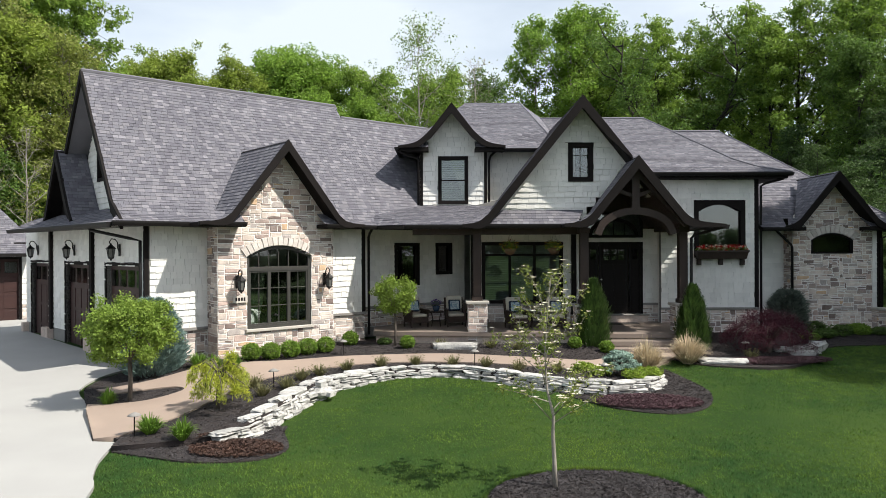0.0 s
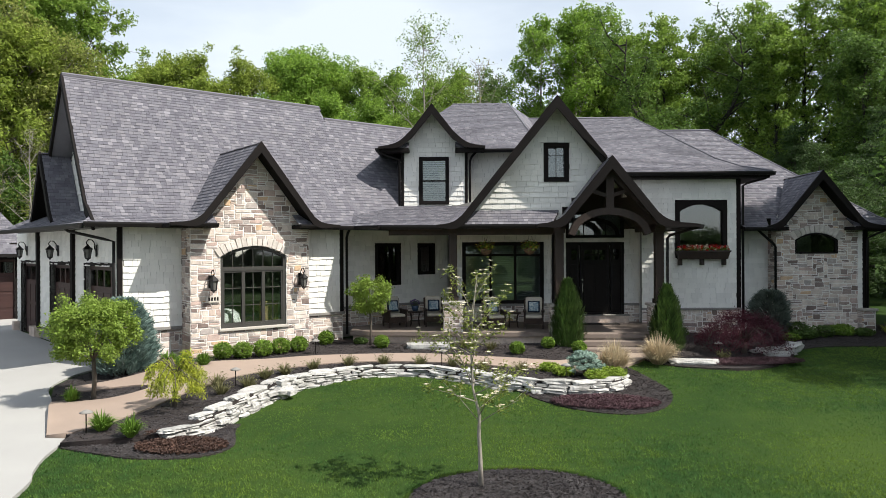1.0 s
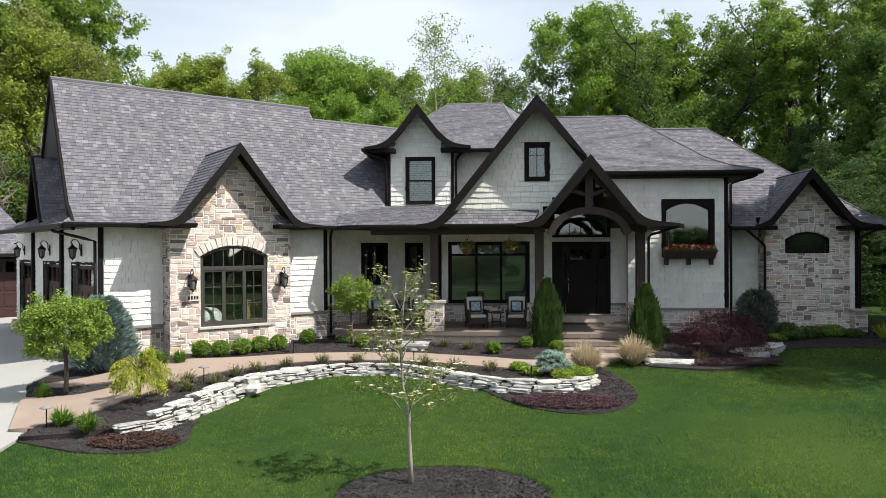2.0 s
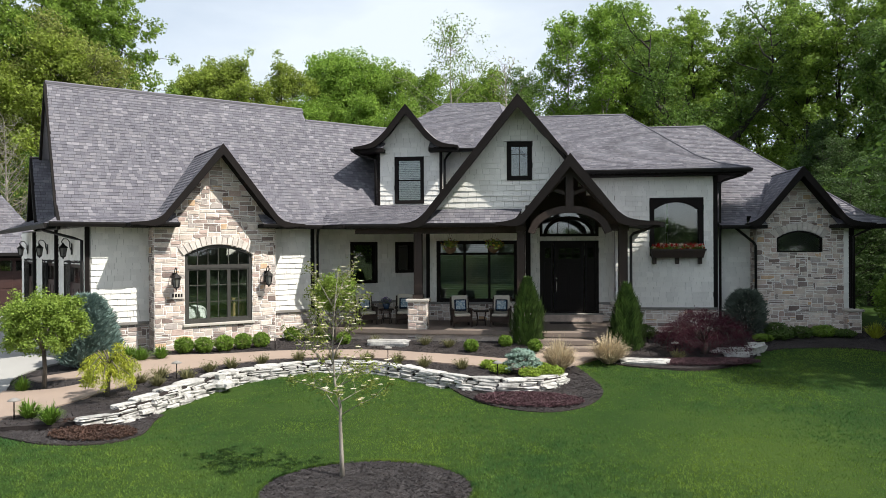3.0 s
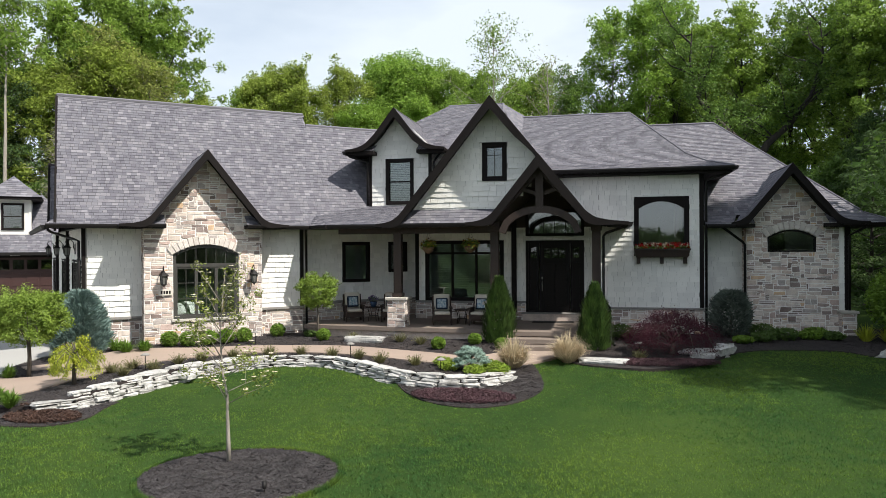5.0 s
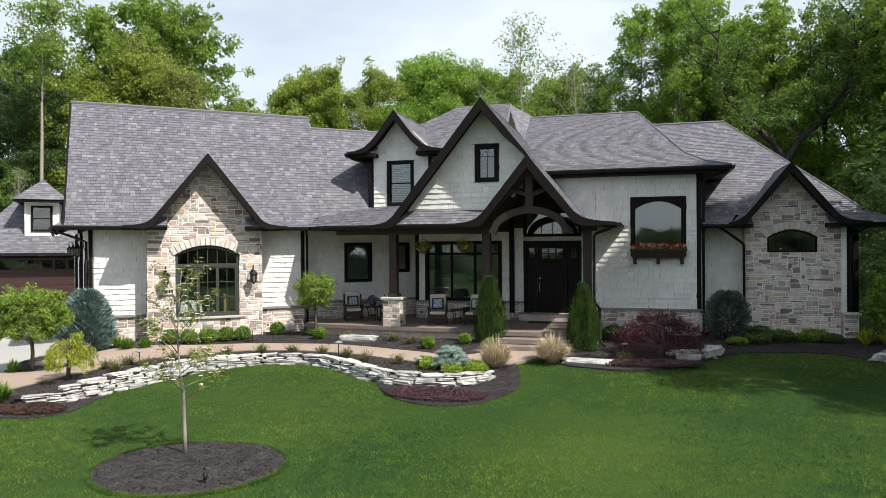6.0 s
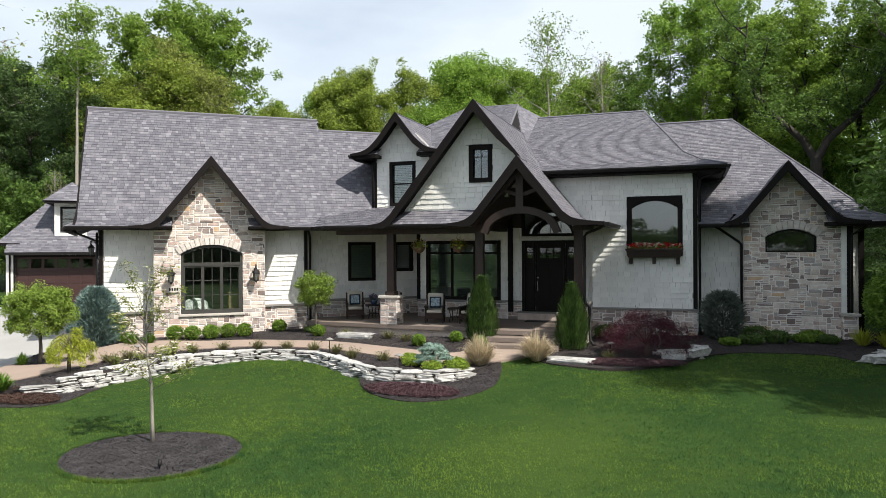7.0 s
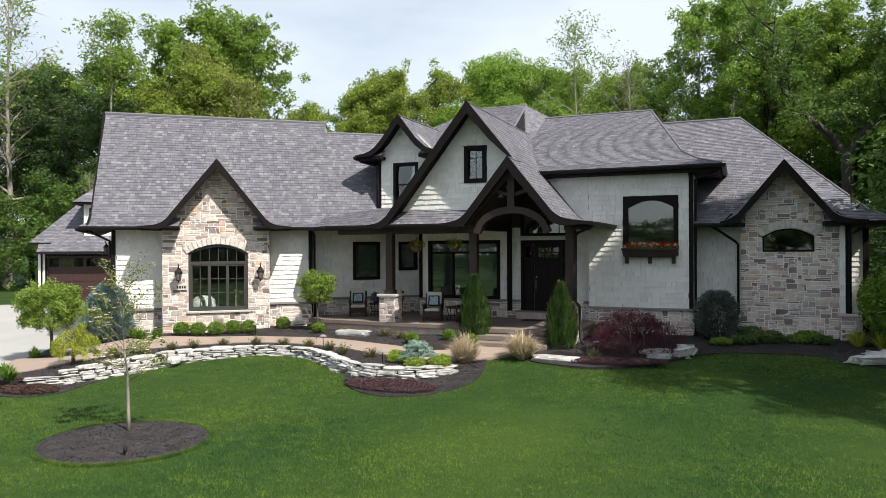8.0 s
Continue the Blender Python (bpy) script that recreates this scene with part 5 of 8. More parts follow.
post(1.12, 23.5, 1.93, 4.3)
post(4.55, 23.0, 1.85, 4.3)
post(7.8, 23.2, 1.85, 4.3)
Mesh().box(-1.0, 23.35, 4.1, 4.6, 23.65, 4.34).link("porch_beam", M_TIMBER, house)
Mesh().box(4.4, 23.0, 4.2, 4.7, 26.2, 4.5).link("porch_beam", M_TIMBER, house)
Mesh().box(7.65, 23.0, 4.2, 7.95, 25.8, 4.5).link("porch_beam", M_TIMBER, house)
Mesh().slab([(-1.1, 23.1, 4.36), (4.5, 23.1, 4.36), (4.5, 26.2, 4.36), (0.0, 27.2, 4.36), (-3.1, 24.65, 4.36), (-2.4, 24.0, 4.36)], 0.02).link("porch_ceiling", M_WALL, house)
Mesh().box(4.72, MAIN_Y - 0.1, 1.2, 4.9, MAIN_Y, 4.9).link("corner_board", M_TRIM, house)
# portico truss
truss = thing("truss", None, "dark timber king-post truss with a bowed brace")
truss.parent = house
TY = 22.35
Mesh().box(PX - 0.12, TY - 0.03, 4.88, PX + 0.12, TY + 0.22, 6.2).link("king_post", M_TIMBER, truss)
n = 16
aa = [(PX + 1.30 * (2 * i / n - 1), 4.02 + 0.90 * math.sqrt(max(0.0, 1 - (2 * i / n - 1) ** 2 * 0.99))) for i in range(n + 1)]
bb = [(PX + 1.10 * (2 * i / n - 1), 3.96 + 0.74 * math.sqrt(max(0.0, 1 - (2 * i / n - 1) ** 2 * 0.99))) for i in range(n + 1)]
Mesh().strip(aa, bb, TY - 0.02, TY + 0.24).link("bowed_brace", M_TIMBER, truss)
for sd in (-1, 1):
    Mesh().strip([(PX, 6.25), (PX + sd * 1.75, 4.35)], [(PX, 5.95), (PX + sd * 1.55, 4.3)], TY + 0.0, TY + 0.2).link("rafter", M_TIMBER, truss)
    Mesh().tube([(PX + sd * 0.1, TY + 0.1, 5.3), (PX + sd * 0.62, TY + 0.1, 5.48)], 0.08, 4).link("strut", M_TIMBER, truss)
Mesh().add([(PX, 22.3, 6.2), (PX - 1.5, 22.3, 4.4), (PX - 1.5, 26.2, 4.4), (PX, 26.2, 6.2), (PX + 1.5, 22.3, 4.4), (PX + 1.5, 26.2, 4.4)], [(0, 1, 2, 3), (0, 3, 5, 4)]).link("ceiling_panel", M_TIMBER, truss)


# ---- second garage across the drive ----
G2 = Matrix.Translation((-22.5, 28.2, 0.3)) @ pose(0, 0, 0, 0, 0, 39.7)
garage = thing("garage", G2, "white detached garage with a shingle roof and dormer", "garage")


def gpart(me, name, material, label=""):
    return me.link(name, material, garage, label)


gw2 = plane((-0.42, 0, 0), (5.36, 0, 0), (-0.42, 0, 1))
g_wall = Mesh(gw2)
for x0, y0, x1, y1 in cut([(0, 0, 5.78, 3.35)], (0.42, 0.0, 5.38, 2.95)):
    g_wall.box(x0, y0, -0.2, x1, y1, 0)
g_wall = gpart(g_wall, "wall", M_WALL)
lay("shake", g_wall, gw2, rect(0, 0.95, 5.78, 3.3), [(0.32, 0, 5.48, 3.05)], 0.235, (0.2, 0.45), 41, 40)
lay("stone", g_wall, gw2, rect(5.48, 0, 5.78, 0.93), (), 0.235, (0.2, 0.45), 42, 40)
gpart(Mesh().box(-0.42, 0.2, 0, -0.22, 6.6, 3.6), "wall", M_WALL)
gpart(Mesh().box(5.16, 0.2, 0, 5.36, 6.6, 3.6), "wall", M_WALL)
gpart(Mesh().box(-0.42, 6.6, 0, 5.36, 6.8, 3.6), "wall", M_WALL)
gpart(Mesh().box(-0.44, -0.03, 0.0, -0.32, 0.0, 3.2), "corner_board", M_WALL)
gpart(Mesh().tube([(-0.26, -0.06, 3.1), (-0.26, -0.06, 0.1)], 0.045, 6), "downpipe", M_TRIM)
garage_door(gw2, 0.42, 0.0, 5.38, 2.95, garage, 4)
G_ROOF = [[(-0.89, 0.05, 3.704), (5.59, 0.05, 3.704), (3.8, 3.4, 6.3), (1.25, 3.4, 6.3)],
          [(-0.89, 6.75, 3.704), (-0.89, 0.05, 3.704), (1.25, 3.4, 6.3)],
          [(5.59, 0.05, 3.704), (5.59, 6.75, 3.704), (3.8, 3.4, 6.3)],
          [(5.59, 6.75, 3.704), (-0.89, 6.75, 3.704), (1.25, 3.4, 6.3), (3.8, 3.4, 6.3)],
          [(-0.4, -0.6, 3.2), (5.4, -0.6, 3.2), (5.4, 0.05, 3.704), (-0.4, 0.05, 3.704)]]
gr = Mesh()
for pts in G_ROOF:
    gr.slab(pts, 0.12)
g_roof = gpart(gr, "roof", M_TRIM, "grey shingle hipped garage roof")
for sd, pts in enumerate(G_ROOF):
    pm = plane(*pts[:3])
    pi = pm.inverted()
    lay("shingle", g_roof, pm, [tuple((pi @ Vector(p))[:2]) for p in pts], (), 0.14, (0.12, 0.26), 51 + sd, 40)
gpart(Mesh().box(-0.4, -0.7, 3.06, 5.4, -0.58, 3.2), "gutter", M_GUTTER)
gpart(Mesh().box(-0.97, 0.0, 3.56, -0.87, 6.8, 3.69), "gutter", M_GUTTER)
gpart(Mesh().box(5.57, 0.0, 3.56, 5.67, 6.8, 3.69), "gutter", M_GUTTER)
for x0, x1 in ((-0.88, 0.2), (4.75, 5.58)):
    gpart(Mesh().box(x0, -0.06, 3.56, x1, 0.04, 3.69), "eave_return", M_TRIM)
dm = Mesh().box(1.79, 0.55, 4.0, 3.33, 3.4, 5.95)
g_dorm = gpart(dm, "dormer", M_WALL)
for x in (1.76, 3.24):
    Mesh().box(x, 0.52, 4.1, x + 0.12, 0.548, 5.93).link("corner_board", M_WALL, g_dorm)
Mesh().box(2.05, 0.49, 4.32, 3.05, 0.546, 5.68).link("frame", M_TRIM, g_dorm)
Mesh().box(2.16, 0.475, 4.43, 2.94, 0.488, 5.57).link("pane", M_GLASS, g_dorm)
Mesh().box(2.16, 0.468, 4.98, 2.94, 0.474, 5.03).link("mullion", M_TRIM, g_dorm)
Mesh().box(1.33, 0.06, 5.86, 3.79, 3.2, 5.96).link("soffit", M_TRIM, g_dorm)
dr = Mesh()
for pts in ([(1.28, 0.0, 5.98), (3.84, 0.0, 5.98), (2.56, 1.25, 7.1)], [(1.28, 3.4, 5.98), (1.28, 0.0, 5.98), (2.56, 1.25, 7.1), (2.56, 3.4, 7.1)], [(3.84, 0.0, 5.98), (3.84, 3.4, 5.98), (2.56, 3.4, 7.1), (2.56, 1.25, 7.1)]):
    pm = plane(*pts[:3])
    pi = pm.inverted()
    lay("shingle", g_dorm, pm, [tuple((pi @ Vector(p))[:2]) for p in pts], (), 0.16, (0.2, 0.45), 53, 20)
    dr.slab(pts, 0.1)
dr.link("dormer_roof", M_TRIM, g_dorm)


# ---- plants ----
M_LEAF_A = leaf_mat("leaf_maple", (0.225, 0.330, 0.052), (0.140, 0.230, 0.036), 0.4, 0.5)
M_LEAF_B = leaf_mat("leaf_oak_young", (0.275, 0.345, 0.058), (0.180, 0.245, 0.040), 0.4, 0.5)
M_LEAF_C = leaf_mat("leaf_deep", (0.130, 0.215, 0.042), (0.075, 0.140, 0.027), 0.4, 0.5)
M_LEAF_D = leaf_mat("leaf_spring", (0.240, 0.370, 0.056), (0.155, 0.265, 0.040), 0.4, 0.5)
# leaf colour set dark to hold the shade inside the woods
M_LEAF_F = leaf_mat("leaf_shaded_hemlock", (0.075, 0.125, 0.034), (0.040, 0.078, 0.022), 0.4, 0.4)
M_LEAF_E = leaf_mat("leaf_bronze_young", (0.280, 0.310, 0.078), (0.185, 0.220, 0.052), 0.4, 0.5)


def leaves(me, centre, radius, count, size, rng, flat=1.0, shell=0.35, long=1.5, hang=0.0, single=False):
    """Scatters small folded leaves in a ball-shaped clump."""
    cx, cy, cz = centre
    for _ in range(count):
        a, c = rng.uniform(0, 2 * math.pi), rng.uniform(-1, 1)
        r = radius * (shell + (1 - shell) * rng.random()) if rng.random() < 0.8 else radius * rng.random()
        s = math.sqrt(1 - c * c)
        p = Vector((cx + r * s * math.cos(a), cy + r * s * math.sin(a), cz + r * c * flat))
        d = Vector((rng.uniform(-1, 1), rng.uniform(-1, 1), rng.uniform(-0.6, 0.6) - hang)).normalized()
        q = d.cross(Vector((rng.uniform(-1, 1), rng.uniform(-1, 1), rng.uniform(0.2, 1.5)))).normalized()
        k = size * rng.uniform(0.6, 1.3)
        d, q = d * k * long, q * k
        u = d.cross(q).normalized() * k * 0.18
        n = len(me.v)
        if single:
            me.v += [tuple(p - d * 0.4 - q * 0.5), tuple(p - d * 0.4 + q * 0.5), tuple(p + d * 0.6 + u)]
            me.f.append((n, n + 1, n + 2))
            continue
        me.v += [tuple(p - d * 0.5), tuple(p + q * 0.5 + u), tuple(p + d * 0.5), tuple(p - q * 0.5 + u)]
        me.f += [(n, n + 1, n + 2), (n, n + 2, n + 3)]


def branchy(rng, height, trunk_r, spread, first=0.3, limbs=9, lean=0.04, up=1.1, forks=3):
    """Trunk, limb and twig lines of a tree, with the twig ends where foliage sits."""
    trunk, ends, lines = [], [], []
    x = y = 0.0
    n = 9
    for i in range(n + 1):
        k = i / n
        trunk.append((x, y, height * 0.94 * k))
        x += rng.uniform(-lean, lean) * height / n
        y += rng.uniform(-lean, lean) * height / n
    lines.append((trunk, [trunk_r * (1.3 if i == 0 else 1) * (1 - 0.88 * i / n) for i in range(n + 1)]))
    for j in range(limbs):
        k = first + (0.97 - first) * (j + rng.random() * 0.8) / limbs
        i = min(int(k * n), n - 1)
        p = Vector(trunk[i]).lerp(Vector(trunk[i + 1]), k * n - i)
        a = j * 2.4 + rng.uniform(-0.6, 0.6)
        f = (k - first) / (1 - first)
        reach = spread * (0.62 + 1.15 * f - 1.5 * f * f) * rng.uniform(0.6, 1.2)
        d = Vector((math.cos(a), math.sin(a), up * rng.uniform(0.3, 1.1) * (0.6 + 0.9 * f)))
        pts = [p]
        for s in range(5):
            d.z += rng.uniform(-0.1, 0.2)
            d.x += rng.uniform(-0.3, 0.3)
            d.y += rng.uniform(-0.3, 0.3)
            pts.append(pts[-1] + d.normalized() * reach / 5)
            if s >= 1:
                for _ in range(forks):
                    t = pts[-1] + Vector((rng.uniform(-1, 1), rng.uniform(-1, 1), rng.uniform(-0.7, 1.0))).normalized() * (0.5 + reach * 0.26) * rng.uniform(0.6, 1.2)
                    lines.append(([pts[-1], t], [trunk_r * 0.09, trunk_r * 0.02]))
                    ends.append(tuple(t))
        ends.append(tuple(pts[-1]))
        r0 = trunk_r * (1 - 0.85 * k) * 0.55
        lines.append((pts, [r0 * (1 - 0.85 * s / 5) for s in range(6)]))
    ends += [trunk[-1], trunk[-2]]
    return lines, ends


def tri_mesh(name, vs, material):
    """Loose triangles, given as an array of corners, as one mesh."""
    n = len(vs)
    me = bpy.data.meshes.new(name)
    me.vertices.add(n * 3)
    me.vertices.foreach_set("co", vs.reshape(-1))
    me.loops.add(n * 3)
    me.loops.foreach_set("vertex_index", np.arange(n * 3, dtype=np.int32))
    me.polygons.add(n)
    me.polygons.foreach_set("loop_start", np.arange(0, n * 3, 3, dtype=np.int32))
    me.update(calc_edges=True)
    me.materials.append(material)
    return me


def foliage(clumps, count, size, seed, flat=0.8, core=0.45, rise=0.4):
    """Small leaves about many clumps (x, y, z, r), turned outwards and to the light."""
    gr = np.random.default_rng(seed)
    c = np.array(clumps, float)
    w = c[:, 3] ** 2
    i = gr.choice(len(c), count, p=w / w.sum())
    d = gr.normal(0, 1, (count, 3))
    d /= np.linalg.norm(d, axis=1)[:, None]
    r = c[i, 3] * (core + (1.05 - core) * gr.random(count))
    p = c[i, :3] + d * r[:, None] * np.array((1, 1, flat))
    nn = d * 0.5 + np.array((0, 0, rise)) + gr.normal(0, 0.5, (count, 3))
    nn /= np.linalg.norm(nn, axis=1)[:, None]
    a = np.cross(gr.normal(0, 1, (count, 3)), nn)
    a /= np.linalg.norm(a, axis=1)[:, None]
    b = np.cross(nn, a)
    k = (size * gr.uniform(0.6, 1.35, count))[:, None]
    return np.stack([p + a * k * 0.85, p - a * k * 0.45 + b * k * 0.4, p - a * k * 0.45 - b * k * 0.4], 1)


def clumps_on(ends, rng, clump):
    return [(*e, clump * rng.uniform(0.45, 1.25)) for e in ends]


def wood_tree(seed, height, trunk_r, spread, leaf, count, size, label, first=0.3, limbs=14, clump=0.8, bark=None, up=1.1, flat=0.8):
    rng = random.Random(seed)
    t = thing("tree", None, label, "tree", "woodland trees")
    lines, ends = branchy(rng, height, trunk_r, spread, first, limbs, up=up)
    w = Mesh()
    for pts, rad in lines:
        w.tube(pts, rad, 5 if len(pts) > 2 else 3, None, False)
    w.link("trunk", bark or M_BARK, t, smooth=True)
    crown = new("crown", tri_mesh("crown", foliage(clumps_on(ends, rng, clump), count, size, seed, flat), leaf))
    crown.parent = t
    return t, height


protos = [
    wood_tree(1, 20, 0.28, 5.4, M_LEAF_A, 30000, 0.19, "tall leafy green maple in the woodland", 0.22, 19, 0.85, M_BARKD),
    wood_tree(2, 23, 0.28, 5.0, M_LEAF_C, 23000, 0.19, "tall dark green woodland tree", 0.2, 21, 0.8, M_BARKD),
    wood_tree(3, 18, 0.24, 5.4, M_LEAF_B, 30000, 0.17, "fresh yellow-green oak with young leaves", 0.16, 19, 0.85),
    wood_tree(4, 21, 0.18, 5.0, M_LEAF_A, 5200, 0.14, "slender pale-stemmed tree with an open crown", 0.40, 16, 0.7, M_BARKL, 1.9),
    wood_tree(5, 18, 0.26, 6.4, M_LEAF_D, 36000, 0.19, "rounded bright green woodland tree", 0.12, 20, 1.05),
    wood_tree(6, 9, 0.10, 3.6, M_LEAF_C, 8000, 0.18, "low green understorey tree", 0.08, 13, 0.7, M_BARKD),
    wood_tree(7, 22, 0.26, 5.8, M_LEAF_A, 17000, 0.18, "tall airy green tree with gaps in its crown", 0.3, 18, 0.62, M_BARKD, 1.5),
    wood_tree(8, 15, 0.16, 3.4, M_LEAF_E, 500, 0.13, "nearly bare grey tree with thin twigs", 0.25, 24, 0.9, M_BARKL, 1.4),
    wood_tree(9, 24, 0.24, 4.9, M_LEAF_D, 18000, 0.18, "tall open spring-green tree", 0.26, 19, 0.66, M_BARKL, 1.5, 0.9),
    wood_tree(10, 17, 0.22, 4.6, M_LEAF_E, 11000, 0.15, "bronze-tinted oak with young leaves", 0.2, 18, 0.7),
    wood_tree(11, 21, 0.20, 2.9, M_LEAF_A, 3600, 0.17, "tall pale-trunked tree with a small high crown", 0.74, 9, 0.7, M_BARKL, 1.4),
    wood_tree(12, 20, 0.26, 5.0, M_LEAF_F, 20000, 0.17, "spreading hemlock, its leaf colour darkened for woodland shade", 0.08, 24, 0.85, M_BARKD, 0.6, 0.5),
]
rng = random.Random(11)
PLACED = []


def plant(i, x, y, top, turn=None):
    """Sets a tree of one kind out, its crown reaching the height top."""
    turn = rng.uniform(0, 360) if turn is None else turn
    z = lawn_z(x, y) - 0.1
    m = Matrix.Translation((x, y, z)) @ pose(0, 0, 0, 0, 0, turn)
    src, height = protos[i]
    k = (top - z) / height
    s = max(k, 0.55)
    if i not in PLACED:
        PLACED.append(i)
        src.matrix_world = m @ Matrix.Diagonal((s, s, k, 1))
        return src
    ob = copy_thing(src, m)
    ob.scale = (s, s, k)
    return ob


# the oaks beyond the garage
for i, x, y, top in ((6, -27.6, 52.5, 24.5), (6, -31.5, 55, 26.0), (0, -35.5, 56, 26.5), (6, -39, 54, 26.0), (1, -42.5, 50, 22.5), (9, -24.4, 47, 17.5), (2, -28.5, 47, 18.5), (2, -32.5, 46, 17.5), (9, -29.6, 49, 20.5), (10, -30.8, 40.1, 21.8), (7, -27.2, 41.0, 12.5), (7, -24.8, 42.5, 11.5),
                     (3, -43.5, 38, 29.0), (7, -42, 40, 27.0), (1, -47, 46, 21.0), (6, -46, 56, 24.0), (1, -51, 43, 18.5), (0, -52, 52, 22.0), (2, -23.5, 56, 15.5), (11, -34.5, 43.5, 17.0), (11, -38.5, 43, 19.0), (11, -42, 44.5, 19.5), (11, -46, 42, 18.0), (11, -33, 41, 11.0), (7, -26, 39.5, 10.5), (7, -31, 38.5, 9.5), (8, -41, 36.5, 14.0), (8, -46, 37, 12.0), (1, -58, 48, 20.0)):
    plant(i, x, y, top)
# the bright wooded slope behind the house
for i, x, y, top in ((2, -54, 104, 27.5), (0, -48, 108, 29.5), (2, -45.5, 110, 32.0), (2, -42.9, 105, 30.5), (2, -39.5, 104, 31.5), (2, -36.5, 99, 30.5), (2, -31.9, 106, 31.5), (4, -27.6, 116, 35.0), (4, -23.6, 113, 34.5), (4, -18.6, 112, 32.5), (0, -13.2, 108, 30.5), (0, -8.0, 100, 28.0), (0, -2.0, 90, 24.5), (0, 1.2, 92, 26.0), (1, 5.2, 84, 24.5), (4, -26, 102, 25.0), (4, -17, 100, 24.5), (2, -40, 95, 23.0), (4, -10, 94, 22.5), (3, -2.25, 72.2, 26.6), (7, 3.3, 69.5, 22.8)):
    plant(i, x, y, top)
# the tall dark woods past the far end
for i, x, y, top in ((8, 9.6, 72, 27.5), (8, 12.4, 69, 27.8), (6, 15.4, 71, 27.6), (0, 18.4, 75, 25.5), (6, 20.9, 68, 25.6), (6, 24.4, 68, 24.8), (6, 28.6, 66, 26.2), (6, 30.2, 60, 25.0), (6, 27.4, 70, 24.0), (6, 32.5, 55, 24.0), (1, 34.5, 60, 26.0), (1, 14.0, 76, 23.0), (4, 22.5, 78, 22.0), (1, 29.5, 50.5, 19.0), (11, 33.5, 47, 20.0), (1, 36, 52, 23.0), (1, 18.0, 82, 24.0), (6, 27.6, 60, 22.5), (0, 38, 46, 20.0), (1, 40, 58, 25.0), (1, 9.5, 80, 20.0), (11, 27, 43, 12.5), (11, 30.5, 46, 15.0), (11, 24.2, 46, 10.5), (11, 26, 53, 13.0), (11, 19.8, 35, 7.0), (11, 22.4, 38.5, 8.5)):
    plant(i, x, y, top)
for x, y, top in ((-33, 39, 8.5), (-27, 44, 9), (-22, 46, 9), (-37, 40, 9), (-42, 36, 9), (24, 44, 8), (28, 40, 9), (26.5, 37.5, 8), (18.5, 66, 10), (22.5, 70, 11), (26, 62, 10), (29, 57, 11), (15, 66, 10), (23.5, 62, 9), (27.5, 52, 9), (30, 47, 10), (25, 55, 10), (31.5, 44, 9.5), (-47, 38, 9), (-38, 36, 8), (-29, 42, 8.5), (12, 68, 10), (33, 52, 11), (20, 72, 11), (34, 41, 9)):
    plant(5, x, y, top)
# unseen trees added past the end of the house, throwing shade
for i, x, y, top in ((1, 27, 18, 19.5), (0, 30, 25, 18), (0, 29, 12, 16), (5, 26, 26, 9.5), (0, 22.6, 20.0, 20.4), (5, 20.4, 24.2, 9.8), (0, 24.5, 16.5, 19), (5, 21.5, 29.5, 10.5)):
    plant(i, x, y, top)


def forked_oak(x, y):
    """A heavy dark trunk that forks low into two bowed limbs under a wide crown."""
    rg = random.Random(36)
    t = thing("tree", Matrix.Translation((x, y, lawn_z(x, y) - 0.1)), "heavy dark forked oak with a wide leafy crown", "tree", "woodland trees")
    w, ends = Mesh(), []
    w.tube([(0.1, 0, 0), (0, 0, 3.5), (-0.2, 0, 7.0), (-0.3, 0, 9.4)], [0.55, 0.46, 0.42, 0.4], 8, None, False)
    for side in (-1, 1):
        main = [Vector((-0.3, 0, 9.2)), Vector((-0.3 + side * 0.9, 0.2, 10.9)), Vector((-0.3 + side * 2.6, 0.5 * side, 12.4)), Vector((-0.3 + side * 4.2, 0.4, 14.6)), Vector((-0.3 + side * 5.0, 0, 17.6)), Vector((-0.3 + side * 4.8, 0, 20.5))]
        w.tube(main, [0.34, 0.29, 0.23, 0.17, 0.1, 0.04], 7, None, False)
        for j in range(14):
            k = 1.0 + 3.9 * (j + rg.random()) / 14
            p = main[int(k)].lerp(main[int(k) + 1], k - int(k))
            a = rg.uniform(0, 6.28)
            d = Vector((math.cos(a) + side * 0.25, math.sin(a), rg.uniform(0.1, 1.2))).normalized()
            pts = [p]
            for _ in range(4):
                d = (d + Vector((rg.uniform(-0.35, 0.35), rg.uniform(-0.35, 0.35), rg.uniform(-0.2, 0.3)))).normalized()
                pts.append(pts[-1] + d * rg.uniform(0.7, 1.2))
                for twig in range(2):
                    e = pts[-1] + Vector((rg.uniform(-1, 1), rg.uniform(-1, 1), rg.uniform(-0.3, 0.7))) * 1.2
                    w.tube([pts[-1], e], [0.025, 0.008], 3, None, False)
                    ends.append(tuple(e))
            w.tube(pts, [0.09, 0.07, 0.05, 0.035, 0.02], 5, None, False)
    w.link("trunk", M_BARKD, t, smooth=True)
    crown = new("crown", tri_mesh("crown", foliage(clumps_on(ends, rg, 0.8), 13000, 0.17, 36), M_LEAF_C))
    crown.parent = t
    return t


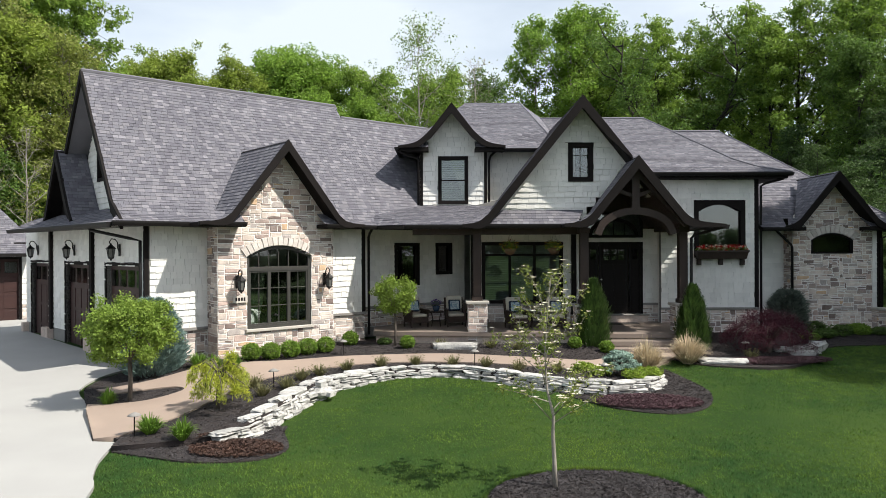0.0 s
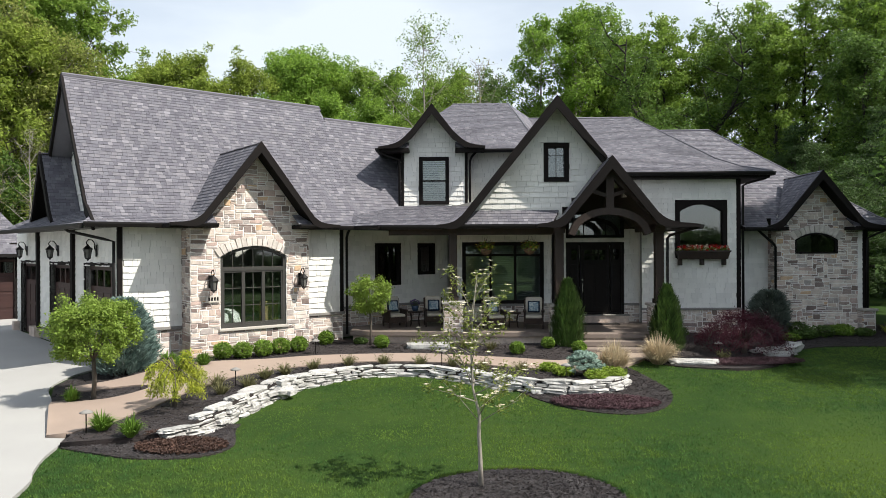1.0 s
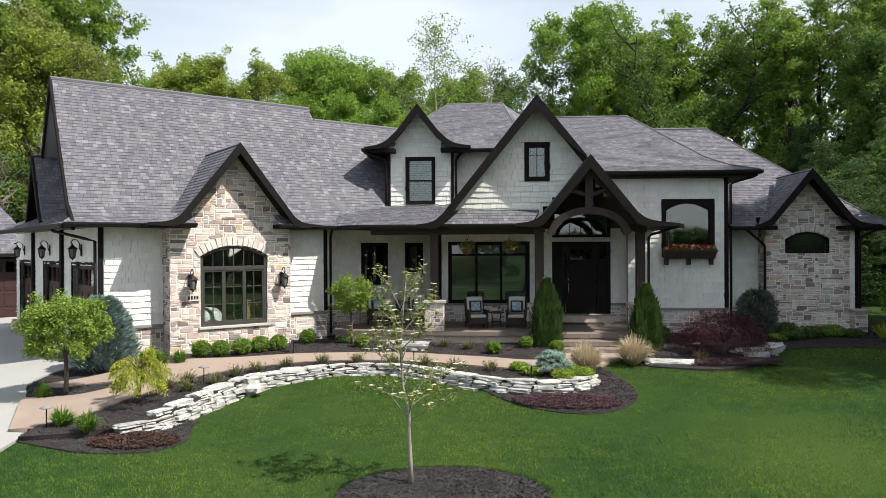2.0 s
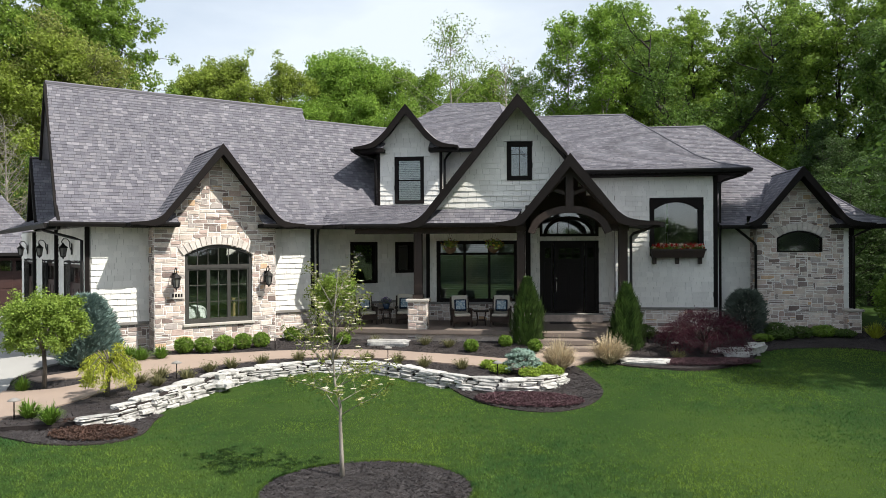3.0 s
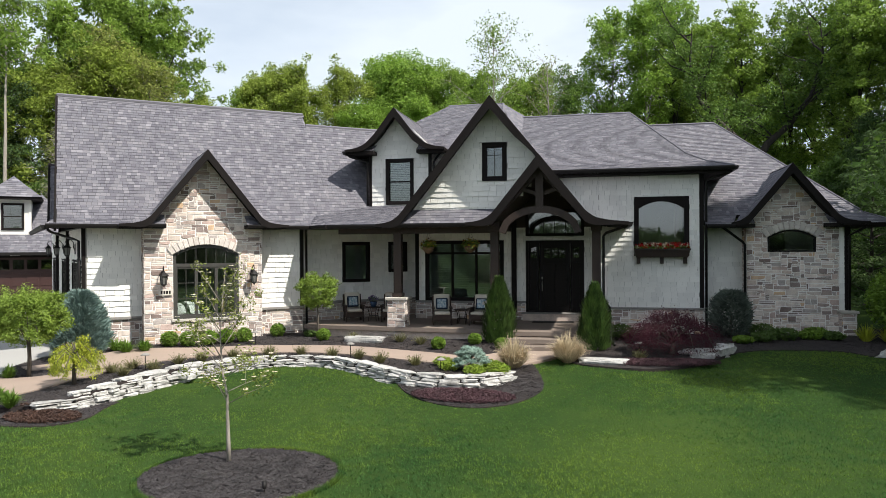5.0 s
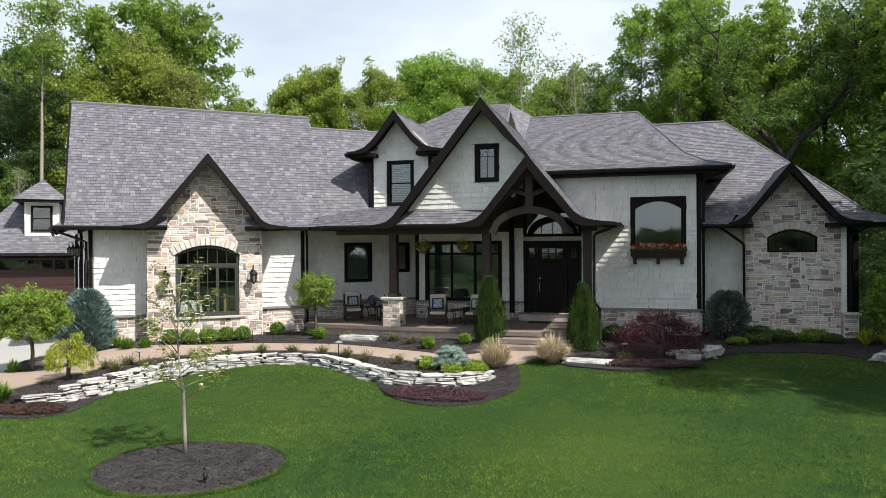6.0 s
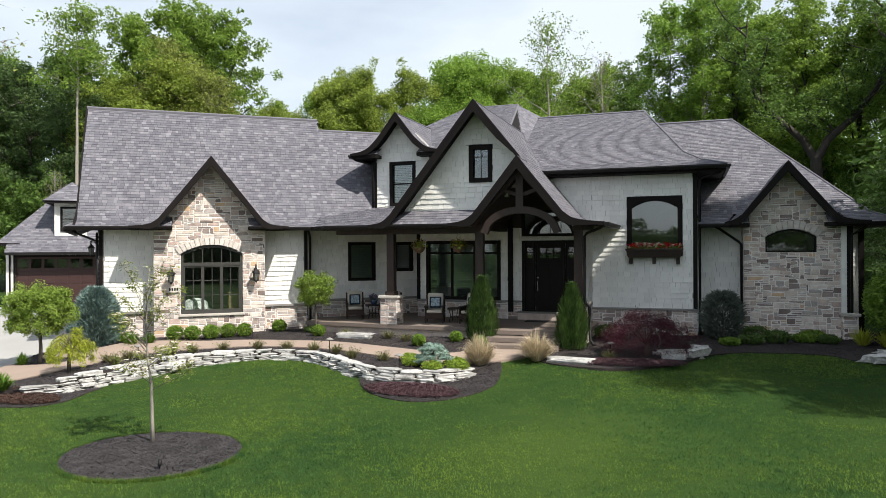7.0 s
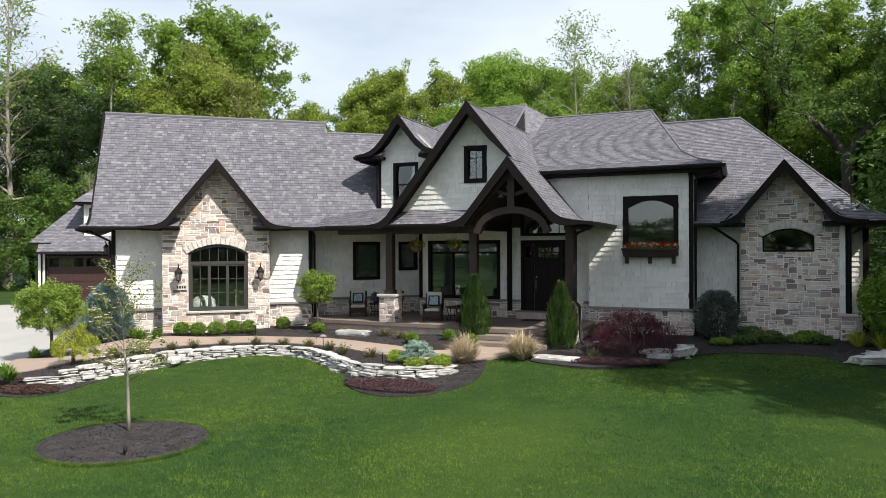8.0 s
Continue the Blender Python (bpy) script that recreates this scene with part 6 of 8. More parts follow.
forked_oak(20.6, 61.0)
rw = random.Random(70)
woods, back = [], []
# unseen belt behind and right of the camera, added to darken window reflections
for k in range(190):
    x, r = -75 + 0.63 * k + rw.uniform(-0.6, 0.6), rw.uniform(0.9, 1.7)
    woods.append((x, -22 + rw.uniform(-2, 2), rw.uniform(0.4, 4.3) + 0.5 * math.sin(x * 0.3), r))
for k in range(110):
    x = 2 + 0.45 * k + rw.uniform(-0.6, 0.6)
    woods.append((x, -24 + rw.uniform(-1.5, 1.5), rw.uniform(3.4, 5.2) + 0.6 * math.sin(x * 0.4), rw.uniform(1.0, 1.6)))
for k in range(150):
    y, r = -28 + 0.4 * k + rw.uniform(-0.6, 0.6), rw.uniform(1.2, 2.2)
    woods.append((36 + rw.uniform(-1.5, 3), y, rw.uniform(0.5, 8.5), r))
for k in range(420):
    x = rw.uniform(-75, 75)
    y = rw.uniform(84, 96) if x > 4 else rw.uniform(108, 124)
    back.append((x, y, lawn_z(x, y) + rw.uniform(0, 18), rw.uniform(1.6, 3.4)))
far_back = new("far_woods", tri_mesh("far_woods", foliage(back, 110000, 0.42, 71), M_LEAF_C))
tagged(far_back, "dense green woods in the distance behind the house", "woods", kind="stuff")
unseen_belt = new("far_woods", tri_mesh("far_woods", foliage(woods, 140000, 0.28, 72), M_LEAF_F))
tagged(unseen_belt, "dense dark belt of woods out of view, added for window reflections", "woods", kind="stuff")


# ---- garden plants ----
M_LF_GLOBE = leaf_mat("leaf_globe", (0.245, 0.340, 0.058), (0.145, 0.225, 0.034), 0.3, 0.4, 3)
M_LF_BOX = leaf_mat("leaf_boxwood", (0.190, 0.300, 0.040), (0.110, 0.195, 0.026), 0.3, 0.35, 6)
M_LF_LOW = leaf_mat("leaf_low_shrub", (0.100, 0.165, 0.036), (0.055, 0.100, 0.022), 0.35, 0.3, 5)
M_LF_GOLD = leaf_mat("leaf_gold", (0.40, 0.43, 0.045), (0.25, 0.30, 0.03), 0.25, 0.3, 4)
M_LF_SPRUCE = leaf_mat("leaf_blue_spruce", (0.19, 0.27, 0.245), (0.10, 0.16, 0.145), 0.25, 0.15, 3)
M_LF_DWARF = leaf_mat("leaf_silver_spruce", (0.26, 0.36, 0.30), (0.15, 0.23, 0.19), 0.25, 0.15, 4)
M_LF_ARBOR = leaf_mat("leaf_arborvitae", (0.078, 0.138, 0.030), (0.036, 0.072, 0.017), 0.35, 0.2, 4)
M_LF_RED = leaf_mat("leaf_red_maple", (0.088, 0.017, 0.030), (0.046, 0.010, 0.018), 0.3, 0.3, 3)
M_LF_DARK = leaf_mat("leaf_dark_evergreen", (0.135, 0.165, 0.135), (0.065, 0.088, 0.072), 0.4, 0.15, 4)
M_LF_STRAW = leaf_mat("straw_blades", (0.60, 0.51, 0.36), (0.44, 0.36, 0.24), 0.25, 0.3, 5)
M_LF_TUFT = leaf_mat("tuft_blades", (0.20, 0.19, 0.085), (0.12, 0.12, 0.055), 0.3, 0.3, 6)
M_LF_LIME = leaf_mat("lime_shrub", (0.25, 0.34, 0.04), (0.15, 0.23, 0.025), 0.3, 0.35, 6)
M_LF_DOG = leaf_mat("leaf_dogwood", (0.225, 0.265, 0.060), (0.140, 0.175, 0.035), 0.35, 0.35, 6)
M_LF_LILY = leaf_mat("lily_blades", (0.15, 0.26, 0.035), (0.09, 0.17, 0.022), 0.3, 0.35, 4)
M_LF_MAUVE = leaf_mat("mauve_cover", (0.105, 0.052, 0.062), (0.055, 0.030, 0.034), 0.4, 0.2, 3)
M_LF_BRONZE = leaf_mat("bronze_cover", (0.085, 0.046, 0.033), (0.045, 0.027, 0.022), 0.4, 0.2, 3)
M_PETAL_W = leaf_mat("petal_cream", (0.78, 0.72, 0.58), (0.70, 0.60, 0.48), 0.1, 0.3, 3)
M_PETAL_R = leaf_mat("petal_red", (0.52, 0.012, 0.012), (0.36, 0.008, 0.010), 0.2, 0.2, 3)
M_PETAL_Y = leaf_mat("petal_yellow", (0.60, 0.42, 0.05), (0.45, 0.26, 0.03), 0.2, 0.2, 3)
M_PETAL_V = leaf_mat("petal_violet", (0.16, 0.10, 0.28), (0.11, 0.07, 0.20), 0.2, 0.2, 3)


def at(x, y, turn=0.0, dz=0.0):
    return Matrix.Translation((x, y, bed_z(x, y) + dz)) @ pose(0, 0, 0, 0, 0, turn)


def shrub(name, x, y, r, h, material, label, seed, count=900, size=0.05, long=1.5, group="", base=0.0, category="shrub", shell=0.7):
    """A rounded shrub: short stems and a dense skin of small leaves."""
    rg = random.Random(seed)
    t = thing(name, at(x, y, rg.uniform(0, 360)), label, category, group)
    st = Mesh()
    for k in range(5):
        a = k * 1.26
        st.tube([(0, 0, -0.05), (0.3 * r * math.cos(a), 0.3 * r * math.sin(a), base + h * 0.5), (0.6 * r * math.cos(a), 0.6 * r * math.sin(a), base + h * 0.75)], [0.02, 0.014, 0.006], 5)
    st.link("stem", M_BARK, t)
    f = Mesh()
    for _ in range(count):
        a, c = rg.uniform(0, 2 * math.pi), rg.uniform(-0.9, 1)
        q = (shell + (1.06 - shell) * rg.random()) * (1 + 0.07 * math.sin(5 * a + 3 * c + seed))
        s2 = math.sqrt(max(0, 1 - c * c))
        leaves(f, (r * q * s2 * math.cos(a), r * q * s2 * math.sin(a), base + h * 0.5 + h * 0.5 * c * q), 0.01, 1, size, rg, 1, 0.3, long)
    f.link("foliage", material, t)
    return t


def blades(name, x, y, r, h, count, width, material, label, seed, droop=0.6, group="", category="grass clump", tip=None):
    """A clump of arching blades."""
    rg = random.Random(seed)
    t = thing(name, at(x, y), label, category, group)
    f, tips = Mesh(), []
    for _ in range(count):
        a, lean = rg.uniform(0, 2 * math.pi), rg.random() ** 0.55
        hh, rr = h * rg.uniform(0.45, 1.08), r * lean
        b = (0.22 * r * math.cos(a) * rg.random(), 0.22 * r * math.sin(a) * rg.random(), -0.02)
        p1 = (b[0] + 0.58 * rr * math.cos(a), b[1] + 0.58 * rr * math.sin(a), hh * (0.68 - 0.26 * lean))
        p2 = (b[0] + rr * math.cos(a), b[1] + rr * math.sin(a), hh * (1 - droop * lean))
        w = width * rg.uniform(0.7, 1.2)
        ox, oy = -math.sin(a + rg.uniform(-0.8, 0.8)) * w, math.cos(a + rg.uniform(-0.8, 0.8)) * w
        f.add([(b[0] - ox, b[1] - oy, b[2]), (b[0] + ox, b[1] + oy, b[2]), (p1[0] + ox, p1[1] + oy, p1[2]), (p1[0] - ox, p1[1] - oy, p1[2]), p2], [(0, 1, 2, 3), (3, 2, 4)])
        tips.append(p2)
    f.link("leaf_clump", material, t, kind="stuff")
    if tip:
        g = Mesh()
        for p in tips[::6]:
            leaves(g, p, 0.03, 3, 0.025, rg)
        g.link("bloom", tip, t, kind="stuff")
    return t


def conifer(name, x, y, r, h, material, label, seed, count, size, base=0.0, point=0.5, lift=0.7):
    """A bushy conifer: sprigs of needles that point out and up, all over a rounded body."""
    rg = random.Random(seed)
    gr = np.random.default_rng(seed)
    t = thing(name, at(x, y, rg.uniform(0, 360)), label, "shrub")
    st = Mesh().tube([(0, 0, -0.05), (0, 0, base + h * 0.6)], [0.035, 0.015], 6)
    for k in range(7):
        a = k * 2.4
        st.tube([(0, 0, base + h * 0.08 * k), (0.7 * r * math.cos(a), 0.7 * r * math.sin(a), base + h * (0.25 + 0.07 * k))], [0.015, 0.005], 4)
    st.link("stem", M_BARK, t)
    n = count
    k, a = gr.random(n) ** 0.8, gr.uniform(0, 2 * np.pi, n)
    wide = (1 - point) * np.sqrt(np.clip(1 - ((k - 0.42) / 0.6) ** 2, 0, 1)) + point * np.clip((1 - k) * 1.3, 0, 1) * np.clip(0.6 + 3 * k, 0, 1)
    lump = 0.94 + 0.16 * np.sin(5 * a + 7 * k + seed) * np.sin(9 * k + 2 * a) + 0.10 * np.sin(11 * a - 13 * k)
    rr = r * wide * lump * (0.5 + 0.5 * gr.random(n) ** 0.6)
    p = np.stack([rr * np.cos(a), rr * np.sin(a), base + h * k], 1)
    d = np.stack([np.cos(a), np.sin(a), np.full(n, lift)], 1) + gr.normal(0, 0.35, (n, 3))
    d /= np.linalg.norm(d, axis=1)[:, None]
    s = np.cross(d, gr.normal(0, 1, (n, 3)))
    s /= np.linalg.norm(s, axis=1)[:, None]
    le = (size * gr.uniform(0.6, 1.3, n))[:, None]
    leaf = new("foliage", tri_mesh("foliage", np.stack([p - s * le * 0.13, p + s * le * 0.13, p + d * le], 1), material))
    leaf.parent = t
    return t


# globe tree by the drive
def globe_tree(x, y, z_low, z_high, r, material, label, seed, count, size, trunk):
    rg = random.Random(seed)
    t = thing("globe_tree", at(x, y), label, "tree")
    w = Mesh().tube([(0, 0, -0.05), (0.02, 0.01, z_low * 0.6), (0, 0, z_low + 0.15)], [trunk * 1.2, trunk, trunk * 0.9], 8)
    cz, hh = (z_low + z_high) / 2, (z_high - z_low) / 2
    for k in range(9):
        a = k * 2.4
        w.tube([(0, 0, z_low + 0.05), (0.4 * r * math.cos(a), 0.4 * r * math.sin(a), cz), (0.8 * r * math.cos(a), 0.8 * r * math.sin(a), cz + hh * 0.5 * math.sin(k))], [trunk * 0.5, trunk * 0.3, 0.008], 5)
    w.link("trunk", M_BARK, t, smooth=True)
    clumps = []
    for _ in range(170):
        a, c = rg.uniform(0, 2 * math.pi), rg.uniform(-1, 1)
        q = rg.uniform(0.55, 0.92) * (1 + 0.08 * math.sin(4 * a + 2 * c) + 0.05 * math.sin(9 * a - 5 * c))
        s2 = math.sqrt(1 - c * c) ** 0.8
        clumps.append((r * q * s2 * math.cos(a), r * q * s2 * math.sin(a), cz + hh * c * q, r * rg.uniform(0.14, 0.27)))
    crown = new("crown", tri_mesh("crown", foliage(clumps, count, size, seed, 0.9, 0.3), material))
    crown.parent = t
    return t


globe_tree(-7.15, 16.2, 0.86, 2.48, 1.0, M_LF_GLOBE, "round-clipped bright green globe tree by the driveway", 21, 26000, 0.046, 0.05)
globe_tree(-1.55, 22.75, 0.95, 2.3, 0.72, M_LF_GLOBE, "small bright green globe tree by the porch", 22, 9000, 0.048, 0.035)
conifer("blue_spruce", -7.75, 18.9, 0.84, 1.95, M_LF_SPRUCE, "dense blue spruce shrub at the wall corner", 23, 17000, 0.16, 0.03, 0.3, 0.8)
conifer("evergreen_shrub", 12.2, 25.2, 0.66, 1.5, M_LF_DARK, "dark rounded evergreen in the corner of the wall", 24, 5200, 0.16, 0.03, 0.0, 0.6)


def weeping(x, y, label):
    rg = random.Random(25)
    t = thing("weeping_cypress", at(x, y), label, "tree")
    w = Mesh().tube([(0, 0, -0.05), (0.02, 0, 0.45), (0.12, 0.02, 0.85), (0.22, 0.05, 1.0)], [0.055, 0.05, 0.035, 0.02], 7)
    f = Mesh()
    for k in range(17):
        a = k * 2.399
        reach, z = rg.uniform(0.38, 0.64), rg.uniform(0.55, 0.92)
        pts = [(0.05, 0, z * 0.85), (0.5 * reach * math.cos(a), 0.5 * reach * math.sin(a), z + 0.12), (reach * math.cos(a), reach * math.sin(a), z - 0.05), (1.12 * reach * math.cos(a), 1.1 * reach * math.sin(a), z - 0.27)]
        Mesh().tube(pts, [0.02, 0.014, 0.009, 0.004], 5).link("limb", M_BARK, t, smooth=True)
        for i in range(330):
            s = rg.random() ** 0.6 * 2.999
            j = int(s)
            p = Vector(pts[j]).lerp(Vector(pts[j + 1]), s - j)
            leaves(f, (p.x + rg.uniform(-0.09, 0.09), p.y + rg.uniform(-0.09, 0.09), p.z - rg.uniform(0, 0.14)), 0.03, 1, 0.017, rg, 1, 0.3, 5.0, 0.7)
    for i in range(600):
        z = rg.uniform(0.75, 1.2)
        leaves(f, (0.25 + rg.uniform(-0.1, 0.12), 0.05 + rg.uniform(-0.12, 0.12), z), 0.05, 1, 0.018, rg, 1, 0.3, 4.6, 0.5)
    w.link("trunk", M_BARK, t, smooth=True)
    f.link("foliage", M_LF_GOLD, t)
    return t


weeping(-4.76, 15.0, "weeping golden cypress in the mulch bed")


def arborvitae(x, y, h, r, label, seed):
    rg = random.Random(seed)
    t = thing("arborvitae", at(x, y), label, "tree", "arborvitae by the entrance")
    Mesh().tube([(0, 0, -0.05), (0, 0, h * 0.6), (0, 0, h * 0.95)], [0.05, 0.03, 0.008], 6).link("trunk", M_BARK, t)
    f = Mesh()
    for _ in range(5200):
        k = rg.random() ** 0.85
        z = 0.06 + h * k
        a = rg.uniform(0, 2 * math.pi)
        rr = r * (math.sin(min(1, (1 - k) * 1.25 + 0.02) * math.pi / 2) ** 0.9) * (0.6 + 0.45 * rg.random()) * (1 + 0.12 * math.sin(7 * a + 9 * k))
        d = Vector((math.cos(a) * 0.5 + rg.uniform(-0.2, 0.2), math.sin(a) * 0.5 + rg.uniform(-0.2, 0.2), 1)).normalized() * rg.uniform(0.10, 0.27)
        s = Vector((-math.sin(a), math.cos(a), 0)) * rg.uniform(0.015, 0.03)
        p = Vector((rr * math.cos(a), rr * math.sin(a), z - 0.05))
        n = len(f.v)
        f.v += [tuple(p - s), tuple(p + s), tuple(p + d * 0.6 + s * 0.8), tuple(p + d), tuple(p + d * 0.6 - s * 0.8)]
        f.f += [(n, n + 1, n + 2), (n, n + 2, n + 4), (n + 4, n + 2, n + 3)]
    f.link("foliage", M_LF_ARBOR, t)
    return t


arborvitae(4.75, 22.5, 1.97, 0.50, "columnar green arborvitae beside the porch steps", 31)
arborvitae(7.75, 22.1, 1.89, 0.48, "columnar green arborvitae beside the porch steps", 32)


def red_maple(x, y, r, h, label):
    rg = random.Random(33)
    t = thing("japanese_maple", at(x, y), label, "tree")
    f = Mesh()
    Mesh().tube([(0, 0, -0.05), (0.05, 0, 0.25), (0, 0.05, 0.5)], [0.09, 0.07, 0.05], 7).link("trunk", M_BARK, t, smooth=True)
    for k in range(15):
        a, q = k * 2.4, rg.uniform(0.75, 1.0)
        pts = [(0, 0, 0.4), (0.45 * r * q * math.cos(a), 0.45 * r * q * math.sin(a), h * 0.85), (0.85 * r * q * math.cos(a), 0.85 * r * q * math.sin(a), h * 0.7), (1.0 * r * q * math.cos(a), 1.0 * r * q * math.sin(a), h * 0.3)]
        pts = [(x, y, z * 0.8) for x, y, z in pts]
        Mesh().tube(pts, [0.035, 0.02, 0.012, 0.005], 5).link("limb", M_BARK, t, smooth=True)
    for _ in range(420):
        a, u = rg.uniform(0, 2 * math.pi), rg.random() ** 0.5
        q = 1 + 0.16 * math.sin(3 * a + 1) + 0.10 * math.sin(7 * a)
        top = h * (1 - 0.72 * u ** 2.2) * (1 + 0.10 * math.sin(5 * a + 7 * u)) - rg.random() ** 2 * 0.3
        c = (r * u * q * math.cos(a), r * u * q * math.sin(a), max(0.14, top))
        for _ in range(38):
            leaves(f, (c[0] + rg.gauss(0, 0.10), c[1] + rg.gauss(0, 0.10), max(0.06, c[2] + rg.gauss(-0.03, 0.05))), 0.02, 1, 0.019, rg, 1, 0.3, 3.0, 0.5)
    f.link("foliage", M_LF_RED, t)
    return t


red_maple(9.95, 21.75, 1.32, 1.24, "low weeping dark red japanese maple")
# rounded boxwoods along the stone bay
for k, (x, y, r) in enumerate(((-5.4, 20.0, 0.27), (-4.92, 20.28, 0.27), (-4.45, 20.66, 0.28), (-4.0, 21.02, 0.27), (-3.52, 21.28, 0.26), (-2.95, 22.6, 0.25), (-1.12, 22.2, 0.27), (3.05, 21.15, 0.25), (4.05, 21.9, 0.24), (4.95, 21.6, 0.25))):
    shrub("boxwood", x, y, r if k < 6 else r * 0.85, r * (1.75 if k < 6 else 1.45), M_LF_BOX, "small rounded green boxwood in the mulch bed", 40 + k, 2300, 0.036, 1.5, "clipped boxwoods")
for k, (x, y, r) in enumerate(((4.0, 18.2, 0.27), (4.75, 17.75, 0.26), (5.3, 18.2, 0.29), (3.7, 18.8, 0.25), (5.0, 18.9, 0.27))):
    shrub("lime_shrub", x, y, r * 1.1, r * 0.95, M_LF_LIME, "yellow-green low shrub behind the wall", 60 + k, 1100, 0.036, 2.0, "lime shrubs", 0.0, "shrub", 0.35)
def pad_spruce(x, y, r, h, label, seed):
    """A low spruce of flat, overlapping pads of needles over a short stem."""
    rg = random.Random(seed)
    t = thing("dwarf_spruce", at(x, y), label, "shrub")
    st = Mesh().tube([(0, 0, -0.05), (0, 0, h * 0.7)], [0.04, 0.02], 6)
    pads = []
    for k in range(34):
        a, u = k * 2.4, (k / 34) ** 0.6
        z = 0.16 + (h - 0.2) * (1 - u ** 2.2) * rg.uniform(0.8, 1.05)
        p = (r * 0.9 * u * math.cos(a), r * 0.9 * u * math.sin(a), z)
        st.tube([(0, 0, z * 0.6), p], [0.012, 0.005], 4)
        pads.append((*p, rg.uniform(0.10, 0.17)))
    st.link("stem", M_BARK, t)
    f = new("foliage", tri_mesh("foliage", foliage(pads, 9000, 0.036, seed, 0.45, 0.2, 0.7), M_LF_DWARF))
    f.parent = t
    return t


pad_spruce(4.55, 18.35, 0.5, 0.66, "flat silver-blue dwarf spruce behind the wall", 66)
for k, (x, y, r) in enumerate(((12.35, 23.95, 0.34), (12.98, 24.25, 0.4), (13.75, 24.6, 0.42), (14.55, 24.85, 0.4), (15.2, 24.7, 0.34), (13.2, 25.3, 0.46), (14.9, 25.6, 0.42), (-1.9, 23.0, 0.25), (8.6, 24.3, 0.5))):
    shrub("low_shrub", x, y, r * 0.9, r * (0.7 + 0.12 * (k % 3)), M_LF_LOW if k % 3 else M_LF_BOX, "low spreading green shrub along the wall", 70 + k, 900, 0.05, 1.7, "low shrubs by the wall")
shrub("garden_shrub", 17.25, 24.4, 1.15, 1.95, M_LF_BOX, "large leafy green shrub past the corner", 80, 7500, 0.07, 1.8, "", 0.4)
shrub("garden_shrub", 19.5, 27.0, 1.6, 3.2, M_LF_DARK, "large dark shrub at the edge of the woods", 81, 5200, 0.1, 1.8)
# straw grasses either side of the path
blades("straw_grass", 5.55, 19.45, 0.62, 1.05, 1050, 0.008, M_LF_STRAW, "dry straw-coloured ornamental grass clump", 90, 0.58, "ornamental grasses")
blades("straw_grass", 7.0, 20.35, 0.68, 1.0, 1150, 0.008, M_LF_STRAW, "dry straw-coloured ornamental grass clump", 91, 0.58, "ornamental grasses")
for k, (x, y) in enumerate(((-4.05, 15.9), (-4.5, 16.9), (-3.65, 16.6), (-3.5, 17.5), (-3.15, 18.1), (-2.55, 18.75), (-1.7, 19.35), (-0.76, 19.55), (0.25, 19.45), (1.15, 19.2), (1.95, 18.65), (2.98, 18.6), (1.5, 22.3), (2.3, 21.9), (-0.1, 22.3), (-4.75, 16.4), (9.0, 20.8))):
    blades("salvia_tuft", x, y, 0.27, 0.34, 150, 0.008, M_LF_TUFT, "small grey-green perennial tuft beside the path", 100 + k, 0.3, "path-side perennials", "perennial", M_LF_TUFT)
for k, (x, y, r) in enumerate(((-5.62, 13.6, 0.34), (-4.82, 13.12, 0.31), (-6.55, 19.0, 0.36), (-6.05, 18.75, 0.34), (-5.6, 19.0, 0.3), (-7.5, 15.9, 0.25))):
    blades("daylily", x, y, r, 0.5, 220, 0.012, M_LF_LILY, "fresh green daylily clump in the mulch", 120 + k, 0.6, "daylilies", "perennial")
for k, (x, y) in enumerate(((16.1, 24.6), (16.7, 24.4), (17.4, 24.3))):
    blades("iris_clump", x, y, 0.4, 0.65, 160, 0.014, M_LF_GOLD, "yellow-green iris clump at the corner", 130 + k, 0.4, "irises", "perennial")


def cover(name, centre, rx, ry, count, material, label, seed):
    rg = random.Random(seed)
    t = thing(name, at(*centre), label, "ground cover")
    f = Mesh()
    for _ in range(count):
        a, u = rg.uniform(0, 2 * math.pi), rg.random() ** 0.5
        x, y = rx * u * math.cos(a), ry * u * math.sin(a)
        z = bed_z(centre[0] + x, centre[1] + y) - bed_z(*centre) + 0.02 + 0.10 * rg.random() * (1 - u * u * 0.5)
        leaves(f, (x, y, z), 0.02, 3, 0.028, rg, 0.5, 0.3, 1.7)
    f.link("foliage", material, t, kind="stuff")
    return t


cover("creeping_cover", (4.7, 16.35), 1.25, 0.62, 4200, M_LF_MAUVE, "mauve flowering creeping cover below the wall", 140)
cover("creeping_cover", (-3.75, 12.85), 0.85, 0.55, 2600, M_LF_BRONZE, "bronze creeping cover at the tip of the bed", 141)
cover("creeping_cover", (9.6, 20.35), 1.5, 0.5, 3600, M_LF_MAUVE, "dark mauve creeping cover below the red maple", 142)


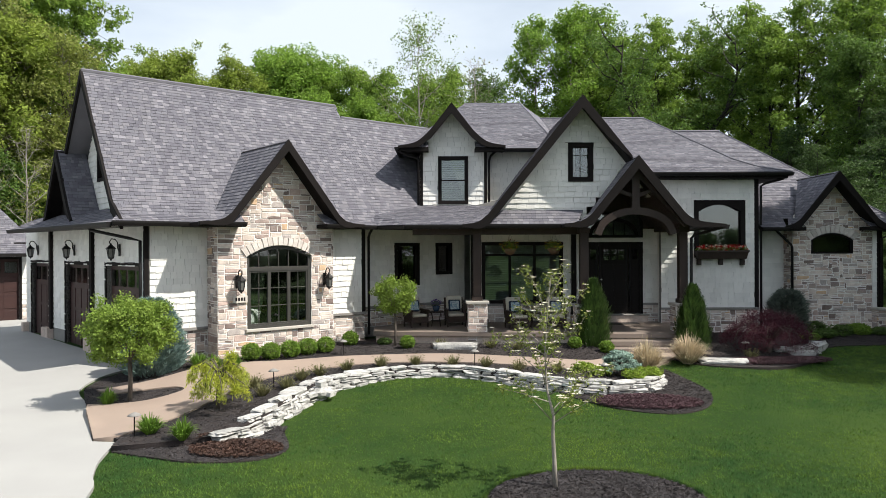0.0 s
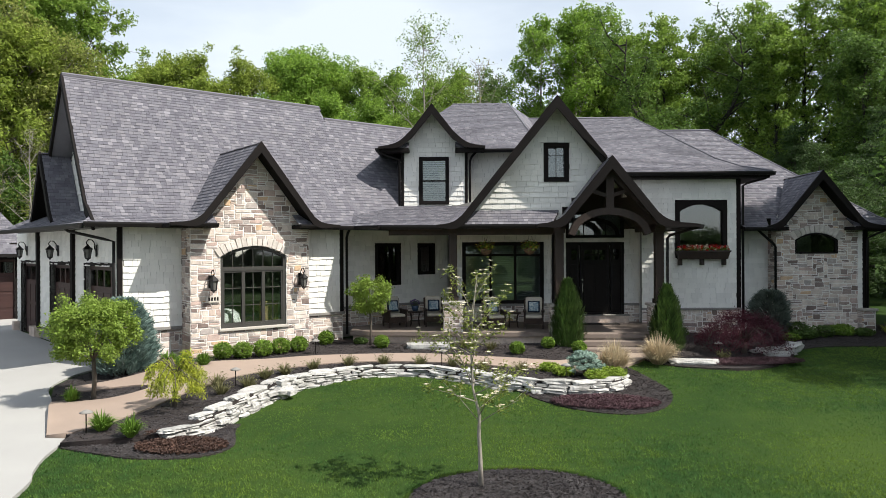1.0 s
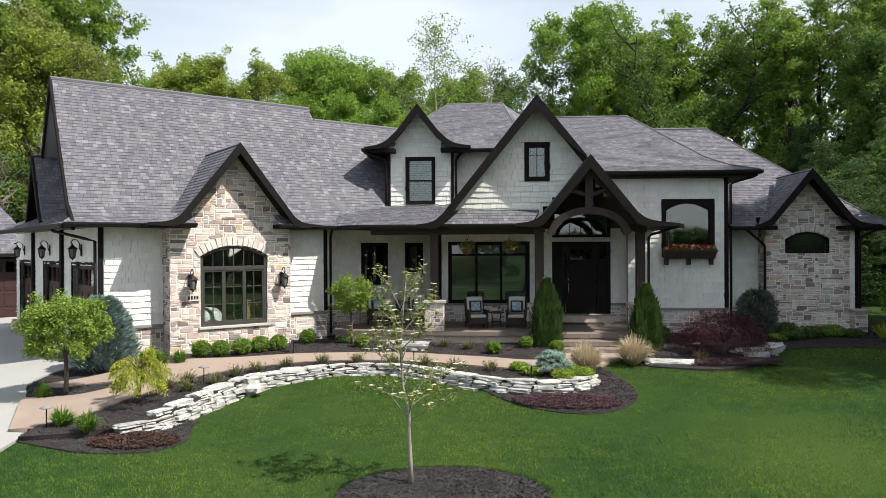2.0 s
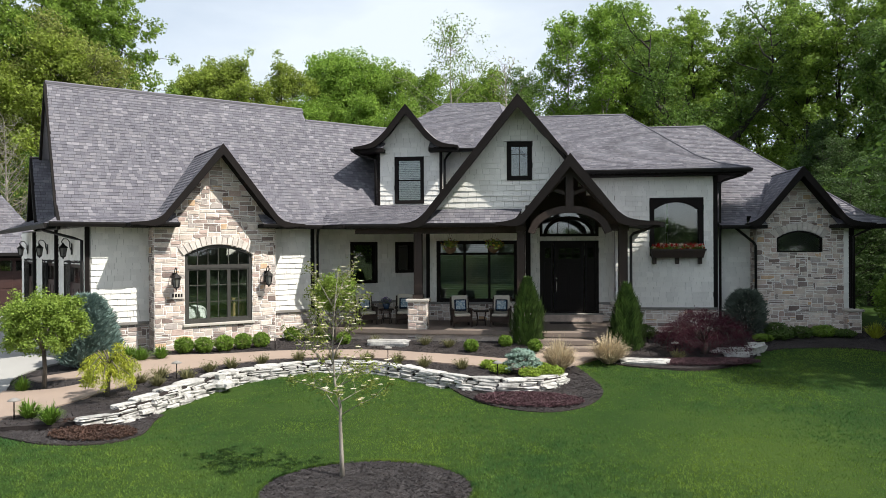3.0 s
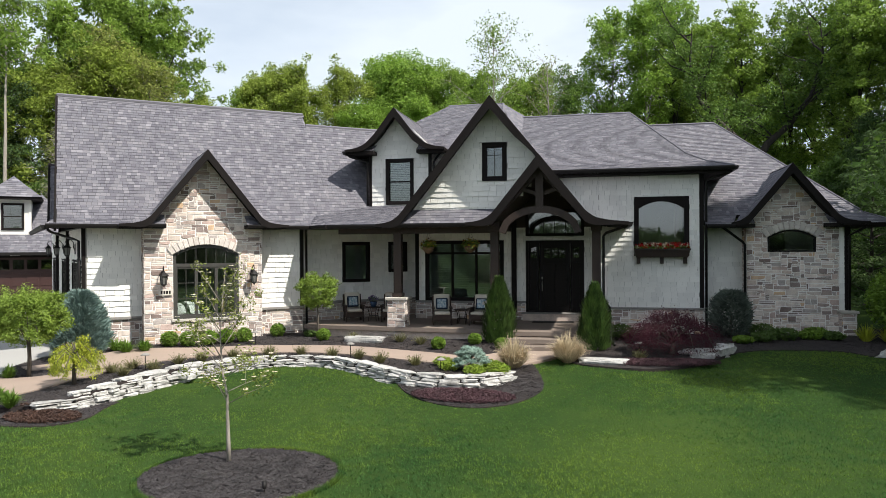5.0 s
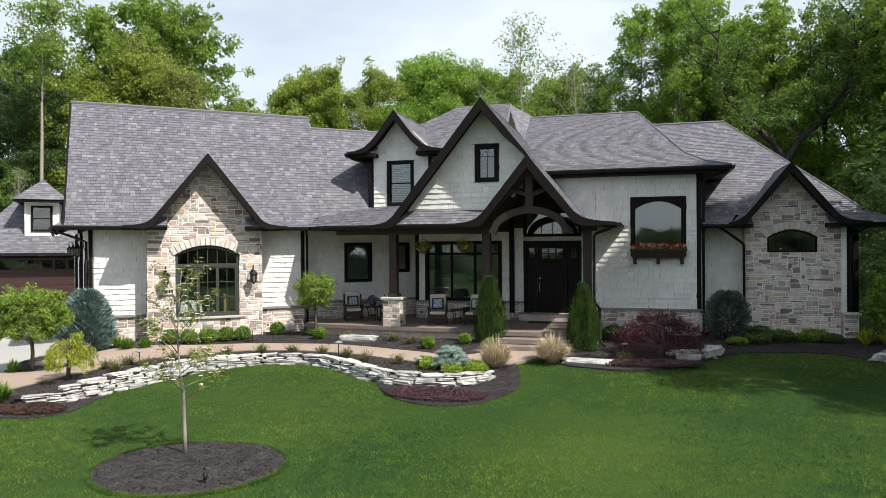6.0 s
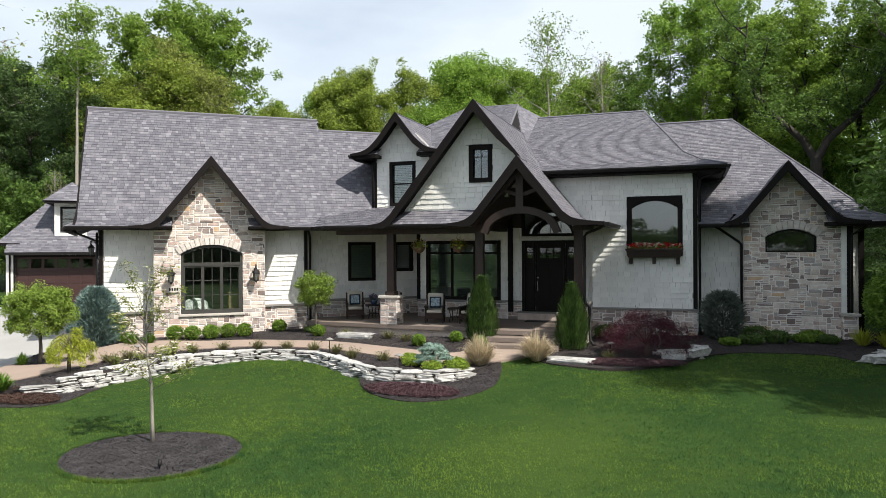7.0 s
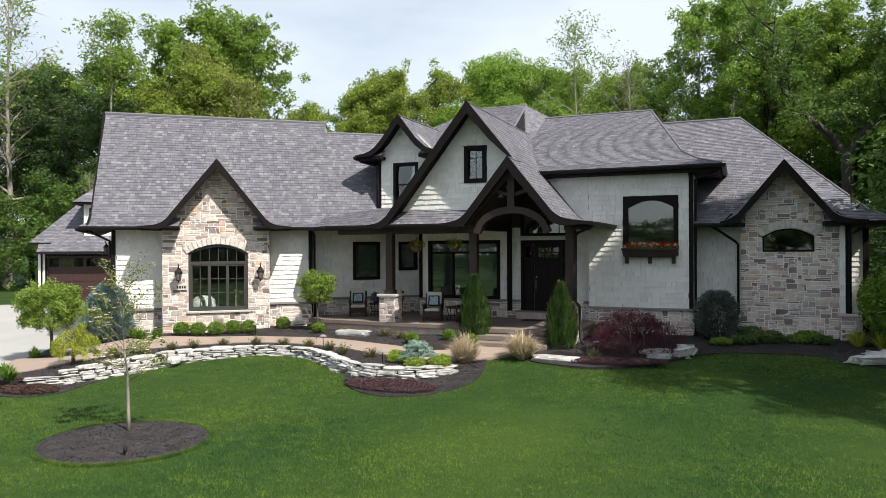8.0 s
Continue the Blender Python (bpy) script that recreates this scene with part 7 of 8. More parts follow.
# young dogwood in the lawn ring
def dogwood(x, y):
    rg = random.Random(150)
    t = thing("young_dogwood", Matrix.Translation((x, y, lawn_z(x, y) + 0.02)), "young slender dogwood with sparse leaves and cream flowers", "tree")
    w, f, p = Mesh(), Mesh(), Mesh()
    w.tube([(0, 0, -0.05), (-0.01, 0, 0.4), (-0.03, 0.01, 0.8), (-0.02, 0, 1.1), (-0.12, 0.02, 1.5), (-0.15, 0, 2.1), (-0.1, 0, 2.8), (-0.05, 0, 3.25)], [0.044, 0.033, 0.029, 0.025, 0.017, 0.012, 0.008, 0.004], 8)
    ends = []
    for k in range(22):
        z = 0.95 + 1.9 * (k / 22) + rg.uniform(-0.05, 0.05)
        a = k * 2.4 + rg.uniform(-0.4, 0.4)
        reach = (1.0 - 0.28 * (z - 0.95)) * rg.uniform(0.6, 1.1)
        x0 = -0.02 - 0.13 * min(1, max(0, (z - 1.1) / 0.5))
        steep = rg.uniform(0.35, 1.3)
        p1 = (x0 + 0.5 * reach * math.cos(a), 0.5 * reach * math.sin(a), z + 0.28 * steep)
        p2 = (x0 + reach * math.cos(a), reach * math.sin(a), z + 0.5 * steep)
        w.tube([(x0, 0, z), p1, p2], [0.010, 0.006, 0.003], 5)
        for q in (p1, p2, ((p1[0] + p2[0]) / 2, (p1[1] + p2[1]) / 2, (p1[2] + p2[2]) / 2)):
            ends.append(q)
            tw = (q[0] + rg.uniform(-0.2, 0.2), q[1] + rg.uniform(-0.2, 0.2), q[2] + rg.uniform(0.02, 0.22))
            w.tube([q, tw], [0.005, 0.002], 4)
            ends.append(tw)
    for q in ends:
        leaves(f, q, 0.13, rg.choice((6, 12, 20, 28)), 0.028, rg, 0.9, 0.2, 2.0, 0.3)
        if rg.random() < 0.85:
            c = Vector((q[0] + rg.uniform(-0.05, 0.05), q[1] + rg.uniform(-0.05, 0.05), q[2] + 0.05))
            for j in range(4):
                a = j * math.pi / 2 + rg.random() * 0.3
                d, s = Vector((math.cos(a), math.sin(a), 0.25)) * 0.052, Vector((-math.sin(a), math.cos(a), 0)) * 0.030
                n = len(p.v)
                p.v += [tuple(c), tuple(c + d * 0.6 + s), tuple(c + d), tuple(c + d * 0.6 - s)]
                p.f += [(n, n + 1, n + 2, n + 3)]
    w.link("trunk", M_BARKL, t, smooth=True)
    f.link("foliage", M_LF_DOG, t)
    p.link("bloom", M_PETAL_W, t, kind="stuff")
    return t


dogwood(1.70, 10.87)


# ---- stone in the garden ----
def rock_mesh(seed, rough=0.12, flat=1.0, edge=0.07):
    """A block of split limestone with broken edges, one unit in size."""
    rg = random.Random(seed)
    bm = bmesh.new()
    bmesh.ops.create_cube(bm, size=1)
    bmesh.ops.bevel(bm, geom=bm.edges[:], offset=edge, segments=1 if edge < 0.1 else 3, affect="EDGES")
    bmesh.ops.subdivide_edges(bm, edges=bm.edges[:], cuts=1, use_grid_fill=True)
    off = Vector((rg.uniform(0, 50), rg.uniform(0, 50), rg.uniform(0, 50)))
    for v in bm.verts:
        nv = noise.noise_vector(v.co * 1.7 + off)
        nf = noise.noise_vector(v.co * 5.0 + off)
        v.co += Vector((nv.x * rough * 1.3, nv.y * rough * 1.3, nv.z * rough * flat)) + nf * rough * 0.25
    me = bpy.data.meshes.new("stone")
    bm.to_mesh(me)
    bm.free()
    me.materials.append(M_LIME)
    return me


ROCKS = [rock_mesh(200 + i, 0.15, 0.9, 0.11) for i in range(12)]
ROUGH = [rock_mesh(230 + i, 0.22 if i < 2 else 0.13, 1.0, 0.24 if i < 2 else 0.11) for i in range(4)] + [rock_mesh(245, 0.10, 1.0, 0.40)]
garden_wall = thing("retaining_wall", None, "curved dry-stacked white limestone retaining wall", "stone wall")
rg = random.Random(77)
line = curve(WALL_LINE, 12)
cum = [0.0]
for a, b in zip(line, line[1:]):
    cum.append(cum[-1] + math.dist(a, b))


def along(s):
    s = min(max(s, 0), cum[-1] - 1e-4)
    i = max(j for j in range(len(cum) - 1) if cum[j] <= s)
    k = (s - cum[i]) / (cum[i + 1] - cum[i])
    a, b = line[i], line[i + 1]
    return a[0] + (b[0] - a[0]) * k, a[1] + (b[1] - a[1]) * k, math.degrees(math.atan2(b[1] - a[1], b[0] - a[0]))


for course in range(4):
    s = rg.uniform(-0.3, 0.0)
    while s < cum[-1]:
        n = rg.uniform(0.26, 0.66) if course < 3 else rg.uniform(0.40, 0.9)
        x, y, ang = along(s + n / 2)
        lo, hi = lawn_z(x, y) - 0.04, bank_z(x, y) + 0.06
        h = min((hi - lo) / 4, 0.16)
        two = rg.random() < 0.12 and course in (1, 2)
        for part_h, part_z in (((0.5, 0.25), (0.5, 0.75)) if two else ((1.0, 0.5),)):
            z = lo + h * (course + part_z)
            ob = new("stone", rg.choice(ROCKS))
            ob.parent = garden_wall
            off = 0.04 * course + rg.uniform(-0.05, 0.05)
            nx, ny = -math.sin(radians(ang)), math.cos(radians(ang))
            ob.matrix_local = Matrix.Translation((x + nx * off, y + ny * off, z)) @ pose(0, 0, 0, rg.uniform(-4, 4), rg.uniform(-3, 3), ang + rg.uniform(-6, 6)) @ Matrix.Diagonal((n * 0.94, 0.30 * rg.uniform(0.85, 1.2), h * part_h * rg.uniform(0.88, 1.04), 1))
        s += n


def boulder(x, y, sx, sy, sz, turn, label, z=None, i=0, tilt=0):
    ob = new("boulder", ROUGH[i])
    zz = bed_z(x, y) if z is None else z
    ob.matrix_world = Matrix.Translation((x, y, zz + sz * 0.32)) @ pose(0, 0, 0, tilt, 0, turn) @ Matrix.Diagonal((sx, sy, sz, 1))
    return tagged(ob, label, "boulder", "limestone boulders")


boulder(-2.90, 16.85, 1.1, 0.62, 0.50, 62, "large rounded white limestone boulder set in the wall", 0.10, 4)
boulder(0.35, 22.1, 1.3, 0.5, 0.2, -4, "flat white limestone slab lying in the mulch", None, 2)
boulder(8.0, 20.3, 1.3, 0.5, 0.15, -4, "flat white limestone slab at the bed edge", None, 3)
boulder(11.4, 21.75, 0.72, 0.5, 0.38, 20, "white limestone rock beside the red maple", None, 0)
boulder(10.75, 21.35, 0.65, 0.4, 0.16, -8, "layered white limestone rock beside the red maple", None, 2)
boulder(10.8, 21.45, 0.5, 0.36, 0.13, 14, "layered white limestone rock beside the red maple", bed_z(10.8, 21.45) + 0.13, 3)
boulder(10.45, 21.75, 0.5, 0.36, 0.2, -10, "white limestone rock beside the red maple", None, 1)
boulder(16.35, 22.0, 1.5, 0.85, 0.36, -8, "broad weathered limestone rock at the lawn edge", None, 0)
boulder(17.2, 22.15, 1.1, 0.8, 0.32, 14, "broad weathered limestone rock at the lawn edge", None, 1)
boulder(16.65, 22.2, 1.15, 0.6, 0.2, 10, "flat limestone rock on top of another", bed_z(16.35, 22.0) + 0.19, 1)


def path_light(x, y):
    t = thing("path_light", at(x, y), "bronze mushroom-cap path light on a stake", "garden light", "path lights")
    Mesh().lathe([(0.012, -0.05), (0.012, 0.36), (0.03, 0.37), (0.03, 0.40)], 8).link("stem", M_TRIM, t)
    Mesh().lathe([(0.12, 0.385), (0.125, 0.395), (0.07, 0.43), (0.02, 0.45), (0.0, 0.455)], 16).link("cap", M_CAPDARK, t, smooth=True)


def uplight(x, y):
    t = thing("ground_spotlight", Matrix.Translation((x, y, lawn_z(x, y) + 0.03)), "small black spotlight on a stake in the mulch ring", "garden light")
    Mesh().lathe([(0.008, -0.04), (0.008, 0.07)], 6).link("stake", M_TRIM, t)
    Mesh().lathe([(0.028, -0.05), (0.034, 0.0), (0.036, 0.06), (0.03, 0.062)], 12, Matrix.Translation((0, 0, 0.11)) @ pose(0, 0, 0, -30, 0, 30)).link("head", M_GUTTER, t, smooth=True)


uplight(3.0, 9.55)
for x, y in ((-4.0, 16.75), (-2.95, 20.95), (-5.85, 13.45), (0.85, 19.35), (3.95, 17.4), (9.0, 21.2)):
    path_light(x, y)


# ---- fittings on the house ----
M_IRON = mat("black_iron", (0.014, 0.013, 0.013), (0.008, 0.008, 0.008), 0.5, 6, 60, 0.2, metal=0.4)
M_LAMPGLASS = mat("lantern_glass", (0.16, 0.16, 0.15), (0.10, 0.10, 0.095), 0.12, 4, 30, 0.0)
M_WICKER = mat("dark_wicker", (0.050, 0.030, 0.022), (0.025, 0.015, 0.012), 0.7, 6, 90, 0.9)
M_CUSHION = mat("oatmeal_cushion", (0.50, 0.46, 0.39), (0.43, 0.39, 0.33), 0.9, 5, 120, 0.3)
M_PILLOW = mat("blue_print_pillow", (0.05, 0.14, 0.22), (0.46, 0.50, 0.50), 0.9, 16, 30, 0.2, coarse_amt=0.9)
M_NAVY = mat("navy_edge", (0.012, 0.025, 0.05), (0.01, 0.018, 0.035), 0.9, 5, 60, 0.2)
M_POT = mat("blue_glazed_pot", (0.03, 0.06, 0.12), (0.02, 0.04, 0.08), 0.25, 5, 40, 0.1)
M_COCO = mat("coco_liner", (0.14, 0.085, 0.045), (0.08, 0.05, 0.028), 0.95, 8, 50, 0.8)
M_MATT = mat("dark_door_mat", (0.03, 0.025, 0.022), (0.02, 0.017, 0.015), 0.95, 8, 90, 0.6)
M_PLAQUE = mat("stone_plaque", (0.55, 0.52, 0.47), (0.48, 0.45, 0.41), 0.8, 6, 60, 0.2)


def lantern(m, scale=1.0, group="wall lanterns"):
    """A black carriage lantern that hangs from a scrolled arm. m: x along the wall, y up, z out of it."""
    t = thing("wall_lantern", m @ Matrix.Diagonal((scale, scale, scale, 1)), "black iron carriage lantern on a scrolled wall arm", "wall lamp", group)
    Mesh().box(-0.055, -0.22, 0, 0.055, 0.12, 0.025, None, 0.01).link("backplate", M_IRON, t)
    arc = [(0, -0.1, 0.02), (0, 0.02, 0.06), (0, 0.16, 0.06), (0, 0.25, 0.13), (0, 0.26, 0.22), (0, 0.18, 0.28), (0, 0.12, 0.26)]
    Mesh().tube(arc, 0.014, 6).link("arm", M_IRON, t, smooth=True)
    up = pose(0, 0, 0, -90, 0, 0)
    body = Matrix.Translation((0, 0.02, 0.24)) @ up
    Mesh().lathe([(0.0, 0.13), (0.012, 0.12), (0.03, 0.08), (0.06, 0.05), (0.135, -0.02), (0.14, -0.035), (0.12, -0.04)], 6, Matrix.Translation((0, 0.02, 0.24)) @ pose(0, 0, 0, -90, 0, 0)).link("roof", M_IRON, t)
    Mesh().lathe([(0.098, -0.04), (0.070, -0.27), (0.05, -0.28)], 6, body).link("glass", M_LAMPGLASS, t)
    for k in range(6):
        a = k * math.pi / 3
        Mesh().tube([(0.108 * math.cos(a), 0.108 * math.sin(a), -0.035), (0.072 * math.cos(a), 0.072 * math.sin(a), -0.28)], 0.009, 4, body).link("cage_bar", M_IRON, t)
    Mesh().lathe([(0.075, -0.27), (0.078, -0.295), (0.03, -0.32), (0.012, -0.36), (0.0, -0.365)], 6, body).link("finial", M_IRON, t)
    return t


lantern(m_bay @ Matrix.Translation((0.56, 2.78, 0.05)), 1.12)
lantern(m_bay @ Matrix.Translation((3.42, 2.78, 0.05)), 1.12)
for d in (1.7, 5.48, 9.3):
    lantern(m_gar @ Matrix.Translation((GL - d, 3.70, 0.03)), 1.05)
plq = Mesh(m_bay).box(0.42, 2.12, 0.05, 0.86, 2.32, 0.075, None, 0.006).link("plaque", M_PLAQUE, house, "small stone plaque with dark bars")
for k in range(4):
    Mesh(m_bay).box(0.49 + 0.082 * k, 2.17, 0.075, 0.545 + 0.082 * k, 2.27, 0.08).link("bar", M_IRON, plq)


def wicker_chair(x, y, turn):
    t = thing("wicker_chair", Matrix.Translation((x, y, PORCH)) @ pose(0, 0, 0, 0, 0, turn), "dark wicker porch chair with pale cushions and a blue pillow", "chair", "porch chairs")
    Mesh().box(-0.33, -0.33, 0.16, 0.33, 0.30, 0.36, None, 0.03).link("seat", M_WICKER, t)
    for sx in (-0.31, 0.31):
        for sy in (-0.3, 0.28):
            Mesh().tube([(sx, sy, 0.0), (sx, sy, 0.22)], 0.03, 6).link("leg", M_WICKER, t)
        Mesh().box(sx - 0.055, -0.36, 0.56, sx + 0.055, 0.3, 0.61, None, 0.02).link("armrest", M_WICKER, t)
        Mesh().box(sx - 0.02, -0.33, 0.34, sx + 0.02, 0.28, 0.57).link("side", M_WICKER, t)
    tilt = Matrix.Translation((0, 0.27, 0.34)) @ pose(0, 0, 0, -14, 0, 0)
    Mesh().box(-0.34, 0.0, 0.0, 0.34, 0.06, 0.66, tilt, 0.025).link("backrest", M_WICKER, t)
    Mesh().box(-0.27, -0.34, 0.36, 0.27, 0.2, 0.46, None, 0.04).link("seat_cushion", M_CUSHION, t, smooth=True)
    Mesh().box(-0.28, -0.12, 0.1, 0.28, 0.0, 0.70, tilt, 0.045).link("back_cushion", M_CUSHION, t, smooth=True)
    pl = Mesh().box(-0.21, -0.22, 0.14, 0.21, -0.12, 0.54, tilt, 0.04).link("pillow", M_NAVY, t, "navy edged pillow with a pale blue print", smooth=True)
    Mesh().box(-0.155, -0.228, 0.19, 0.155, -0.216, 0.49, tilt, 0.005).link("print", M_PILLOW, pl)
    return t


def side_table(x, y):
    t = thing("side_table", Matrix.Translation((x, y, PORCH)), "small dark wicker side table on the porch", "table", "porch side tables")
    Mesh().lathe([(0.27, 0.48), (0.28, 0.5), (0.27, 0.52)], 20).link("tabletop", M_WICKER, t)
    Mesh().lathe([(0.18, 0.18), (0.18, 0.2)], 16).link("shelf", M_WICKER, t)
    for k in range(4):
        a = k * math.pi / 2 + 0.78
        Mesh().tube([(0.22 * math.cos(a), 0.22 * math.sin(a), 0), (0.17 * math.cos(a), 0.17 * math.sin(a), 0.25), (0.23 * math.cos(a), 0.23 * math.sin(a), 0.49)], 0.016, 6).link("leg", M_WICKER, t)


for x, y, a in ((-0.95, 24.75, 28), (0.42, 25.0, 8), (2.5, 24.2, 14), (3.85, 24.25, -6)):
    wicker_chair(x, y, a)
side_table(-0.25, 24.95)
side_table(3.17, 24.45)
pot = thing("flower_pot", Matrix.Translation((-0.25, 24.95, PORCH + 0.52)), "blue glazed pot with dark violet flowers", "flower pot")
Mesh().lathe([(0.08, 0), (0.12, 0.1), (0.13, 0.19), (0.12, 0.2)], 14).link("pot", M_POT, pot, smooth=True)
fl, lf = Mesh(), Mesh()
rp = random.Random(5)
leaves(lf, (0, 0, 0.27), 0.2, 160, 0.05, rp, 0.6)
leaves(fl, (0, 0, 0.32), 0.2, 110, 0.04, rp, 0.6, 0.7)
lf.link("foliage", M_LF_DARK, pot)
fl.link("bloom", M_PETAL_V, pot, kind="stuff")


def hanging_basket(x, y, z, seed):
    t = thing("hanging_basket", Matrix.Translation((x, y, z)), "hanging basket of yellow and dark red flowers", "hanging basket", "hanging baskets")
    rg = random.Random(seed)
    Mesh().lathe([(0.03, -0.2), (0.13, -0.15), (0.2, -0.05), (0.22, 0.02), (0.2, 0.02)], 16).link("basket", M_COCO, t, smooth=True)
    for k in range(3):
        a = k * 2.094
        Mesh().tube([(0.2 * math.cos(a), 0.2 * math.sin(a), 0.02), (0, 0, 0.55)], 0.004, 4).link("chain", M_IRON, t)
    Mesh().tube([(0, 0, 0.55), (0, 0, 4.34 - z)], 0.006, 4).link("hook", M_IRON, t)
    a, b, c = Mesh(), Mesh(), Mesh()
    leaves(a, (0, 0, 0.08), 0.3, 420, 0.045, rg, 0.6, 0.4)
    leaves(b, (0, 0, 0.1), 0.34, 60, 0.05, rg, 0.6, 0.8)
    leaves(c, (0, 0, 0.14), 0.3, 80, 0.045, rg, 0.6, 0.8)
    a.link("foliage", M_LF_BOX, t)
    b.link("bloom", M_PETAL_Y, t, kind="stuff")
    c.link("bloom", M_LF_RED, t, kind="stuff")


hanging_basket(2.2, 23.45, 3.62, 61)
hanging_basket(3.65, 23.45, 3.64, 62)

# window box with red flowers
wbx = thing("window_box", Matrix.Translation((10.02, RB_Y, 3.17)), "dark wooden window box full of red and cream flowers", "window box")
Mesh().add([(-0.93, -0.36, 0.34), (0.93, -0.36, 0.34), (0.93, 0.0, 0.34), (-0.93, 0.0, 0.34), (-0.86, -0.3, 0.06), (0.86, -0.3, 0.06), (0.86, 0.0, 0.06), (-0.86, 0.0, 0.06)], [(0, 3, 2, 1), (4, 5, 6, 7), (0, 1, 5, 4), (1, 2, 6, 5), (2, 3, 7, 6), (3, 0, 4, 7)]).link("box", M_TIMBER, wbx)
Mesh().box(-0.95, -0.38, 0.31, 0.95, -0.345, 0.37).link("rim", M_TIMBER, wbx)
for x in (-0.78, 0.0, 0.78):
    Mesh().prism([(x - 0.06, 0.06), (x + 0.06, 0.06), (x + 0.06, -0.16), (x - 0.06, -0.16)], -0.2, -0.03).link("bracket", M_TIMBER, wbx)
rp = random.Random(9)
fg, fr2, fw = Mesh(), Mesh(), Mesh()
for k in range(120):
    x, y = rp.uniform(-0.88, 0.88), rp.uniform(-0.36, -0.04)
    leaves(fg, (x, y, 0.42), 0.08, 5, 0.05, rp)
    leaves(fr2 if rp.random() < 0.7 else fw, (x, y - 0.03, 0.47 + rp.uniform(-0.08, 0.08)), 0.06, 9, 0.04, rp)
fg.link("foliage", M_LF_BOX, wbx)
fr2.link("bloom", M_PETAL_R, wbx, kind="stuff")
fw.link("bloom", M_PETAL_W, wbx, kind="stuff")
dmat = Mesh().box(5.55, 25.2, PORCH, 7.0, 25.75, PORCH + 0.02, None, 0.006).link("door_mat", M_MATT)
tagged(dmat, "dark rectangular door mat before the front door", "mat")

# downpipes
pipe([W(4.42, 0.2, 4.3), W(4.5, 0.45, 4.18), W(4.56, 0.62, 4.05), W(4.56, 0.62, 0.75)])
pipe([G(1.9, 0.85, 4.32), G(1.9, 0.75, 4.22), G(0.5, 0.25, 3.98), G(0.1, 0.1, 3.9), G(0.1, 0.1, 0.6)])
pipe([(8.72, 22.15, 4.28), (8.55, 22.6, 4.2), (8.1, 22.95, 4.05), (8.02, 22.98, 3.95), (8.02, 22.98, 2.0), (8.06, 22.8, 1.85), (8.2, 22.7, 1.72), (8.22, 22.7, 0.7), (8.35, 22.5, 0.56)])
pipe([(12.3, 25.35, 6.22), (12.2, 25.5, 6.1), (11.65, 25.72, 5.95), (11.5, 25.74, 5.85), (11.5, 25.74, 0.6)])
pipe([(12.0, 25.62, 4.26), (12.15, 25.8, 4.18), (12.75, 26.1, 3.75), (12.83, 26.15, 3.65), (12.83, 26.15, 1.3)])
pipe([(-1.6, 25.95, 7.25), (-1.5, 26.0, 7.15), (-1.0, 26.3, 7.0), (-0.9, 26.33, 6.95), (-0.9, 26.33, 5.25)])
pipe([(1.95, 26.55, 7.25), (1.8, 26.6, 7.1), (1.72, 26.42, 6.9), (1.72, 26.42, 5.2)])
pipe([(16.5, 25.75, 4.22), (16.35, 26.0, 4.1), (16.12, 26.14, 3.95), (16.12, 26.14, 1.42)])


# ---- mulch chips and grass ----
def scatter_mesh(name, verts, faces, material, label, category):
    me = bpy.data.meshes.new(name)
    me.from_pydata(verts, [], faces)
    me.materials.append(material)
    return tagged(new(name, me), label, category, kind="stuff")


def within(x, y, poly):
    hit = np.zeros(len(x), bool)
    j = len(poly) - 1
    for i in range(len(poly)):
        (ax, ay), (bx, by) = poly[i], poly[j]
        if ay != by:
            hit ^= ((ay > y) != (by > y)) & (x < (bx - ax) * (y - ay) / (by - ay) + ax)
        j = i
    return hit


def chips(poly, level, per, seed, label):
    rg, gr = random.Random(seed), np.random.default_rng(seed)
    xs, ys = [p[0] for p in poly], [p[1] for p in poly]
    n = int(per * (max(xs) - min(xs)) * (max(ys) - min(ys)))
    cx, cy = gr.uniform(min(xs), max(xs), n), gr.uniform(min(ys), max(ys), n)
    ok = within(cx, cy, poly) & ~((cy > 23.2) & (cx < 8)) & ~within(cx, cy, WALK)
    vs, fs = [], []
    for x, y in zip(cx[ok].tolist(), cy[ok].tolist()):
        z = level(x, y) + rg.uniform(0.0, 0.018)
        a, n, w = rg.uniform(0, math.pi), rg.uniform(0.012, 0.034), rg.uniform(0.004, 0.009)
        dx, dy, tz = math.cos(a) * n, math.sin(a) * n, rg.uniform(-0.012, 0.012)
        ox, oy = -math.sin(a) * w, math.cos(a) * w
        k = len(vs)
        vs += [(x - dx - ox, y - dy - oy, z - tz), (x + dx - ox, y + dy - oy, z + tz), (x + dx + ox, y + dy + oy, z + tz + 0.006), (x - dx + ox, y - dy + oy, z - tz + 0.006)]
        fs.append((k, k + 1, k + 2, k + 3))
    return scatter_mesh("mulch_chips", vs, fs, M_CHIP, label, "mulch")


chips(RING, lambda x, y: lawn_z(x, y) + 0.025, 1900, 1, "loose shredded mulch chips in the tree ring")
chips([p for p in BED_MAIN], bank_z, 420, 2, "loose shredded mulch chips in the main bed")
chips(BED_TIP, lambda x, y: lawn_z(x, y) + 0.025, 800, 5, "loose shredded mulch chips at the tip of the wall")
chips(BED_LOBE, lambda x, y: lawn_z(x, y) + 0.025, 800, 3, "loose shredded mulch chips below the wall")
chips(BED_RIGHT, bed_z, 300, 4, "loose shredded mulch chips in the side bed")


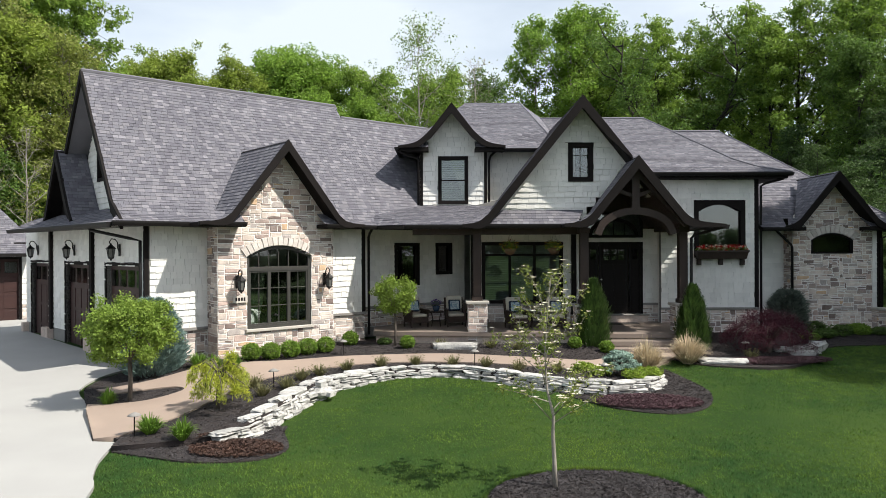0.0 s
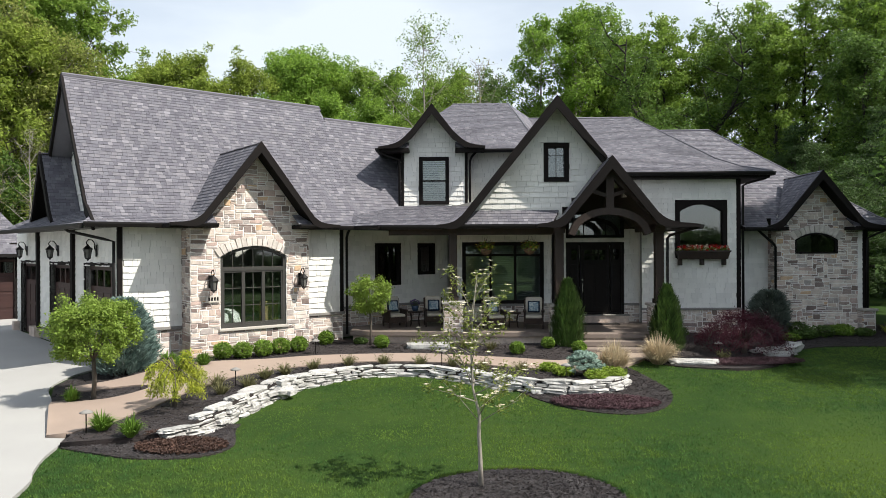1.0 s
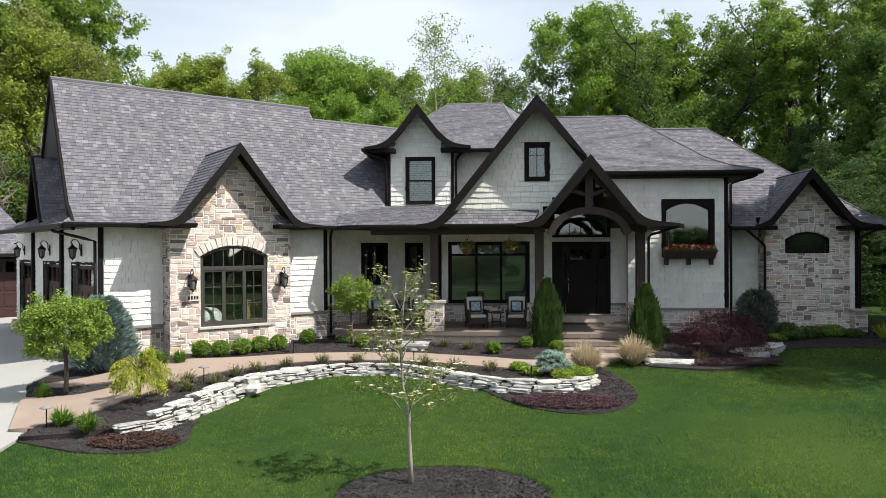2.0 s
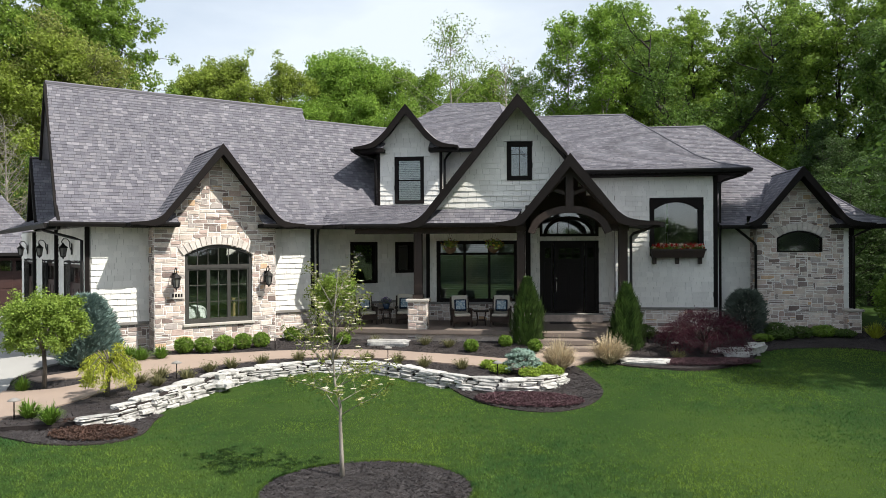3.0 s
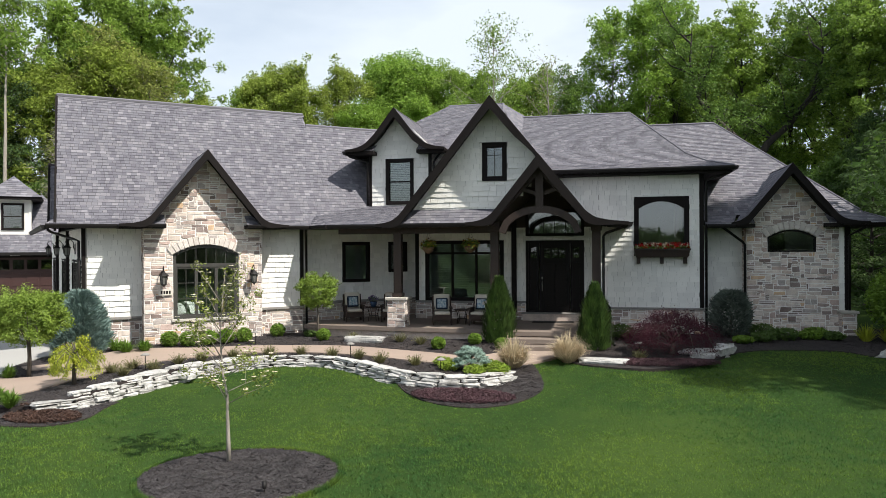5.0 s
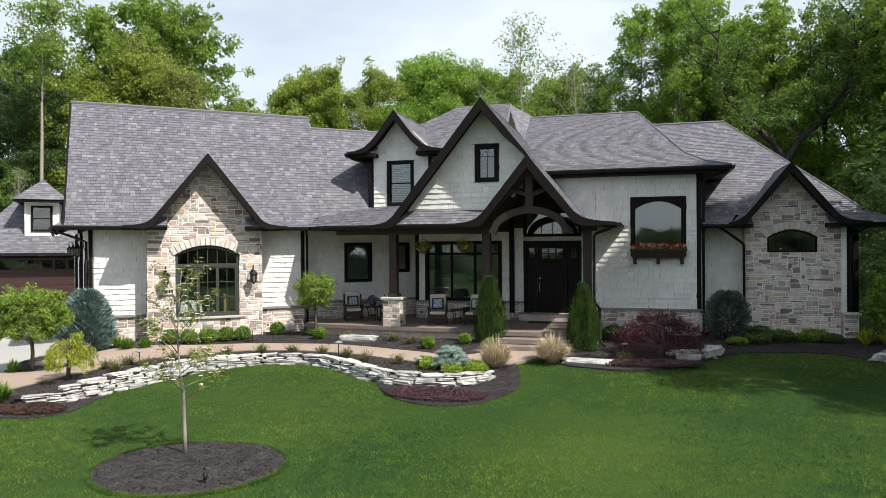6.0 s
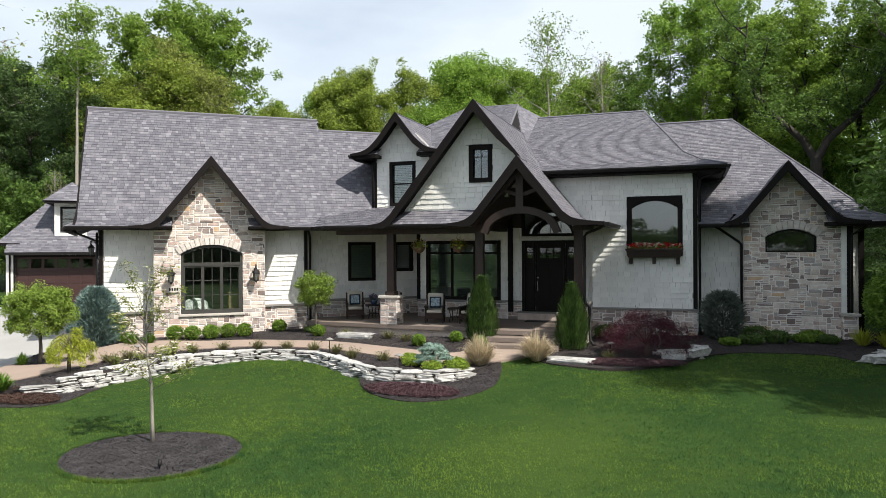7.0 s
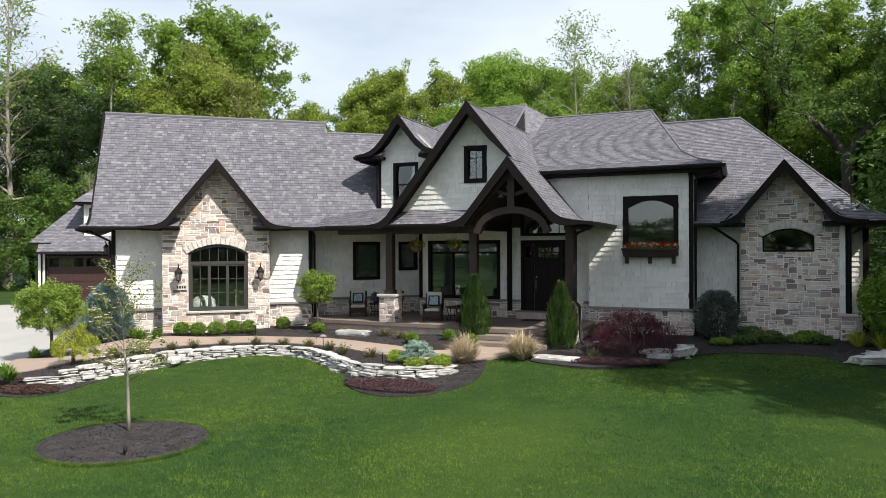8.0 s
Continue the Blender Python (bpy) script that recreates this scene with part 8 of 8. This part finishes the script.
def grass(count, seed):
    """Mown grass over the near lawn: small leaning blades in tufts."""
    gr = np.random.default_rng(seed)
    x, y = gr.uniform(-7.5, 22, count), 7.2 + 19.0 * gr.random(count) ** 1.25
    keep = ~((y > 21) & (x < 8))
    for area in (DRIVE, RING, BED_MAIN, BED_TIP, BED_LOBE, BED_RIGHT):
        keep &= ~within(x, y, area)
    ra = gr.uniform(0, 2 * np.pi, 9000)
    x, y = np.append(x[keep], 2.22 + (1.60 + gr.uniform(0.0, 0.05, 9000)) * np.cos(ra)), np.append(y[keep], 10.27 + (1.40 + gr.uniform(0.0, 0.05, 9000)) * np.sin(ra))
    n = len(x)
    tall = np.where(np.arange(n) < n - 9000, 1.0, 1.7)
    z = np.array([lawn_z(a, b) for a, b in zip(x, y)])
    vs = np.zeros((n, 9, 3))
    for b in range(3):
        a = gr.uniform(0, 2 * np.pi, n)
        h = (0.016 + 0.036 * gr.random(n) ** 1.5) * tall
        w = gr.uniform(0.0026, 0.0054, n) * (1 + 0.03 * (y - 8))
        l = gr.uniform(0.01, 0.045, n)
        bx, by = x + gr.normal(0, 0.02, n), y + gr.normal(0, 0.02, n)
        c, s = np.cos(a), np.sin(a)
        vs[:, 3 * b] = np.stack([bx - s * w, by + c * w, z - 0.005], 1)
        vs[:, 3 * b + 1] = np.stack([bx + s * w, by - c * w, z - 0.005], 1)
        vs[:, 3 * b + 2] = np.stack([bx + c * l, by + s * l, z + h], 1)
    me = bpy.data.meshes.new("grass")
    me.vertices.add(n * 9)
    me.vertices.foreach_set("co", vs.reshape(-1))
    me.loops.add(n * 9)
    me.loops.foreach_set("vertex_index", np.arange(n * 9, dtype=np.int32))
    me.polygons.add(n * 3)
    me.polygons.foreach_set("loop_start", np.arange(0, n * 9, 3, dtype=np.int32))
    me.update(calc_edges=True)
    me.materials.append(M_GRASS)
    return tagged(new("grass", me), "short mown green grass blades of the lawn", "grass", kind="stuff")


grass(290000, 4)


# ---- pieces of walls and roofs ----
def wedge(foot, headz):
    return [(0, 0, 0), (1, 0, 0), (1, 1, 0), (0, 1, 0), (0, 0, foot), (1, 0, foot), (1, 1, headz), (0, 1, headz)]


WEDGE_F = [(4, 5, 6, 7), (0, 1, 5, 4), (1, 2, 6, 5), (3, 0, 4, 7)]
LOOK = {"shingle": (M_SHINGLE, M_SHINGLES, 0.016, 0.005), "shake": (M_SHAKE, M_SHAKES, 0.033, 0.005)}
UNIT = {k: shared(k, wedge(v[2], v[3]), WEDGE_F, v[0]) for k, v in LOOK.items()}

def lay_all():
    for kind, parent, m, region, holes, height, widths, seed, single in PIECES:
        rng = random.Random(seed)
        single = single if kind == "shingle" else 300 if kind == "stone" else 170
        cells = ashlar(region, rng) if kind == "stone" else courses(region, height, widths[0], widths[1], rng, 0.0 if kind == "shingle" else 0.02)
        gap = 0.0095 if kind == "stone" else 0.0028 if kind == "shingle" else 0.0032
        left, rest, made = Mesh(m), [], 0
        for c in cells:
            rects = [c]
            for h in holes:
                rects = cut(rects, h)
            for x0, y0, x1, y1 in rects:
                poly = [(x0, y0), (x1, y0), (x1, y1), (x0, y1)]
                cl = clip(poly, region)
                if not cl:
                    continue
                xs, ys = [p[0] for p in cl], [p[1] for p in cl]
                if max(xs) - min(xs) < 0.03 or max(ys) - min(ys) < 0.03:
                    continue
                whole = len(cl) == 4 and all(p in ((min(xs), min(ys)), (max(xs), min(ys)), (max(xs), max(ys)), (min(xs), max(ys))) for p in cl)
                if kind == "stone" and whole:
                    # wandering joints: each corner of the grid is pushed a little, a few corners are knocked off
                    cl = [(x + 0.034 * noise.noise((x * 9, y * 9, seed)), y + 0.030 * noise.noise((x * 9, y * 9, seed + 40.5))) for x, y in cl]
                    if rng.random() < 0.45:
                        q = rng.randrange(4)
                        (ax, ay), (bx, by), (cx, cy) = cl[q - 1], cl[q], cl[(q + 1) % 4]
                        u, v = rng.uniform(0.12, 0.4), rng.uniform(0.12, 0.4)
                        cl = cl[:q] + [(bx + (ax - bx) * u, by + (ay - by) * u), (bx + (cx - bx) * v, by + (cy - by) * v)] + cl[q + 1:]
                    whole = False
                rest.append((whole, cl, min(xs), min(ys), max(xs), max(ys)))
        for whole, cl, x0, y0, x1, y1 in rest:
            if whole and made < single:
                ob = new(kind, UNIT[kind])
                ob.parent = parent
                ob.matrix_local = m @ Matrix.Translation((x0 + gap, y0, 0)) @ Matrix.Diagonal((x1 - x0 - 2 * gap, y1 - y0 + 0.01, rng.uniform(0.8, 1.15), 1))
                made += 1
            else:
                n = len(cl)
                cx, cy = sum(p[0] for p in cl) / n, sum(p[1] for p in cl) / n
                one = made < single
                made += one
                into = Mesh(m) if one else left
                if kind == "stone":
                    d = rng.uniform(0.008, 0.020)
                    sh = [(x + (cx - x) * min(0.5, gap / max(0.02, abs(x - cx))), y + (cy - y) * min(0.5, gap / max(0.02, abs(y - cy)))) for x, y in cl]
                    tp = [(x + (cx - x) * 0.08, y + (cy - y) * 0.14) for x, y in sh]
                    into.add([(x, y, 0) for x, y in sh] + [(x, y, d) for x, y in tp], [tuple(range(n, 2 * n))] + [(i, (i + 1) % n, n + (i + 1) % n, n + i) for i in range(n)])
                else:
                    ft, hd = LOOK[kind][2] * rng.uniform(0.8, 1.15), LOOK[kind][3]
                    sh = [(x + math.copysign(min(gap, abs(cx - x)), cx - x), y) for x, y in cl]
                    into.add([(x, y, 0) for x, y in sh] + [(x, y, ft + (hd - ft) * min(1, max(0, (y - y0) / max(height, 0.01)))) for x, y in sh], [tuple(range(n, 2 * n))] + [(i, (i + 1) % n, n + (i + 1) % n, n + i) for i in range(n)])
                if one:
                    into.link(kind, M_STONE if kind == "stone" else LOOK[kind][0], parent)
        if left.v:
            left.link({"stone": "stonework", "shingle": "shingle_field", "shake": "shake_field"}[kind], M_STONES if kind == "stone" else LOOK[kind][1], parent, kind="stuff")


lay_all()
